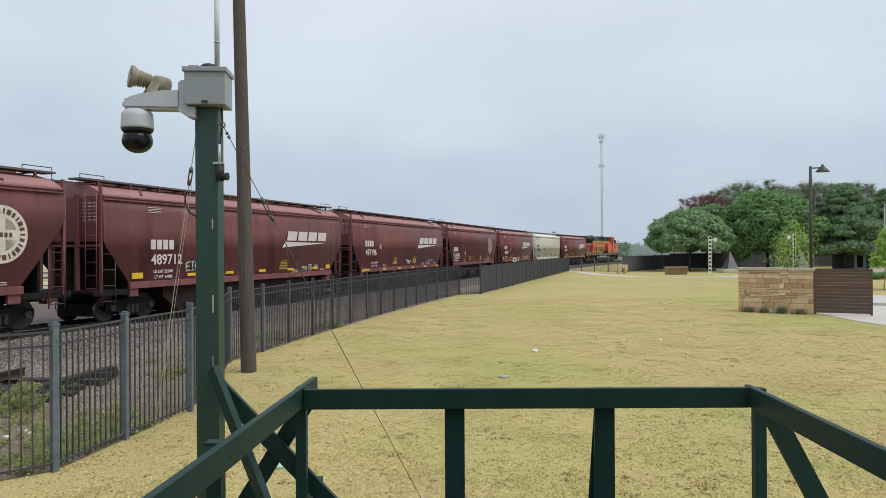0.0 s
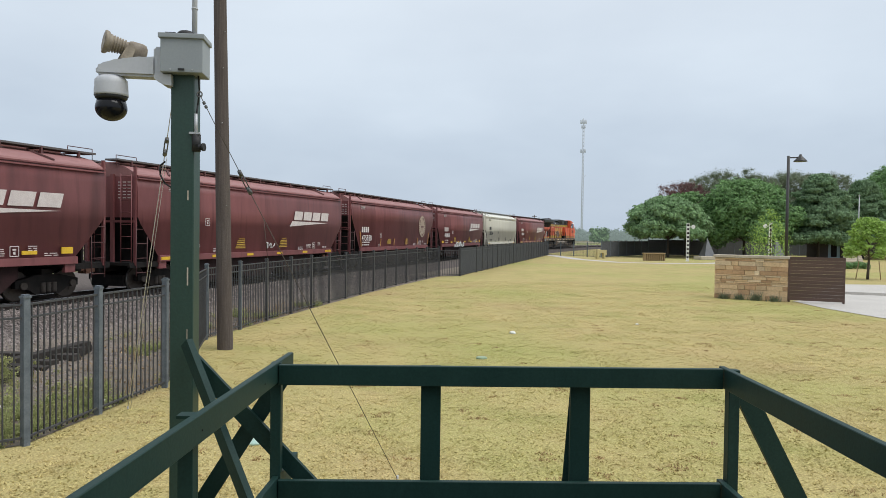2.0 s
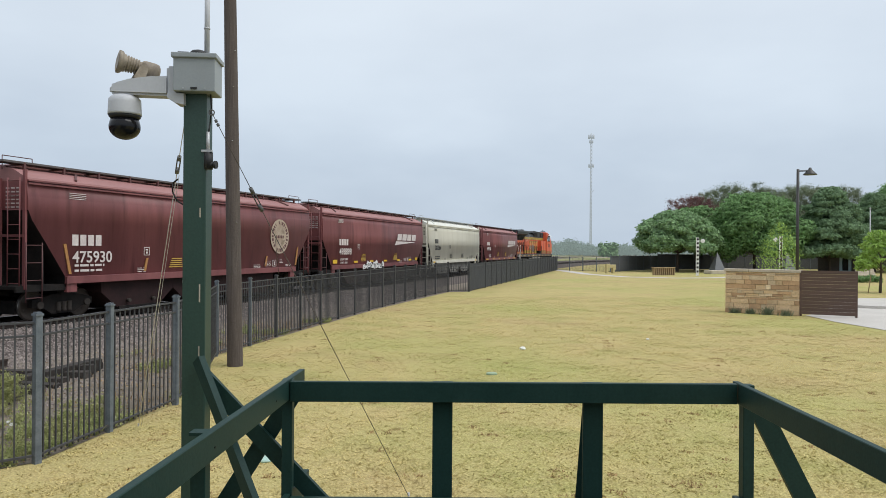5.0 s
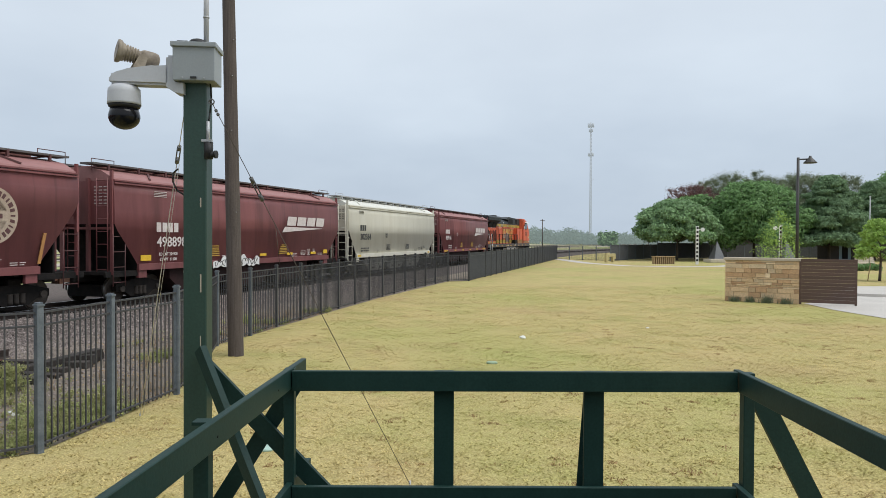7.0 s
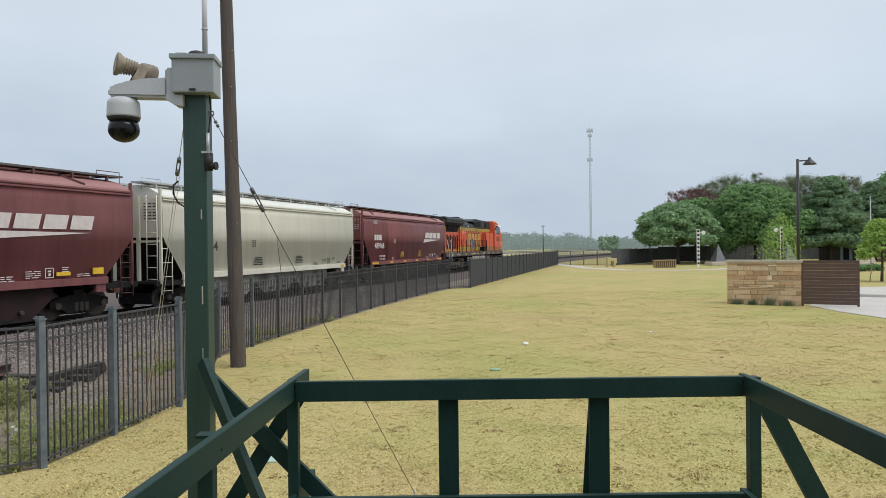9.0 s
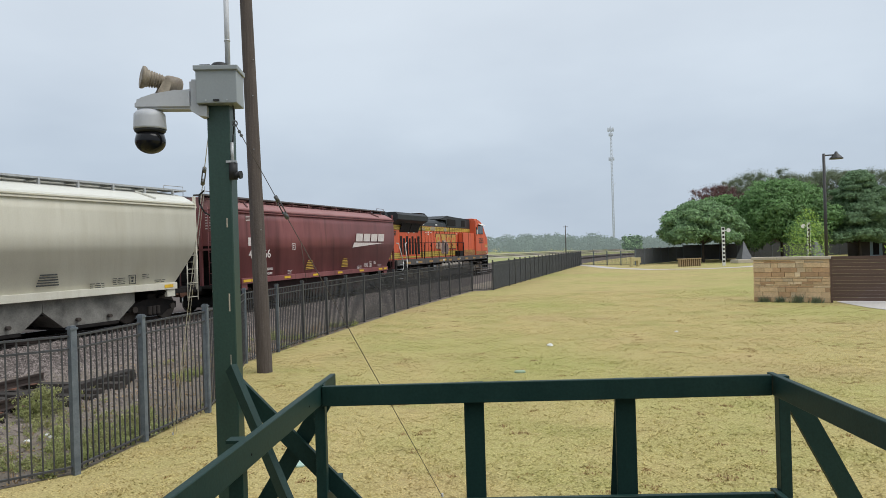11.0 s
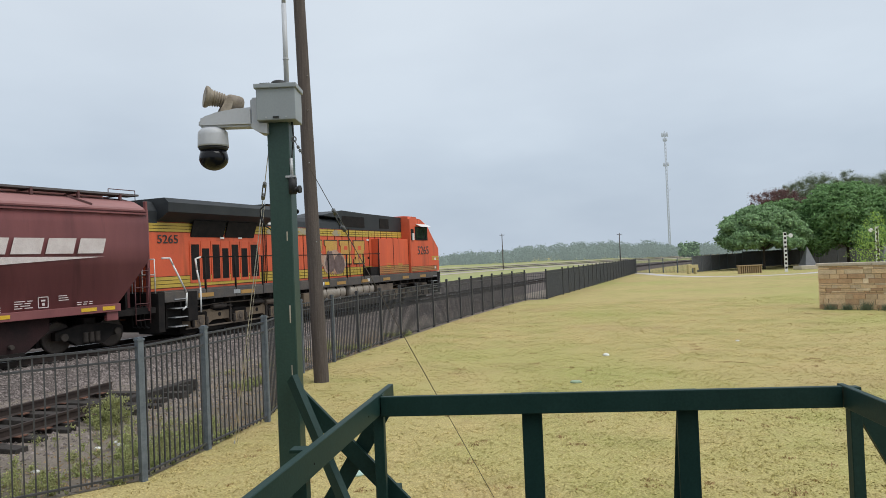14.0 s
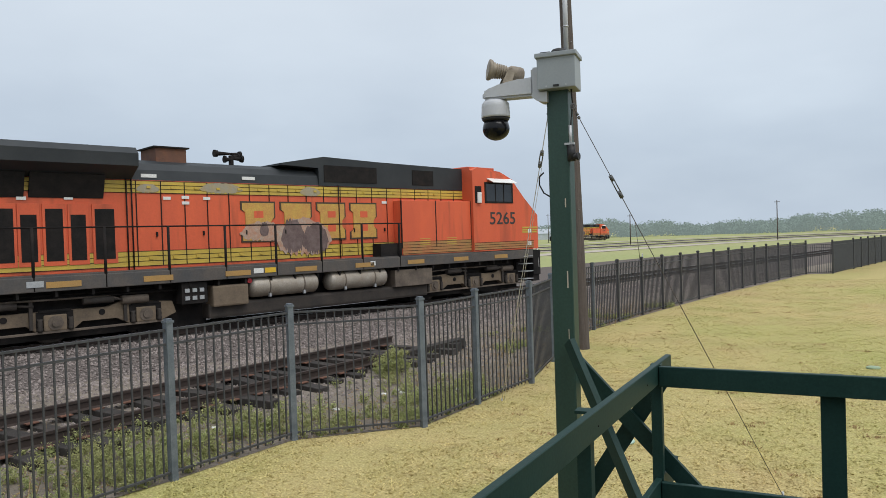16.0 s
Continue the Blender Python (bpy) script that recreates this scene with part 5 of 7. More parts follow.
        for a in ((0, 1, 0, 0.07), (0, 1, 0.93, 1), (0, 0.07, 0, 1), (0.93, 1, 0, 1), (0.3, 0.7, 0.58, 0.74), (0.38, 0.62, 0.2, 0.46)):
            abox(bm, bx + a[0] * q, bx + a[1] * q, yb - 0.004, yb + 0.006, bz + a[2] * q, bz + a[3] * q)
        part("stencil_box", bm, mk, car)
    warn = M_DARKMARK if kind == "cream" else M_DULLYEL
    for x in ((-3.3, 2.05) if not high else (-2.3, 1.35)):
        bm = bmesh.new()
        for k in range(5):
            o = k * 0.035
            abox(bm, x + o, x + 0.75 - o * 0.3, yb - 0.002, yb + 0.006, 1.50 + k * 0.075, 1.54 + k * 0.075)
        part("warning_lines", bm, warn, car, "dull warning lines in small letters")
        if kind == "swoosh":
            on_side("warning", writing("WARNING", 0.10, M_DULLYEL, 0.003), car, x + 0.48, yb, 1.90)
    if kind == "swoosh":
        for k in range(6):
            x = -H + 1.75 + k * 2.55 if high else -H + 4.0 + k * 2.35
            if x < H - 2.0:
                part("reflector", bbox(x, x + 0.5, -1.632, -1.60, *((1.17, 1.27) if high else (1.43, 1.54))), M_TAPE, car, "yellow reflective patch")
    if kind != "round":
        for x in (-H + 1.2, H - 1.75):
            part("reflector", bbox(x, x + (0.5 if x < 0 else 0.42), -1.632, -1.60, *((1.43, 1.63) if not high else (1.16, 1.27))), M_TAPE, car, "yellow reflective patch")
    for sx in (-1, 1):
        bm = bmesh.new()
        for k in range(6):
            for q in range(3):
                abox(bm, *sorted((sx * (H + 0.001), sx * (H + 0.012))), -1.3 + q * 0.2, -1.3 + q * 0.2 + 0.13, 3.9 - k * 0.11, 3.935 - k * 0.11)
        tagged(part("end_lettering", bm, mk, car, "rows of tiny lettering on the car's end"), kind="stuff")
    rnd = random.Random(seed)
    if seed == 7:
        # bubble-shaped white tag with black inner strokes
        us = np.linspace(-3.0, 0.35, 60)
        top = [(u, 1.44 + 0.09 * math.sin(u * 5.2) + 0.05 * math.sin(u * 13) - 0.10 * abs(u + 1.3) / 1.6) for u in us]
        bot = [(u, 1.05 + 0.03 * math.sin(u * 7.0) + 0.02 * math.sin(u * 17)) for u in us[::-1]]
        bm = bmesh.new()
        prism(bm, bot + top, 'Y', -1.640, -1.625)
        tag = part("graffiti", bm, M_WHITE, car, "white sprayed graffiti tag with black strokes")
        bm = bmesh.new()
        for k in range(13):
            cx, cz = -2.75 + k * 0.235, 1.22 + rnd.uniform(-0.02, 0.03)
            pa, pb, ph = rnd.uniform(0.8, 1.8), rnd.uniform(0.8, 1.6), rnd.uniform(0, 6)
            pts = [(cx + 0.12 * math.sin(pa * u + ph), -1.640, cz + 0.13 * math.sin(pb * u)) for u in np.linspace(0, 5, 14)]
            for p, q in zip(pts, pts[1:]):
                tube(bm, p, q, 0.013, seg=5)
        part("stroke", bm, M_DARKMARK, tag, "black sprayed strokes")
    if seed == 10:
        bm = bmesh.new()
        pts = [(0.15 + 0.11 * u + 0.10 * math.sin(2.3 * u), yb - 0.003, 1.60 + 0.15 * math.sin(3.1 * u + 0.8) * (1 - 0.06 * u)) for u in np.linspace(0, 7, 44)]
        for p, q in zip(pts, pts[1:]):
            tube(bm, p, q, 0.016, seg=5)
        part("graffiti", bm, M_WHITE, car, "white sprayed scrawl")
    if seed == 12:
        bm = bmesh.new()
        for pts in (((0.22, 0.36), (0.02, 0.30), (0.0, 0.0), (0.2, 0.05)), ((0.02, 0.17), (0.18, 0.2)), ((0.30, 0.34), (0.48, 0.38)), ((0.39, 0.36), (0.37, 0.03)), ((0.28, 0.02), (0.46, 0.05)), ((0.72, 0.33), (0.60, 0.38), (0.53, 0.22), (0.56, 0.06), (0.68, 0.02), (0.76, 0.1))):
            for p, q in zip(pts, pts[1:]):
                tube(bm, (-4.35 + p[0], yb - 0.004, 1.60 + p[1]), (-4.35 + q[0], yb - 0.004, 1.60 + q[1]), 0.022, seg=5)
        part("graffiti", bm, M_TEAL, car, "pale teal sprayed scrawl")
    return car


def locomotive():
    car = thing("locomotive", None, "orange and yellow freight locomotive with dark roof and faded lettering", "locomotive")
    yb = -1.0          # hood side
    # underframe, side sill and deck
    part("sill", bbox(-10.9, 10.6, -1.53, 1.53, 1.28, 1.62, 0.02), M_GREYSILL, car)
    part("deck", bbox(-10.9, 10.6, -1.5, 1.5, 1.62, 1.655), M_GREYSILL, car)
    for k in range(9):
        x = -9.4 + k * 2.2
        if x < 9:
            part("reflector", bbox(x, x + 0.75, -1.545, -1.525, 1.36, 1.5), mat("faded_reflector", (0.42, 0.24, 0.07), (0.30, 0.19, 0.08), rough=0.6) if k == 0 else bpy.data.materials["faded_reflector"], car)
    part("frame", bbox(-10.4, 10.2, -1.05, 1.05, 0.98, 1.28), M_UNDER, car)
    # long hood: orange side with stripes above and below
    part("hood", bbox(-11.0, 7.1, -0.98, 0.98, 1.65, 3.96, 0.02), M_ORANGE, car)
    bm = bmesh.new()
    prism(bm, [(-0.98, 3.95), (-0.93, 4.22), (-0.78, 4.40), (-0.45, 4.52), (0.45, 4.52), (0.78, 4.40), (0.93, 4.22), (0.98, 3.95)], 'X', -5.2, 0.7)
    part("hood_roof", bm, M_LOCOGREEN, car, "dark rounded hood roof")
    # radiator wings at the rear
    bm = bmesh.new()
    prism(bm, [(-1.0, 3.95), (-1.5, 4.25), (-1.52, 4.56), (-1.35, 4.72), (1.35, 4.72), (1.52, 4.56), (1.5, 4.25), (1.0, 3.95)], 'X', -10.6, -5.0)
    prism(bm, [(-1.0, 3.9), (-1.0, 4.3), (-0.8, 4.62), (0.8, 4.62), (1.0, 4.3), (1.0, 3.9)], 'X', -11.0, -10.6)
    part("radiator_wing", bm, M_LOCOGREEN, car, "dark overhanging radiator housing")
    # inclined radiator grilles under the wings
    for x0, x1 in ((-9.1, -7.45), (-7.35, -5.7)):
        bm = bmesh.new()
        prism(bm, [(-1.0, 3.46), (-1.20, 4.02), (-1.16, 4.06), (-0.97, 3.50)], 'X', x0, x1)
        part("radiator_grille", bm, M_UNDER, car, "black radiator grille")
    # cab-end raised hood
    bm = bmesh.new()
    prism(bm, [(-0.6, 4.54), (-0.6, 4.60), (0.9, 4.86), (3.0, 4.80), (7.1, 4.74), (7.1, 3.95), (0.7, 3.95), (0.7, 4.5)], 'Y', -1.0, 1.0)
    part("equipment_hood", bm, M_LOCOGREEN, car, "dark raised equipment hood")
    for x0, x1 in ((0.9, 3.0), (4.6, 5.6)):
        part("intake_grille", bbox(x0, x1, -1.02, -0.99, 4.08, 4.6), M_UNDER, car, "black air intake grille")
    # stripes
    for z0, z1 in ((3.62, 3.93), (1.74, 2.12)):
        part("stripe", bbox(-10.95, 7.1, -0.993, -0.975, z0, z1), M_YELLOW, car, "faded yellow stripe")
        for k in range(4):
            z = z0 + (z1 - z0) * k / 3
            part("stripe_line", bbox(-10.95, 7.1, -0.998, -0.975, z - 0.007, z + 0.007), M_UNDER, car)
    for k in range(19):
        x = -4.9 + k * 0.64
        if x < 7.0:
            part("door_seam", bbox(x - 0.012, x + 0.012, -1.0, -0.975, 1.75, 3.93), M_UNDER, car)
    for k, (x, w) in enumerate(((-9.12, 0.40), (-8.58, 0.36), (-8.05, 0.37), (-7.54, 0.34), (-7.02, 0.38), (-6.47, 0.34), (-5.92, 0.46))):
        z1 = 3.2 if k in (0, 2, 4, 6) else 3.06
        door = part("louvre_door", bbox(x - 0.06, x + w + 0.06, -1.01, -0.975, 1.85, 3.32, 0.005), M_ORANGE, car)
        part("louvre", bbox(x, x + w, -1.016, -1.0, 1.96, z1), M_UNDER, door, "black louvre panel")
    for x, z in ((-4.2, 3.45), (-3.7, 3.48), (-3.7, 3.33), (-3.1, 3.46), (-6.6, 3.42), (-7.6, 3.4), (2.6, 3.3), (3.2, 3.42)):
        part("placard", bbox(x, x + 0.2, -1.005, -0.975, z, z + 0.08), M_WHITE, car)
    # faded block letters, drawn as plain shapes
    worn = mat("worn_letter_yellow", (0.55, 0.35, 0.075), (0.50, 0.22, 0.07), rough=0.6, scale=3, amount=0.8, fine=25, bump=0.02)
    out = mat("letter_edge", (0.05, 0.035, 0.02), (0.08, 0.05, 0.03), rough=0.6)
    for k in range(4):
        x = -2.0 + k * 1.28
        w, c = 1.12, 0.16
        def slab(g):
            b = bmesh.new()
            prism(b, [(x + g, 2.26 + g), (x + w - g, 2.26 + g), (x + w - g, 2.26 + 0.3), (x + w - c + g * 0.3, 2.26 + 0.42), (x + w - c + g * 0.3, 2.86), (x + w - g, 2.98), (x + w - g, 3.44 - g), (x + g, 3.44 - g),
                      (x + g, 3.2), (x + c - g * 0.3, 3.12), (x + c - g * 0.3, 2.58), (x + g, 2.5)], 'Y', -1.004 - 0.006 * (g > 0), -0.975)
            return b
        l = part("letter_block", slab(0.0), out, car, "black edge of a faded letter block")
        part("letter_face", slab(0.05), worn, l, "faded yellow letter block")
        part("letter_gap", bbox(x + 0.42, x + 0.72, -1.014, -0.99, 2.52, 2.74), M_ORANGE, l)
        if k != 1:
            part("letter_gap", bbox(x + 0.42, x + 0.72, -1.014, -0.99, 2.96, 3.16), M_ORANGE, l)
    def torn(x0, x1, z0, z1, seed, deep):
        """A patch with ragged, run-down edges."""
        rnd = random.Random(seed)
        n = 22
        up = [(x0 + (x1 - x0) * i / n, z1 - (z1 - z0) * (0.55 * (abs(i / n - 0.5) * 2) ** 3 + 0.12 * rnd.random())) for i in range(n + 1)]
        lo = [(x0 + (x1 - x0) * i / n, z0 + (z1 - z0) * (0.35 * (abs(i / n - 0.5) * 2) ** 4 + 0.14 * rnd.random() * (i % 2))) for i in range(n, -1, -1)]
        b = bmesh.new()
        prism(b, up + lo, 'Y', -1.015 - deep, -0.99)
        return b
    for x0, x1, z0, z1, sd, deep, pm in ((-2.05, -0.55, 2.28, 2.88, 1, 0.0, M_PRIMERPALE), (-0.95, 1.10, 1.80, 3.02, 2, 0.004, M_PRIMERPALE), (-0.72, 0.12, 1.90, 2.98, 3, 0.008, M_PRIMER),
                                         (0.02, 0.98, 1.84, 2.84, 4, 0.011, M_PRIMER), (-1.42, -1.12, 2.42, 2.86, 5, 0.006, M_PRIMER)):
        part("primer_patch", torn(x0, x1, z0, z1, sd, deep), pm, car, "brown and grey patch of worn-off paint")
    for x0, x1, z0, z1, sd in ((-3.2, -1.9, 3.64, 3.95, 6), (0.0, 0.75, 3.62, 3.90, 7), (-4.9, -4.3, 3.62, 3.86, 8)):
        part("worn_patch", torn(x0, x1, z0, z1, sd, -0.012), M_FADED, car, "chalky worn patch on the stripe")
    # hinges, latches and pipes along the hood
    hinge = mesh_of("hinge", bbox(-0.05, 0.05, -1.022, -0.98, -0.03, 0.03), M_YELLOW)
    for k in range(17):
        for z in (1.93, 3.77):
            ob = part("hinge", hinge, None, car)
            ob.matrix_basis = pose(-4.58 + k * 0.64, 0, z)
    latch = mesh_of("latch", bbox(-0.02, 0.02, -1.03, -0.98, -0.06, 0.06), M_UNDER)
    for k in range(0, 17, 2):
        ob = part("latch", latch, None, car)
        ob.matrix_basis = pose(-4.4 + k * 0.64, 0, 2.55)
    for x in (-5.15, -5.02, 1.42):
        bm = bmesh.new()
        tube(bm, (x, -1.02, 1.66), (x, -1.02, 4.0), 0.018, seg=6)
        part("hood_pipe", bm, M_UNDER, car)
    for x0, x1, z in ((-4.75, -4.35, 4.02), (-1.9, -1.5, 4.05)):
        part("roof_placard", bbox(x0, x1, -0.985, -0.95, z, z + 0.09), M_WHITE, car)
    # blank doors ahead of the cab
    for x0, x1 in ((3.7, 5.1), (5.35, 6.98)):
        part("access_door", bbox(x0, x1, -1.03, -0.975, 2.15, 3.5, 0.008), M_ORANGE, car)
    part("cab_skirt", bbox(3.7, 7.1, -1.40, -0.97, 1.655, 3.52, 0.02), M_ORANGE, car)
    part("skirt_band", bbox(3.72, 7.08, -1.408, -1.38, 1.68, 2.12), M_YELLOWDUST, car, "dusty brownish yellow band")
    for k in range(5):
        part("stripe_line", bbox(3.72, 7.08, -1.411, -1.38, 1.70 + k * 0.1, 1.715 + k * 0.1), M_UNDER, car)
    part("step_notch", bbox(2.75, 3.66, -1.42, -0.99, 1.66, 2.08), M_UNDER, car, "black step recess")
    for x in (3.7, 5.3, 7.1):
        part("door_seam", bbox(x - 0.02, x + 0.02, -1.41, -1.38, 1.9, 3.52), M_UNDER, car)
    for x in (4.5, 5.8):
        for k in range(4):
            part("vent_slot", bbox(x, x + 0.5, -1.41, -1.39, 1.98 + k * 0.07, 2.0 + k * 0.07), M_YELLOW, car)
    # cab and nose, full width
    bm = bmesh.new()
    prism(bm, [(7.1, 1.655), (10.9, 1.655), (10.9, 3.16), (9.95, 3.60), (9.55, 4.40), (8.8, 4.68), (7.4, 4.79), (7.1, 4.79)], 'Y', -1.53, 1.53)
    bmesh.ops.bevel(bm, geom=[e for e in bm.edges if abs(e.verts[0].co.y - e.verts[1].co.y) < 0.01 and e.verts[0].co.z > 1.7 and e.verts[1].co.z > 1.7], offset=0.14, segments=3, affect='EDGES')
    part("cab", bm, M_ORANGE, car, "orange wide-nose cab")
    part("cab_roof", bbox(7.2, 8.7, -1.2, 1.2, 4.72, 4.83, 0.03), M_ORANGE, car)
    win = part("side_window_frame", bbox(7.75, 9.38, -1.552, -1.52, 3.46, 4.24, 0.01), M_UNDER, car)
    for x0, x1 in ((7.82, 8.3), (8.36, 8.78), (8.84, 9.28)):
        part("pane", bbox(x0, x1, -1.558, -1.53, 3.52, 4.18), M_GLASS, win)
    part("cab_door_window", bbox(7.22, 7.56, -1.552, -1.52, 3.46, 4.08, 0.01), M_UNDER, car)
    part("mirror", bbox(7.30, 7.5, -1.62, -1.55, 3.45, 3.85, 0.02), M_WHITE, car)
    bm = bmesh.new()
    prism(bm, [(-1.50, 4.37), (-1.85, 4.21), (-1.85, 4.23), (-1.50, 4.41)], 'X', 7.9, 9.3)
    part("sun_visor", bm, M_WHITE, car)
    part("windscreen", bbox(9.52, 9.66, -1.0, 1.0, 3.52, 4.1), M_GLASS, car)
    on_side("road_number", writing("5265", 0.66, M_DARKMARK, 0.004, 0.006, 1.18), car, 8.75, -1.535, 2.86, "dark painted road number")
    on_side("road_number", writing("5265", 0.40, M_DARKMARK, 0.004, 0.004, 1.2), car, -10.15, -0.996, 3.36, "dark painted road number")
    for k in range(3):
        part("nose_stripe", bbox(9.9, 10.85, -1.54, -1.52, 2.30 + k * 0.09, 2.36 + k * 0.09), M_YELLOW, car)
    part("cab_band", bbox(7.12, 10.6, -1.538, -1.52, 1.70, 1.98), M_YELLOWDUST, car, "dusty yellow band")
    for k in range(4):
        part("stripe_line", bbox(7.12, 10.6, -1.541, -1.52, 1.70 + k * 0.09, 1.715 + k * 0.09), M_UNDER, car)
    for z in (2.0, 2.5):
        part("nose_placard", bbox(10.25, 10.45, -1.541, -1.52, z - 0.2, z - 0.05), M_WHITE, car)
    # exhaust stack, horns and antenna
    part("chimney", bbox(-4.15, -3.3, -0.5, 0.5, 4.45, 4.90, 0.02), M_RUST, car, "rusty exhaust stack")
    part("stack_rim", bbox(-4.22, -3.23, -0.56, 0.56, 4.88, 4.92), M_UNDER, car)
    horns = part("horn_bracket", bbox(-1.75, -1.65, -0.06, 0.06, 4.45, 4.85), M_UNDER, car)
    for dx, dz, l in ((-0.05, 0.30, -0.55), (-0.05, 0.16, 0.4), (-0.05, 0.30, 0.42), (-0.05, 0.12, -0.3), (-0.05, 0.22, 0.3)):
        bm = bmesh.new()
        tube(bm, (-1.7, 0, 4.60 + dz), (-1.7 + l * 0.7, dz - 0.2, 4.60 + dz), 0.035, 0.07, 10)
        tube(bm, (-1.7 + l * 0.7, dz - 0.2, 4.60 + dz), (-1.7 + l * 0.88, dz - 0.2, 4.60 + dz), 0.10, 0.11, 12)
        part("horn", bm, M_UNDER, horns)
    bm = bmesh.new()
    tube(bm, (-5.6, 0.3, 4.72), (-5.6, 0.3, 4.95), 0.015, seg=6)
    tube(bm, (-5.75, 0.3, 4.93), (-5.45, 0.3, 4.93), 0.012, seg=6)
    part("antenna", bm, M_UNDER, car)
    for z in (4.45, 4.20):
        bm = bmesh.new()
        tube(bm, (-11.06, -0.35, z), (-10.98, -0.35, z), 0.11, seg=16)
        part("rear_lamp", bm, M_WHITE, car, "rear lamp lens")
    # rear platform: steps, coupler, pilot
    part("rear_pilot", bbox(-11.15, -10.9, -1.5, 1.5, 0.35, 1.6), M_UNDER, car)
    part("front_pilot", bbox(10.55, 10.95, -1.5, 1.5, 0.35, 1.6), M_UNDER, car)
    for x in (-10.5, 9.95):
        for k in range(4):
            part("step", bbox(x, x + 0.55, -1.56, -1.2, 0.45 + k * 0.3, 0.48 + k * 0.3), M_STEEL, car, "worn bright step edge")
        part("step_well", bbox(x - 0.08, x + 0.63, -1.22, -1.1, 0.4, 1.6), M_UNDER, car)
        part("step_side", bbox(x + 0.6, x + 1.05, -1.54, -1.2, 0.6, 1.6, 0.02), M_UNDER, car)
    for sx in (-1, 1):
        bm = bmesh.new()
        abox(bm, *sorted((sx * 11.2, sx * 11.75)), -0.1, 0.1, 0.74, 0.98)
        part("coupler", bm, M_RUST, car)
    bm = bmesh.new()
    for y in (-1.35, -0.8, -0.35, 0.35, 0.8, 1.35):
        tube(bm, (-11.12, y, 1.6), (-11.12, y, 2.7), 0.02, seg=6)
    for z in (2.2, 2.7):
        tube(bm, (-11.12, -1.35, z), (-11.12, -0.35, z), 0.02, seg=6)
        tube(bm, (-11.12, 0.35, z), (-11.12, 1.35, z), 0.02, seg=6)
    part("end_rail", bm, M_WHITE, car, "white end handrail")
    for k in range(4):
        bm = bmesh.new()
        p = [(-11.16, -0.5 - k * 0.16, 1.2), (-11.3, -0.5 - k * 0.17, 0.85), (-11.28, -0.52 - k * 0.18, 0.55), (-11.18, -0.55 - k * 0.19, 0.5)]
        for a, b in zip(p, p[1:]):
            tube(bm, a, b, 0.025, seg=6)
        part("air_hose", bm, M_BLACK, car, "black air hose")
    # handrails
    bm = bmesh.new()
    tube(bm, (-9.2, -1.5, 2.74), (3.6, -1.5, 2.74), 0.02, seg=8)
    part("handrail", bm, M_UNDER, car)
    for k in range(9):
        x = -9.0 + k * 1.56
        bm = bmesh.new()
        tube(bm, (x, -1.5, 1.3), (x, -1.5, 2.74), 0.036, seg=8)
        part("stanchion", bm, M_UNDER, car)
    for pts in (((-9.2, -1.5, 2.74), (-9.45, -1.5, 2.68), (-9.42, -1.52, 2.3), (-9.3, -1.54, 1.7), (-9.3, -1.54, 0.85)), ((-10.95, -1.5, 2.72), (-10.6, -1.5, 2.72), (-10.5, -1.52, 2.5), (-9.95, -1.54, 1.55), (-9.98, -1.54, 1.1), (-10.15, -1.54, 1.0)),
                ((10.55, -1.45, 2.2), (10.85, -1.5, 1.7), (10.9, -1.52, 0.9))):
        bm = bmesh.new()
        for a, b in zip(pts, pts[1:]):
            tube(bm, a, b, 0.03, seg=8)
        part("grab_rail", bm, M_WHITE, car, "white grab rail")
    # fuel tank, air tanks and boxes
    part("fuel_tank", bbox(-3.2, 4.9, -1.3, 1.3, 0.22, 0.64, 0.08), M_SOOTBROWN, car)
    part("fuel_tank_body", bbox(-2.1, 4.6, -0.8, 0.9, 0.5, 1.28), M_UNDER, car)
    for x0, x1 in ((-2.0, 0.3), (0.65, 3.0)):
        bm = bmesh.new()
        n = 6
        lathe(bm, [(0.06, x0)] + [(0.30 * math.sin(a), x0 + 0.14 * (1 - math.cos(a))) for a in np.linspace(0.4, 1.57, n)] + [(0.30 * math.sin(a), x1 - 0.14 * (1 - math.cos(a))) for a in np.linspace(1.57, 0.4, n)] + [(0.06, x1)], (0, -1.22, 1.0), axis='X', seg=24)
        tank = part("air_tank", bm, M_TANK, car, "dusty silver air tank")
        for u in (0.25, 0.75):
            x = x0 + (x1 - x0) * u
            bm = bmesh.new()
            lathe(bm, [(0.305, x - 0.02), (0.308, x - 0.02), (0.308, x + 0.02), (0.305, x + 0.02)], (0, -1.22, 1.0), axis='X', seg=24)
            part("strap", bm, M_DUSTY, tank)
            part("bracket", bbox(x - 0.03, x + 0.03, -1.50, -1.42, 0.70, 0.80), M_STEEL, tank)
    part("battery_box", bbox(-3.15, -2.1, -1.48, -1.0, 0.55, 1.12, 0.05), M_TAN, car, "tan battery box")
    part("sand_box", bbox(3.3, 5.0, -1.45, -0.9, 0.62, 1.18, 0.02), M_DUSTY, car, "tan equipment box")
    part("valve_rack", bbox(-4.0, -3.3, -1.45, -1.1, 0.7, 1.25), M_UNDER, car)
    for k in range(6):
        part("valve", bbox(-3.92 + (k % 3) * 0.2, -3.8 + (k % 3) * 0.2, -1.48, -1.44, 0.80 + (k // 3) * 0.2, 0.9 + (k // 3) * 0.2), M_STEEL, car)
    # two near-black blocks added in place of the shade under the frame
    part("valve_shade_block", bbox(-4.95, -3.1, -0.9, 0.9, 0.03, 1.0), M_UNDER, car, "near-black block standing in for shade behind the valves")
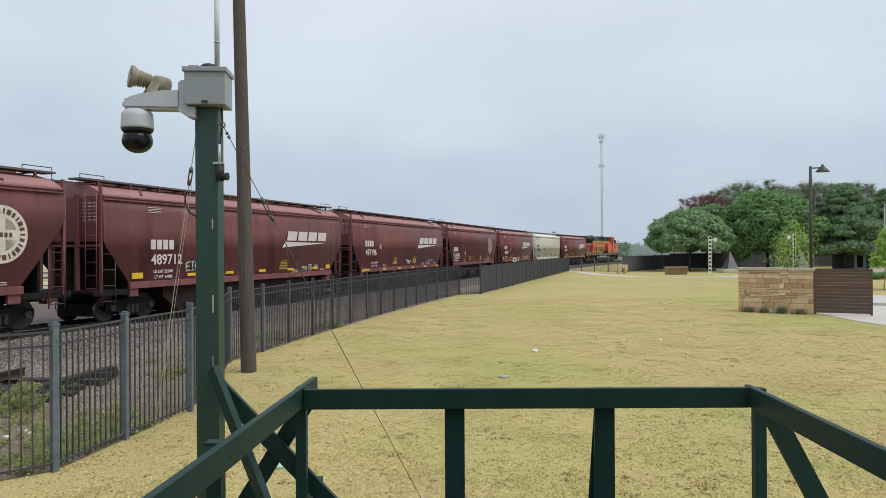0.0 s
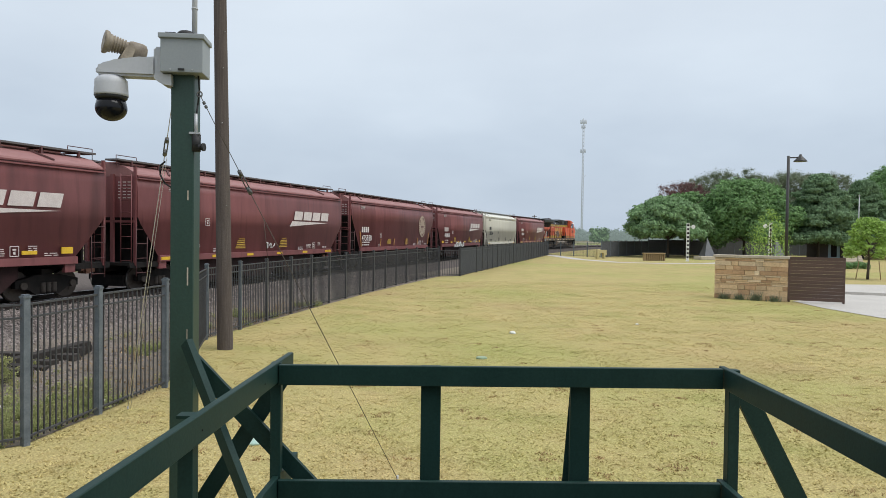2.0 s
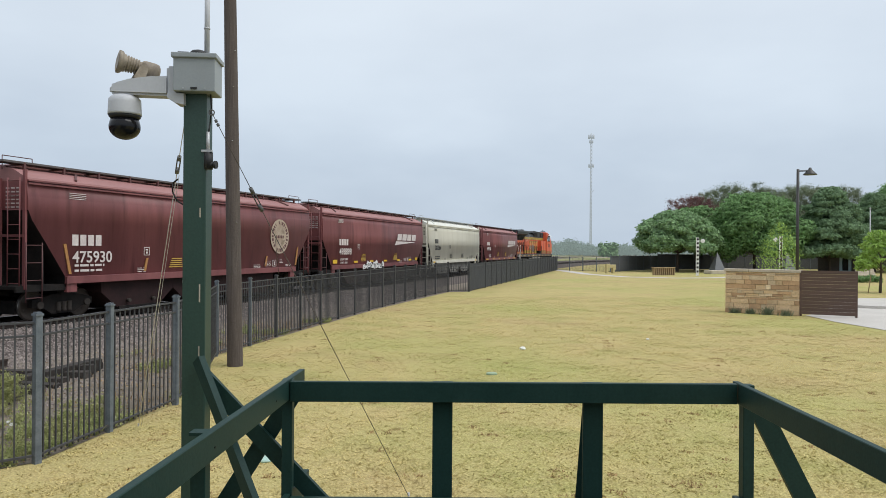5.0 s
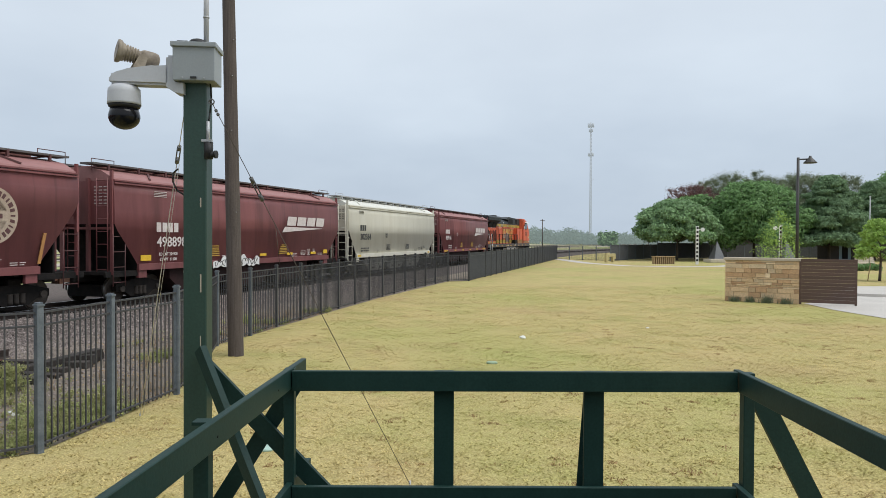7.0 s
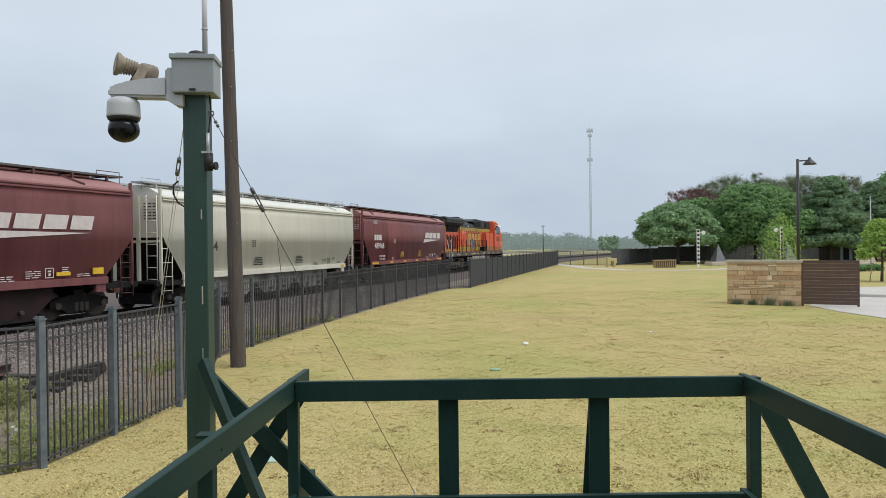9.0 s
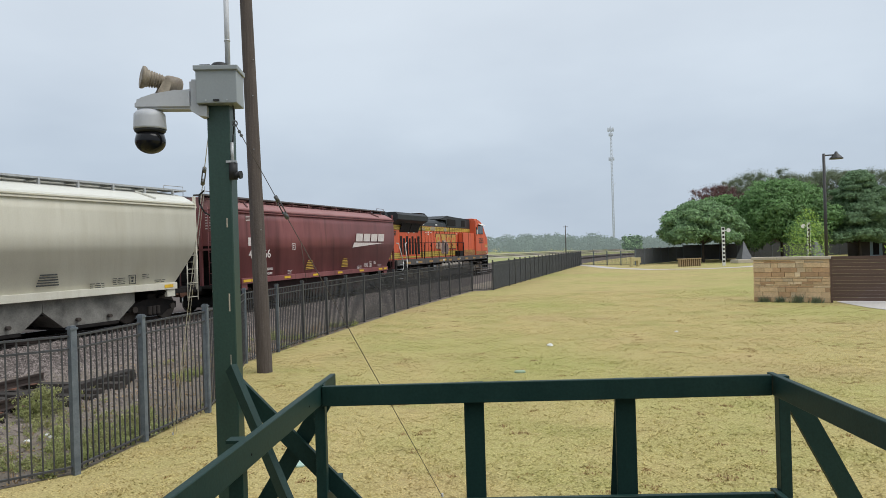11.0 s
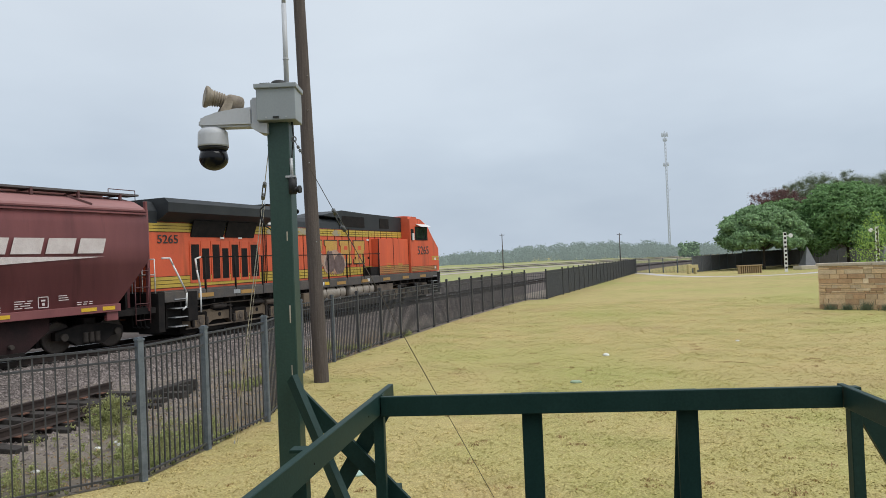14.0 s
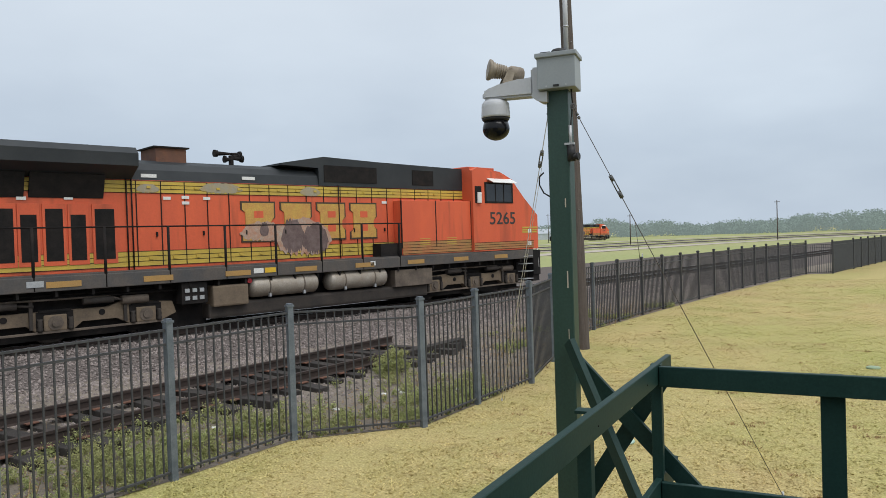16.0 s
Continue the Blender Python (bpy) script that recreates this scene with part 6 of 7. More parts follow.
    part("frame_shade_block", bbox(4.4, 5.3, -0.9, 0.9, 0.03, 1.0), M_UNDER, car)
    bm = bmesh.new()
    tube(bm, (-2.02, -1.42, 1.19), (-2.02, -1.34, 1.19), 0.07, seg=14)
    part("filler_cap", bm, M_RED, car, "red fuel filler cap")
    for x0, x1, m in ((-1.95, -1.65, M_WHITE), (-1.6, -1.25, M_TAPE), (-7.6, -7.25, M_STEEL), (2.2, 2.4, M_WHITE)):
        part("sill_placard", bbox(x0, x1, -1.545, -1.525, 1.39, 1.53), m, car)
    for k in range(26):
        x = -10.2 + k * 0.8
        if x < 10:
            part("sill_bracket", bbox(x, x + 0.06, -1.48, -1.2, 1.14, 1.285), M_UNDER, car)
    for y0, z0, r in ((-1.12, 1.16, 0.035), (-1.2, 1.08, 0.025)):
        bm = bmesh.new()
        tube(bm, (-9.6, y0, z0), (-4.0, y0, z0), r, seg=6)
        part("air_line", bm, M_UNDER, car)
    # two three-axle trucks
    for cx in (-6.95, 7.4):
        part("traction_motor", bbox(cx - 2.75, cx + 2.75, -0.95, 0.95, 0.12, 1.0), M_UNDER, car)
        for dx in (-2.1, 0, 2.1):
            WHEELS.append((wheelset(car, cx + dx, 0.53), cx + dx, 0.53))
        for sy in (-1, 1):
            bm = bmesh.new()
            pts = [(cx - 2.9, 0.50), (cx - 2.8, 0.80), (cx - 1.5, 0.90), (cx - 1.2, 0.80), (cx + 1.2, 0.80), (cx + 1.5, 0.90), (cx + 2.8, 0.80), (cx + 2.9, 0.50), (cx + 2.5, 0.34), (cx + 1.7, 0.34), (cx + 1.4, 0.5),
                   (cx + 0.6, 0.5), (cx + 0.4, 0.34), (cx - 0.4, 0.34), (cx - 0.6, 0.5), (cx - 1.4, 0.5), (cx - 1.7, 0.34), (cx - 2.5, 0.34)]
            prism(bm, pts, 'Y', sy * 1.08 - 0.1, sy * 1.08 + 0.1)
            part("side_frame", bm, M_TAN, car, "dusty tan locomotive truck frame")
            part("lower_tie_bar", bbox(cx - 2.75, cx + 2.75, sy * 1.2 - 0.03, sy * 1.2 + 0.03, 0.29, 0.345, 0.01), M_DUSTY, car)
            for dx in (-1.05, 1.05):
                # disc on the solid frame, its black painting a hole's shade
                bm = bmesh.new()
                tube(bm, (cx + dx, sy * 1.17, 0.68), (cx + dx, sy * 1.195, 0.68), 0.075, seg=14)
                part("hole_shade_disc", bm, M_UNDER, car, "near-black disc painting the shade of a round hole")
                bm = bmesh.new()
                tube(bm, (cx + dx - 0.45, sy * 1.25, 0.98), (cx + dx + 0.25, sy * 1.25, 0.98), 0.085, seg=12)
                tube(bm, (cx + dx + 0.25, sy * 1.25, 0.98), (cx + dx + 0.6, sy * 1.25, 0.94), 0.03, seg=8)
                part("brake_cylinder", bm, M_SOOTBROWN, car)
                part("brake_lever", bbox(cx + dx + 0.5, cx + dx + 0.58, sy * 1.22 - 0.03, sy * 1.22 + 0.03, 0.40, 1.05, 0.01), M_SOOTBROWN, car)
            for dx in (-2.1, 0, 2.1):
                bm = bmesh.new()
                tube(bm, (cx + dx, sy * 1.15, 0.53), (cx + dx, sy * 1.26, 0.53), 0.17, seg=16)
                tube(bm, (cx + dx, sy * 1.25, 0.53), (cx + dx, sy * 1.30, 0.53), 0.09, seg=12)
                part("axle_box", bm, M_DUSTY, car)
                # flat plate whose black stands for shade in the frame's opening
                part("opening_shade_plate", bbox(cx + dx - 0.40, cx + dx + 0.40, sy * 1.19 - 0.006, sy * 1.19 + 0.006, 0.36, 0.80), M_UNDER, car, "near-black plate painting the shaded opening round the axle box")
                part("axle_housing", bbox(cx + dx - 0.25, cx + dx + 0.25, sy * 1.21 - 0.03, sy * 1.21 + 0.03, 0.34, 0.72, 0.03), M_TAN, car, "dusty tan axle housing")
                for q in (-0.33, 0.33):
                    bm = bmesh.new()
                    lathe(bm, [(0.05, 0.34), (0.065, 0.40), (0.05, 0.46), (0.065, 0.52), (0.05, 0.58), (0.065, 0.64)], (cx + dx + q, sy * 1.24, 0), seg=8)
                    part("spring", bm, M_SOOTBROWN, car)
                part("pedestal_liner", bbox(cx + dx - 0.35, cx + dx + 0.35, sy * 1.2 - 0.02, sy * 1.2 + 0.02, 0.78, 0.84), M_UNDER, car)
            bm = bmesh.new()
            tube(bm, (cx + 1.5, sy * 1.22, 0.93), (cx + 2.15, sy * 1.22, 0.93), 0.11, seg=14)
            part("brake_cylinder", bm, M_DUSTY, car)
            bm = bmesh.new()
            for a, b in (((cx - 2.6, 1.02), (cx - 1.0, 1.08)), ((cx - 1.0, 1.08), (cx + 1.2, 1.06)), ((cx + 1.2, 1.06), (cx + 1.5, 0.95))):
                tube(bm, (a[0], sy * 1.25, a[1]), (b[0], sy * 1.25, b[1]), 0.025, seg=6)
            part("brake_pipe", bm, M_DUSTY, car)
            # thin black plate painted in for a shaded hole
            part("bolt_hole_shade", bbox(cx - 0.1, cx + 0.1, sy * 1.185 - 0.005, sy * 1.185 + 0.005, 0.60, 0.72), M_UNDER, car)
    return car


# ---------------------------------------------------------------- stone wall, slat screen, lamp, signs
def make_stone_wall():
    a, b = Vector((12.50, 30.55)), Vector((14.90, 28.95))
    d = b - a
    L = d.length
    ang = math.degrees(math.atan2(d.y, d.x))
    w = thing("stone_wall", pose(a.x, a.y, 0, 0, 0, ang), "tan coursed sandstone wall with a pale stone cap", "wall", kind="structure")
    part("core", bbox(0.03, L - 0.03, 0.03, 0.42, 0, 1.76), M_MORTAR, w)
    rnd = random.Random(11)
    z = 0.0
    while z < 1.74:
        h = min(rnd.choice((0.07, 0.10, 0.13, 0.19, 0.23)), 1.76 - z)
        if h < 0.05:
            break
        x = 0.0
        while x < L - 0.02:
            n = min(rnd.uniform(0.16, 0.75), L - x)
            if L - x - n < 0.12:
                n = L - x
            out = rnd.uniform(0, 0.045)
            part("stone", bbox(x + 0.005, x + n - 0.005, -out, 0.45 + out, z + 0.004, z + h - 0.004, 0.010), rnd.choice((M_SAND, M_SAND, M_SANDPALE, M_SANDRED)), w)
            x += n
        z += h
    for k in range(3):
        part("cap_stone", bbox(-0.06 + k * (L + 0.12) / 3, -0.06 + (k + 1) * (L + 0.12) / 3 - 0.006, -0.07, 0.52, 1.765, 1.88, 0.015), M_CAP, w)
    # slatted gate panel next to it
    c = Vector((16.75, 28.05))
    d2 = c - b
    L2 = d2.length
    s = thing("slat_screen", pose(b.x + 0.02, b.y, 0, 0, 0, math.degrees(math.atan2(d2.y, d2.x))), "dark brown horizontal slat screen joining the stone wall", "screen")
    for x in (0.04, L2 - 0.04):
        part("post", bbox(x - 0.04, x + 0.04, 0.05, 0.13, 0, 1.86), M_SLAT, s)
    me = mesh_of("slat", bbox(0.0, L2, 0.0, 0.045, 0.0, 0.1335, 0.004), M_SLAT)
    for k in range(13):
        ob = part("slat", me, None, s)
        ob.matrix_basis = pose(0, 0, 0.08 + k * 0.138)
    # small shrubs at the foot of the wall
    for k in range(4):
        u = (0.42, 1.05, 1.72, 2.42)[k]
        p = a + d.normalized() * u + Vector((d.y, -d.x)).normalized() * 0.22
        rnd = random.Random(k)
        spots = [(rnd.gauss(0, 0.09), rnd.gauss(0, 0.06), 0.0) for i in range(60)]
        ob = blades("shrub", spots, 0.12, 0.42 if k == 2 else 0.3, 0.012, 0.6, M_LEAF_G, "small dry shrub at the foot of the stone wall", "shrub", k, 3)
        ob["kind"] = ""
        ob.matrix_basis = pose(p.x, p.y, 0)
        tagged(ob, group="wall shrubs")


def make_lamp():
    x, y = 23.3, 45.6
    l = thing("street_lamp", pose(x, y, 0), "tall dark metal street lamp with a shaded head", "street lamp")
    top = 7.95
    bm = bmesh.new()
    tube(bm, (0, 0, 0), (0, 0, top), 0.10, 0.085, 14)
    part("pole", bm, M_LAMP, l)
    bm = bmesh.new()
    tube(bm, (0, 0, 0), (0, 0, 0.35), 0.2, 0.14, 14)
    part("base", bm, M_LAMP, l)
    bm = bmesh.new()
    tube(bm, (0, 0, top - 0.12), (0.62, -0.1, top - 0.10), 0.045, seg=10)
    part("arm", bm, M_LAMP, l)
    bm = bmesh.new()
    lathe(bm, [(0.07, 0.1), (0.10, 0.0), (0.14, -0.06), (0.38, -0.30), (0.42, -0.36), (0.40, -0.37)], (0.72, -0.12, top), seg=20)
    part("shade", bm, M_LAMP, l)


def make_signs():
    for x, y, h, s in ((27.3, 74.0, 4.0, 1.0), (34.6, 71.0, 4.15, 1.0)):
        m = thing("marker_post", pose(x, y, 0), "tall white railway marker post with dark pips and a round target", "signal post", "marker posts")
        part("board", bbox(-0.15, 0.15, -0.05, 0.05, 0.0, h, 0.01), M_WHITE, m)
        for k in range(9):
            part("pip", bbox(-0.1, 0.1, -0.065, -0.045, 0.35 + k * 0.42, 0.56 + k * 0.42), M_UNDER, m)
        bm = bmesh.new()
        tube(bm, (0.55 * (1 if x < 30 else -1), -0.06, h - 0.35), (0.55 * (1 if x < 30 else -1), 0.0, h - 0.35), 0.21, seg=20)
        part("target", bm, M_WHITE, m)
        part("target_arm", bbox(*sorted((0.15 * (1 if x < 30 else -1), 0.4 * (1 if x < 30 else -1))), -0.03, 0.0, h - 0.4, h - 0.32), M_WHITE, m)
    # slate pyramids
    for x, y, s, h in ((33.1, 83.4, 0.78, 2.5), (41.4, 83.5, 0.85, 2.6)):
        bm = bmesh.new()
        v = [bm.verts.new(p) for p in ((-s, -s, 0), (s, -s, 0), (s, s, 0), (-s, s, 0), (0, 0, h))]
        for f in ((0, 1, 4), (1, 2, 4), (2, 3, 4), (3, 0, 4), (3, 2, 1, 0)):
            bm.faces.new([v[i] for i in f])
        solid("pyramid", bm, M_PYRAMID, "dark slate-grey pyramid marker", "pyramid", "pyramids", at=pose(x, y, 0, 0, 0, 10))
    # low stone plinth between
    bm = bbox(-2.2, 2.2, -0.8, 0.8, 0, 0.4, 0.05)
    solid("plinth", bm, M_CAP, "low pale stone plinth in front of the pyramid", "plinth", at=pose(32.9, 80.6, 0, 0, 0, 10))
    # bench-like rack and yellow stand
    b = thing("bench", pose(24.0, 74.8, 0, 0, 0, 15), "tan slatted wooden rack on the lawn", "bench")
    part("top_board", bbox(-1.3, 1.3, -0.25, 0.25, 0.74, 0.84), M_BENCH, b)
    for k in range(11):
        part("slat", bbox(-1.2 + k * 0.235, -1.11 + k * 0.235, -0.2, 0.2, 0.0, 0.74), M_BENCH, b)
    y = thing("yellow_stand", pose(19.5, 79.5, 0, 0, 0, 20), "pale yellow metal stand beside the fence", "stand")
    for x0, x1, z0, z1 in ((-0.6, -0.38, 0, 1.05), (0.25, 0.48, 0, 0.62), (-0.38, 0.62, 0.62, 0.98), (0.48, 0.66, 0.4, 0.62)):
        part("leg" if z0 == 0 else "bar", bbox(x0, x1, -0.2, 0.2, z0, z1, 0.03), M_YPAINT, y)
    # boulder and low building under the trees
    b = thing("park_building", pose(62, 118, 0, 0, 0, 8), "low dark building half hidden under the trees", "building")
    part("wall", bbox(-14, 14, -4, 4, 0, 3.2), M_WALLDARK, b)
    part("roof", bbox(-14.8, 14.8, -5, 5, 3.2, 3.6, 0.05), M_ROOFTIN, b)
    for k in range(5):
        wdw = part("window", bbox(-12 + k * 5, -9.8 + k * 5, -4.06, -3.98, 1.0, 2.7), M_PANEL, b)
        part("pane", bbox(-11.8 + k * 5, -10 + k * 5, -4.09, -4.02, 1.15, 2.55), M_GLASS, wdw)
    fp = thing("flagpole", pose(41.4, 67.4, 0), "slim pale metal flagpole by the driveway", "flagpole")
    bm = bmesh.new()
    tube(bm, (0, 0, 0), (0, 0, 6.7), 0.06, 0.04, 10)
    part("shaft", bm, M_STEEL, fp)
    bm = bmesh.new()
    lathe(bm, [(0.02, 6.7), (0.08, 6.76), (0.08, 6.82), (0.02, 6.88)], seg=12)
    part("finial", bm, M_STEEL, fp)
    hedge = [(u * 0.35 - 1.5, 0.15 * math.sin(u * 2.1), 0.32 + 0.06 * math.sin(u * 1.3), 0.34, 0.8) for u in range(9)]
    v, f = lobed_leaves(hedge, 6500, 0.05, 41)
    v[:, 2] = np.maximum(v[:, 2], 0.0)
    h = tagged(new("hedge", fast_mesh("hedge", v, f, M_LEAF_B)), "low clipped green hedge beside the driveway", "hedge")
    h.matrix_basis = pose(36.9, 60.8, 0, 0, 0, 12)
    for k in range(3):
        solid("stone_step", bbox(-1.1 + 0.25 * k, 1.1, -0.3, 0.3, 0, 0.40 + 0.24 * k, 0.03), M_CAP, "pale stone block step behind the slat screen", "stone step", "stone steps",
              at=pose(43.0 + 0.3 * k, 71.0 + 0.62 * k, 0, 0, 0, 8))
    # picnic shelter with a bright doorway seen past the screen
    k = thing("kiosk", pose(52.5, 92.0, 0, 0, 0, 8), "dark kiosk with a pale blue panel", "kiosk")
    for x0, x1 in ((-2.2, -0.9), (0.9, 2.2)):
        part("wall", bbox(x0, x1, -1.2, 1.2, 0, 2.9), M_WALLDARK, k)
    part("panel", bbox(-0.9, 0.9, -1.1, 1.1, 0, 2.8), M_PANEL, k)
    part("doorway", bbox(-0.4, 0.4, -1.15, -1.05, 0.2, 2.0), M_UNDER, k)
    part("roof", bbox(-2.6, 2.6, -1.6, 1.6, 2.9, 3.1), M_ROOFTIN, k)


# ---------------------------------------------------------------- trees
def leaf_cloud(centres, n, size, seed, droop=0.0, flatness=1.0):
    """Leaves as small bent quads over the shells of many clumps."""
    rnd = np.random.default_rng(seed)
    c = np.array([q[:3] for q in centres])
    r = np.array([q[3] for q in centres])
    w = r ** 2 / np.sum(r ** 2)
    idx = rnd.choice(len(c), n, p=w)
    d = rnd.normal(size=(n, 3))
    d /= np.linalg.norm(d, axis=1)[:, None]
    rad = r[idx] * np.minimum(np.abs(rnd.normal(0.0, 0.72, n)) + 0.12, 1.7)
    p = c[idx] + d * rad[:, None] * np.array([1, 1, flatness])
    nrm = d * 0.6 + rnd.normal(scale=0.7, size=(n, 3)) + np.array([0, 0, 0.8])
    nrm /= np.linalg.norm(nrm, axis=1)[:, None]
    t = np.cross(nrm, rnd.normal(size=(n, 3)))
    t /= np.linalg.norm(t, axis=1)[:, None]
    b = np.cross(nrm, t)
    s = size * (0.6 + 0.8 * rnd.random(n))[:, None]
    v = np.stack([p - t * s, p - b * s * 0.55 - nrm * s * 0.15, p + t * s - np.array([0, 0, droop]) * s, p + b * s * 0.55 - nrm * s * 0.15], 1).reshape(-1, 3)
    f = np.arange(4 * n).reshape(-1, 4)
    return v, f


def fast_mesh(name, v, f, material):
    me = bpy.data.meshes.new(name)
    me.vertices.add(len(v))
    me.vertices.foreach_set("co", np.asarray(v, dtype=np.float32).ravel())
    me.loops.add(f.size)
    me.loops.foreach_set("vertex_index", f.ravel().astype(np.int32))
    me.polygons.add(len(f))
    me.polygons.foreach_set("loop_start", (np.arange(len(f)) * f.shape[1]).astype(np.int32))
    me.update()
    me.validate()
    me.materials.append(material)
    return me


def lobed_leaves(lobes, n, size, seed, airy=False):
    """Leaves that cover the outside of each bough and face outward, with a thinner fill within."""
    rnd = np.random.default_rng(seed)
    q = np.array(lobes)
    c, r, fl = q[:, :3], q[:, 3], q[:, 4]
    idx = rnd.choice(len(c), n, p=r ** 2 / np.sum(r ** 2))
    d = rnd.normal(size=(n, 3))
    d[:, 2] += 0.25
    d /= np.linalg.norm(d, axis=1)[:, None]
    rough = 1 + 0.16 * np.sin(d[:, 0] * 9 + idx) * np.sin(d[:, 1] * 8 + 2 * idx) + 0.10 * np.sin(d[:, 2] * 15 + 3 * idx)
    if airy:
        rad = r[idx] * np.minimum(np.abs(rnd.normal(0, 0.62, n)), 1.3)
    else:
        rad = r[idx] * rough * np.where(rnd.random(n) < 0.8, rnd.normal(0.97, 0.09, n), rnd.uniform(0.3, 0.95, n))
    p = c[idx] + d * rad[:, None] * np.stack([np.ones(n), np.ones(n), fl[idx]], 1)
    nrm = d * (0.4 if airy else 1.2) + rnd.normal(scale=0.5, size=(n, 3)) + np.array([0, 0, 0.45])
    nrm /= np.linalg.norm(nrm, axis=1)[:, None]
    t = np.cross(nrm, rnd.normal(size=(n, 3)))
    t /= np.linalg.norm(t, axis=1)[:, None]
    b = np.cross(nrm, t)
    s = size * (0.6 + 0.8 * rnd.random(n))[:, None]
    v = np.stack([p - t * s, p - b * s * 0.55 - nrm * s * 0.15, p + t * s - np.array([0, 0, 0.4]) * s, p + b * s * 0.55 - nrm * s * 0.15], 1).reshape(-1, 3)
    return v, np.arange(4 * n).reshape(-1, 4)


def tree(x, y, height, spread, trunk_h, leaf, label, seed, shape="round", n=9000, size=0.22, twiggy=False, lobe_count=46, flat=0.72):
    rnd = random.Random(seed)
    t = thing("tree", pose(x, y, 0, 0, 0, seed * 37), label, "tree", "park trees")
    bm = bmesh.new()
    r0 = 0.017 * height + 0.012
    tube(bm, (0, 0, -0.1), (0.05, 0.03, trunk_h), r0 * 1.15, r0 * 0.8, 10)
    tube(bm, (0.05, 0.03, trunk_h), (0.1, -0.05, height * 0.75), r0 * 0.8, r0 * 0.2, 8)
    tips = []
    nb = 11 if not twiggy else 24
    for k in range(nb):
        a = k * 2.4 + rnd.uniform(-0.3, 0.3)
        z0 = trunk_h * rnd.uniform(0.75, 1.0) + (height - trunk_h) * 0.5 * (k / nb)
        up = rnd.uniform(0.25, 0.75) if shape == "round" else rnd.uniform(0.02, 0.2)
        l = spread * rnd.uniform(0.6, 0.95) * (1.0 if shape == "round" else max(0.25, 1 - 0.8 * k / nb))
        tip = (math.cos(a) * l, math.sin(a) * l, min(z0 + up * l, height * 0.95))
        midp = (tip[0] * 0.5 + rnd.uniform(-0.2, 0.2), tip[1] * 0.5 + rnd.uniform(-0.2, 0.2), z0 + (tip[2] - z0) * 0.62)
        tube(bm, (0.05, 0.03, z0 * 0.97), midp, r0 * 0.42, r0 * 0.26, 6)
        tube(bm, midp, tip, r0 * 0.26, r0 * 0.08, 6)
        tips += [midp, tip]
        if twiggy:
            for q in range(6):
                e = (tip[0] + rnd.gauss(0, 0.8), tip[1] + rnd.gauss(0, 0.8), tip[2] + rnd.uniform(0.2, 1.6))
                tube(bm, midp if q % 2 else tip, e, r0 * 0.1, r0 * 0.03, 4, False)
                tips.append(e)
    part("trunk", bm, M_BARK, t)
    lobes = []
    if twiggy:
        for p in tips:
            lobes.append((*p, rnd.uniform(0.10, 0.18) * spread, 0.8))
        for k in range(90):
            u = (k + 0.5) / 90
            a = k * 2.39996
            rr = spread * math.sqrt(max(0.02, 1 - ((u - 0.3) / 0.72) ** 2)) * rnd.uniform(0.25, 0.95)
            lobes.append((math.cos(a) * rr, math.sin(a) * rr, trunk_h + (height - trunk_h) * (0.05 + 0.88 * u), rnd.uniform(0.14, 0.22) * spread, 0.85))
    elif shape == "round":
        # big rounded boughs over a dome, smaller ones between them
        for k in range(lobe_count):
            u = (k + 0.5) / lobe_count
            a = k * 2.39996 + rnd.uniform(-0.35, 0.35)
            zc = trunk_h + (height - trunk_h) * (0.10 + 0.78 * u)
            lim = spread * math.sqrt(max(0.04, 1 - ((u - 0.18) / 0.86) ** 2))
            r = rnd.uniform(0.20, 0.32) * spread * (0.75 if k % 3 == 0 else 1.0)
            rr = max(0.0, lim - r * 0.75) * rnd.uniform(0.75, 1.06)
            lobes.append((math.cos(a) * rr, math.sin(a) * rr, min(zc, height - r * flat), r, flat))
    else:
        # flat sprays in tiers, wider towards the foot
        for k in range(lobe_count):
            u = (k + 0.5) / lobe_count
            a = k * 2.39996 + rnd.uniform(-0.4, 0.4)
            lim = spread * (1.04 - u) ** 0.6
            r = rnd.uniform(0.26, 0.40) * spread * (1.05 - 0.5 * u)
            rr = max(0.0, lim - r * 0.6) * rnd.uniform(0.55, 1.1)
            lobes.append((math.cos(a) * rr, math.sin(a) * rr, trunk_h * 0.8 + (height - trunk_h * 0.8) * (0.05 + 0.9 * u), r, flat))
    v, f = lobed_leaves(lobes, int(n * 4.2), size * 0.62, seed, twiggy)
    v[:, 2] = np.maximum(v[:, 2], 0.15)
    tagged(part("crown", fast_mesh("crown", v, f, leaf), None, t), kind="stuff")
    return t


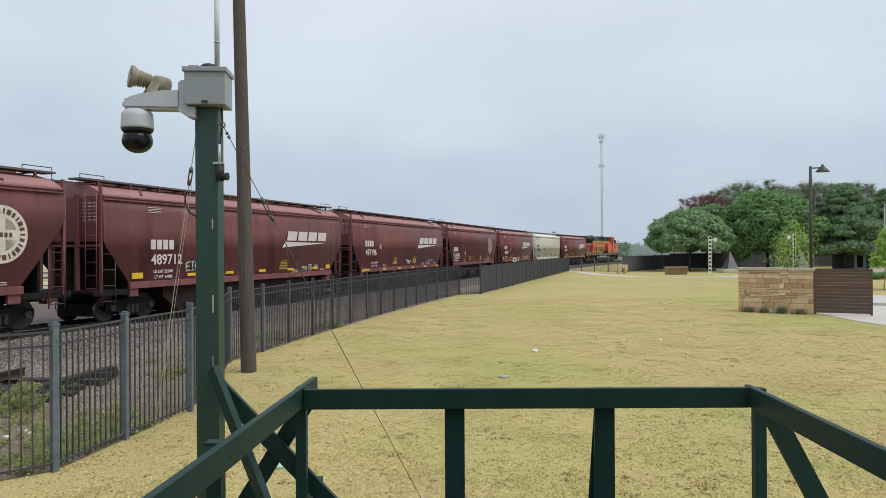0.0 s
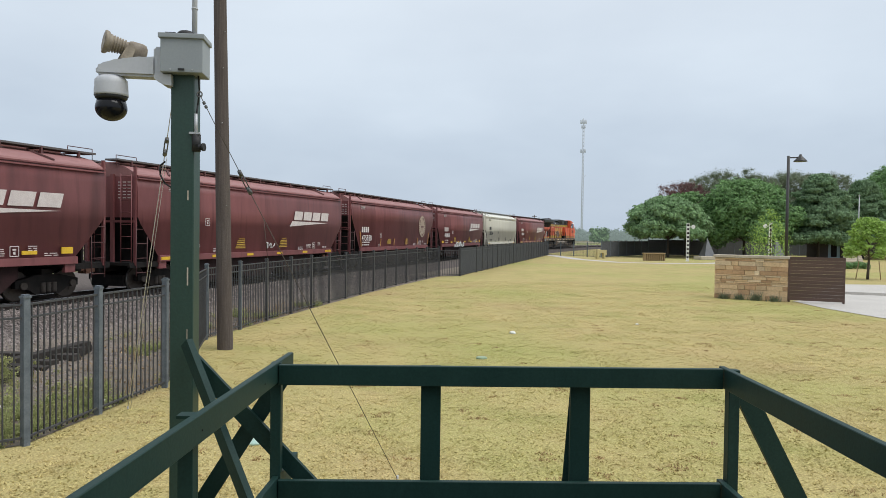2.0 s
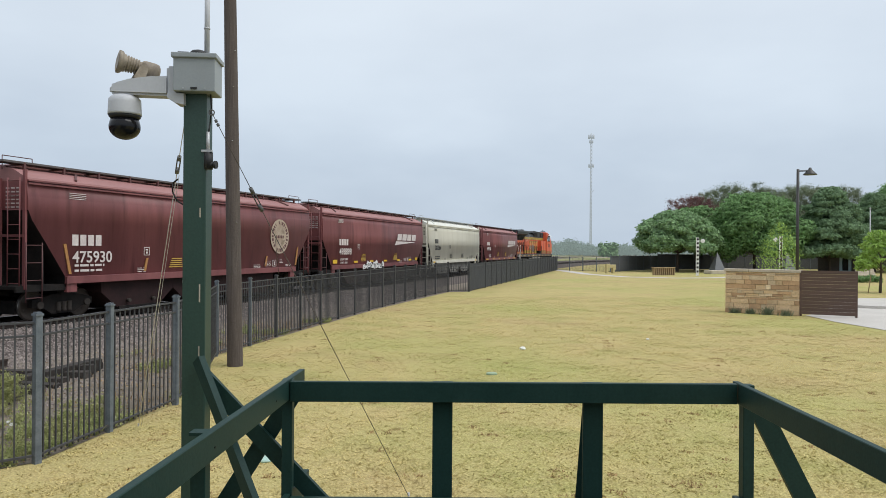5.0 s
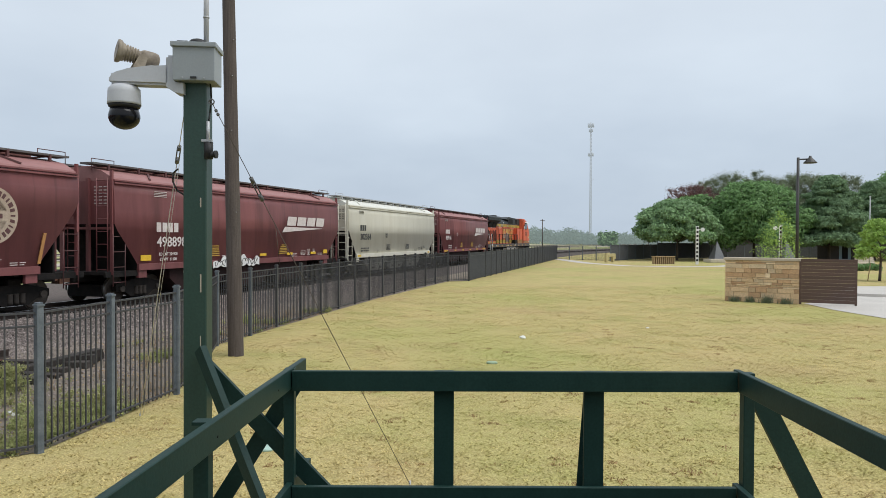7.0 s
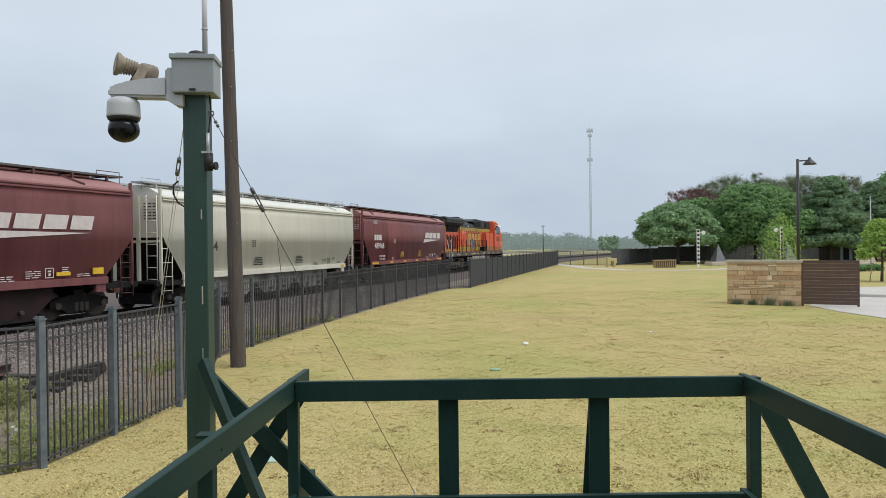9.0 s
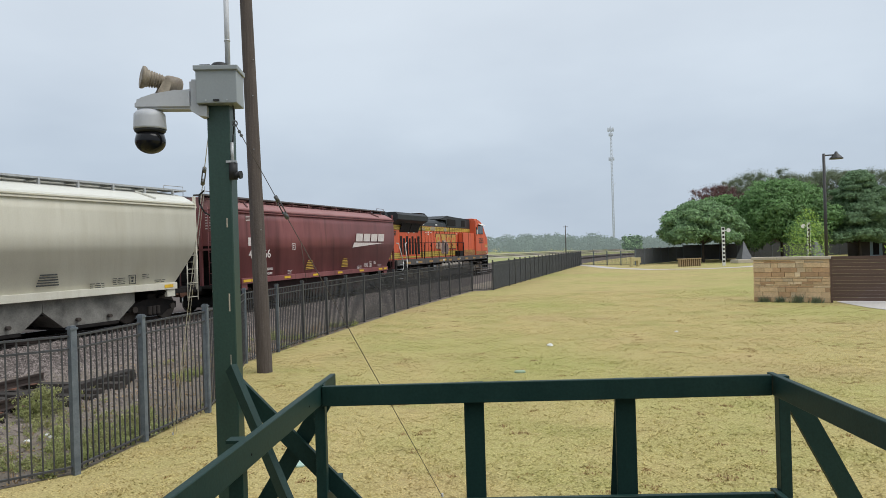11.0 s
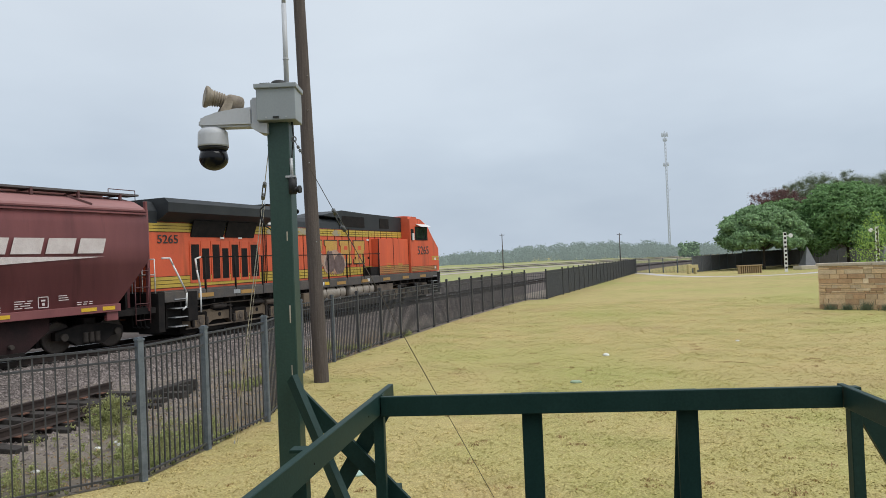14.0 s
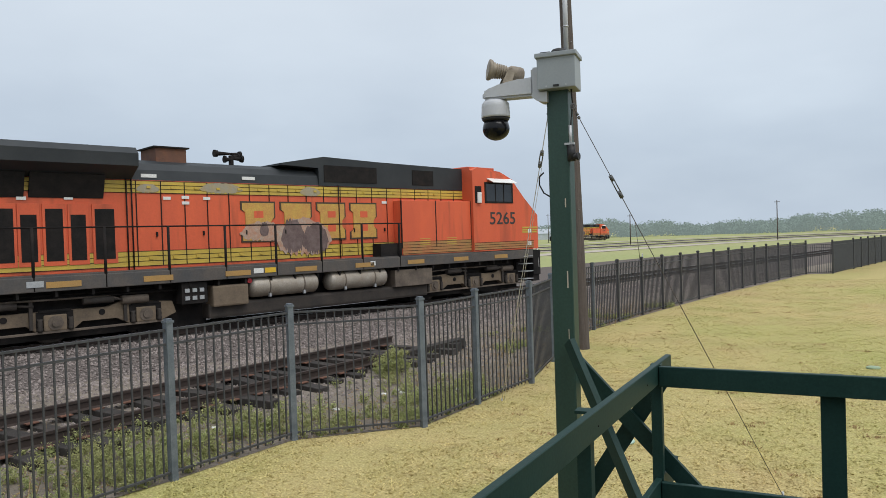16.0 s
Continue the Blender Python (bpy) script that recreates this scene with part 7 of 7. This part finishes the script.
def make_trees():
    tree(29.8, 87.5, 7.7, 5.2, 2.3, M_LEAF_A, "broad grey-green shade tree with layered boughs", 1, n=15000, size=0.26, lobe_count=64, flat=0.42)
    tree(40.5, 90.0, 10.0, 6.7, 2.2, M_LEAF_B, "dense dark green broad-crowned shade tree", 2, n=20000, size=0.27, lobe_count=58)
    tree(34.8, 95.0, 8.6, 4.8, 2.4, M_LEAF_B, "dense green shade tree between two others", 3, n=11000, size=0.27, lobe_count=40)
    tree(49.0, 88.0, 10.9, 5.2, 2.2, M_LEAF_C, "tall feathery conifer-like tree by the path", 4, "cone", n=18000, size=0.23, lobe_count=70, flat=0.34)
    tree(56.5, 91.0, 10.4, 5.0, 2.2, M_LEAF_C, "tall feathery conifer-like tree by the path", 5, "cone", n=15000, size=0.23, lobe_count=64, flat=0.34)
    tree(64.5, 95.0, 13.0, 7.4, 2.6, M_LEAF_B, "large dark green tree at the edge of the park", 6, n=18000, size=0.28, lobe_count=60)
    tree(28.7, 45.6, 4.35, 1.5, 1.2, M_LEAF_Y, "young bright green tree held by two stakes", 7, n=1500, size=0.13, lobe_count=52, flat=0.45)
    tree(30.2, 62.0, 5.3, 2.4, 0.6, M_LEAF_Y, "thin wispy young cypress behind the stone wall", 8, "cone", n=430, size=0.12, lobe_count=60, flat=0.5)
    tree(41.0, 112.0, 11.2, 4.8, 4.5, M_LEAF_R, "dull red budding tree behind the shade trees", 9, n=16000, size=0.13, twiggy=True)
    for i, (x, y, h) in enumerate(((48, 116, 13.6), (55, 118, 13.4), (62, 121, 14.2), (70, 120, 13.6), (78, 112, 13.5))):
        tree(x, y, h, 6.0, 5.0, M_LEAF_G, "pale budding tree standing behind the park", 20 + i, n=24000, size=0.12, twiggy=True)
    for dx in (-0.9, 0.75):
        bm = bmesh.new()
        tube(bm, (28.7 + dx, 45.4, 0), (28.7 + dx * 0.8, 45.4, 1.2), 0.03, seg=6)
        solid("stake", bm, M_BENCH, "slim wooden stake beside the young tree", "stake", "tree stakes")


def make_distance():
    """Wood on the horizon and a mast in painted haze, poles, another far engine."""
    rnd = random.Random(31)
    clumps = []
    for k in range(1500):
        a = radians(rnd.uniform(-75, 42))
        d = rnd.uniform(300, 390)
        x, y = math.sin(a) * d, math.cos(a) * d
        h = 7.0 + 3.4 * noise.noise(Vector((a * 6, 0, 0))) + 2.2 * noise.noise(Vector((a * 24, 3, 0)))
        r = rnd.uniform(2.0, 4.2)
        clumps.append((x, y, max(1.0, (h - r * 0.8) * rnd.uniform(0.2, 1.0)), r, 0.8))
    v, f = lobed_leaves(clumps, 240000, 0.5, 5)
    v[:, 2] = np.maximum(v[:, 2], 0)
    tagged(new("far_wood", fast_mesh("far_wood", v, f, M_FAR)), "grey-green wood along the horizon with painted haze", "woods", kind="stuff")
    # bushes before the wood, haze added as a faint glow
    clumps = [(58 + rnd.gauss(0, 1.3), 240 + rnd.gauss(0, 1.3), rnd.uniform(0.8, 4.2), rnd.uniform(0.6, 1.3)) for k in range(40)]
    v, f = leaf_cloud(clumps, 3500, 0.5, 6)
    v[:, 2] = np.maximum(v[:, 2], 0)
    tagged(new("far_bush", fast_mesh("far_bush", v, f, glow(mat("haze_painted_leaf", (0.14, 0.23, 0.09), (0.10, 0.17, 0.07), rough=0.9, island=0.2, bump=0), (0.36, 0.44, 0.46), 0.12))), "round green bush before the far wood", "bush", kind="stuff")

    tw = thing("radio_mast", pose(86.7, 400, 0), "tall slender communications mast paled by painted haze", "mast")
    bm = bmesh.new()
    for k in range(3):
        a = k * 2 * math.pi / 3
        tube(bm, (math.cos(a) * 0.55, math.sin(a) * 0.55, 0), (math.cos(a) * 0.5, math.sin(a) * 0.5, 64), 0.21, 0.17, 6)
    for z in range(0, 64, 2):
        for k in range(3):
            a, b = k * 2 * math.pi / 3, (k + 1) * 2 * math.pi / 3
            tube(bm, (math.cos(a) * 0.53, math.sin(a) * 0.53, z), (math.cos(b) * 0.53, math.sin(b) * 0.53, z + 2), 0.11, seg=4)
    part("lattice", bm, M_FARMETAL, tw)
    for z, r, h in ((66.4, 1.5, 2.2), (63.6, 0.9, 1.6), (50.0, 1.3, 1.9)):
        bm = bmesh.new()
        for k in range(6):
            a = k * math.pi / 3
            tube(bm, (math.cos(a) * r, math.sin(a) * r, z - h / 2), (math.cos(a) * r, math.sin(a) * r, z + h / 2), 0.32, seg=6)
        part("antenna_ring", bm, M_FARMETAL, tw)
    bm = bmesh.new()
    tube(bm, (0, 0, 64), (0, 0, 68.5), 0.2, seg=6)
    part("spike", bm, M_FARMETAL, tw)
    bm = bmesh.new()
    tube(bm, (0.4, 0, 35), (2.0, 0, 36.5), 0.12, seg=5)
    part("whip_antenna", bm, M_FARMETAL, tw)
    for x, y, h in ((22.4, 150, 6.7), (-1.9, 150, 7.6), (-27.2, 137.4, 5.8), (60, 200, 8), (-60, 190, 8)):
        p = thing("far_pole", pose(x, y, 0), "distant dark wooden line pole", "pole", "far poles")
        bm = bmesh.new()
        tube(bm, (0, 0, 0), (0, 0, h), 0.11, 0.08, 8)
        part("shaft", bm, M_POLE, p)
        part("crossarm", bbox(-0.5, 0.5, -0.05, 0.05, h - 0.35, h - 0.25), M_POLE, p)
    for x, y, a, w in ((-95, 290, 20, 12),):
        h = thing("far_house", pose(x, y, 0, 0, 0, a), "low pale house before the far wood", "house", "far houses")
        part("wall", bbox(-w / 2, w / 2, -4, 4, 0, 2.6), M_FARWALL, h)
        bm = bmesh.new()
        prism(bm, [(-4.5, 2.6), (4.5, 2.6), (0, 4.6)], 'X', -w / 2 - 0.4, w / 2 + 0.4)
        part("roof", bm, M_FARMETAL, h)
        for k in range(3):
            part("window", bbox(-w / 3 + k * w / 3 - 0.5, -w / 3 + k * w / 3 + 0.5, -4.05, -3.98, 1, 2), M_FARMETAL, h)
    # marker stake in the field
    solid("field_stake", bbox(-0.04, 0.04, -0.02, 0.02, 0, 1.0), M_WHITE, "short pale marker stake in the field", "stake", at=pose(-9.6, 52, 0))


def make_litter():
    rnd = random.Random(6)
    for i, (x, y, s) in enumerate(((2.32, 18.8, 0.09), (-4.9, 10.9, 0.06), (-5.2, 9.6, 0.035), (6.3, 21, 0.05), (-6.6, 9.1, 0.055), (-6.9, 8.6, 0.045), (-5.4, 11.0, 0.05), (-6.2, 10.5, 0.06), (-6.45, 10.3, 0.05), (-6.35, 10.65, 0.04), (-5.7, 12.6, 0.05), (-7.4, 7.0, 0.05), (-7.7, 7.6, 0.04))):
        bm = bmesh.new()
        bmesh.ops.create_icosphere(bm, subdivisions=2, radius=s)
        for v in bm.verts:
            v.co *= 1 + 0.35 * noise.noise(v.co * 14 + Vector((i, 0, 0)))
            v.co.z = max(v.co.z * 0.6, -s * 0.2)
        solid("litter", bm, M_LITTER, "crumpled white scrap lying on the ground", "litter", "scraps of litter", at=pose(x, y, s * 0.2))
    for x, y, s, m in ((1.2, 15.0, 0.12, M_COVER), (-2.1, 8.9, 0.15, M_TEAL)):
        bm = bmesh.new()
        lathe(bm, [(s, 0.0), (s, 0.02), (s * 0.85, 0.035), (0.01, 0.04)], seg=20)
        solid("valve_cover", bm, m, "pale green round irrigation cover in the lawn", "valve cover", "irrigation covers", at=pose(x, y, 0))


# ---------------------------------------------------------------- build
make_ground()
make_paths()
make_track()
make_platform()
make_camera_post()
make_pole()

SW = "maroon covered hopper car with a white slanted block emblem"
RD = "maroon covered hopper car with a round cream emblem"
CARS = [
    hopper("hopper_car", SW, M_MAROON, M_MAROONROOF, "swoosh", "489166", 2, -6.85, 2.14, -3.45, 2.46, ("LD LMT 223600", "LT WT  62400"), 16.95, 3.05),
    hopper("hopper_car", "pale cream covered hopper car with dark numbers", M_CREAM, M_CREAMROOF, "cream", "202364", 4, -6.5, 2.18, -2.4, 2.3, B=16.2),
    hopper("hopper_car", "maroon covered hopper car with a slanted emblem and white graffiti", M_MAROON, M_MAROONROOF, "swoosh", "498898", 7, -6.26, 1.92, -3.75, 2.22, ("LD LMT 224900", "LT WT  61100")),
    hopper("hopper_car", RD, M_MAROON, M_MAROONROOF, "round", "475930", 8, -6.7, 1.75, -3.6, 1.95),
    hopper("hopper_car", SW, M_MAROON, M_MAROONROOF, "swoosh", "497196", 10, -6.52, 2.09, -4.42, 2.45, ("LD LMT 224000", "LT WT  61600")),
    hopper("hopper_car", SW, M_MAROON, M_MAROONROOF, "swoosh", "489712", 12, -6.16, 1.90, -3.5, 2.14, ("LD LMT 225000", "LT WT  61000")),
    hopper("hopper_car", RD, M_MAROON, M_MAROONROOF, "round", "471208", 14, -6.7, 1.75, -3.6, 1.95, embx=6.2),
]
STATIONS = (0, 18.14, 36.0, 54.0, 72.02, 90.05, 108.05)     # car centres behind the first
ENGINE = locomotive()
CAR_WHEELS = list(WHEELS)
far_engine = copy_thing(ENGINE, pose(-55.0, 205.0, 0.1, 0, 0, 62))
tagged(far_engine, "orange freight locomotive standing far off in the yard", "locomotive")

make_stone_wall()
make_lamp()
make_signs()
make_trees()
make_distance()
make_litter()
stub_track()
make_fences()
scatter_stones()
scatter_plants()


# ---------------------------------------------------------------- what moves
def motions():
    times = [i * 0.5 for i in range(33)]

    def on_line(mid, half):
        xa, ya, _ = on_track(mid - half)
        xb, yb, _ = on_track(mid + half)
        return pose((xa + xb) / 2, (ya + yb) / 2, RAIL_Z + rise(mid), 0, 0, math.degrees(math.atan2(yb - ya, xb - xa)))
    for k, car in enumerate(CARS):
        walk(car, [(t, on_line(travel(t) - STATIONS[k] - 8.075, 6.3)) for t in times])
    walk(ENGINE, [(t, on_line(travel(t) + 11.95, 7.0)) for t in times])
    fine = [i / 15 for i in range(241)]
    run = [travel(t) - travel(0) for t in fine]
    for w, x, r in CAR_WHEELS:
        walk(w, [(t, Matrix.Translation((x, 0, r)) @ Matrix.Rotation(d / r, 4, 'Y')) for t, d in zip(fine, run)])


motions()
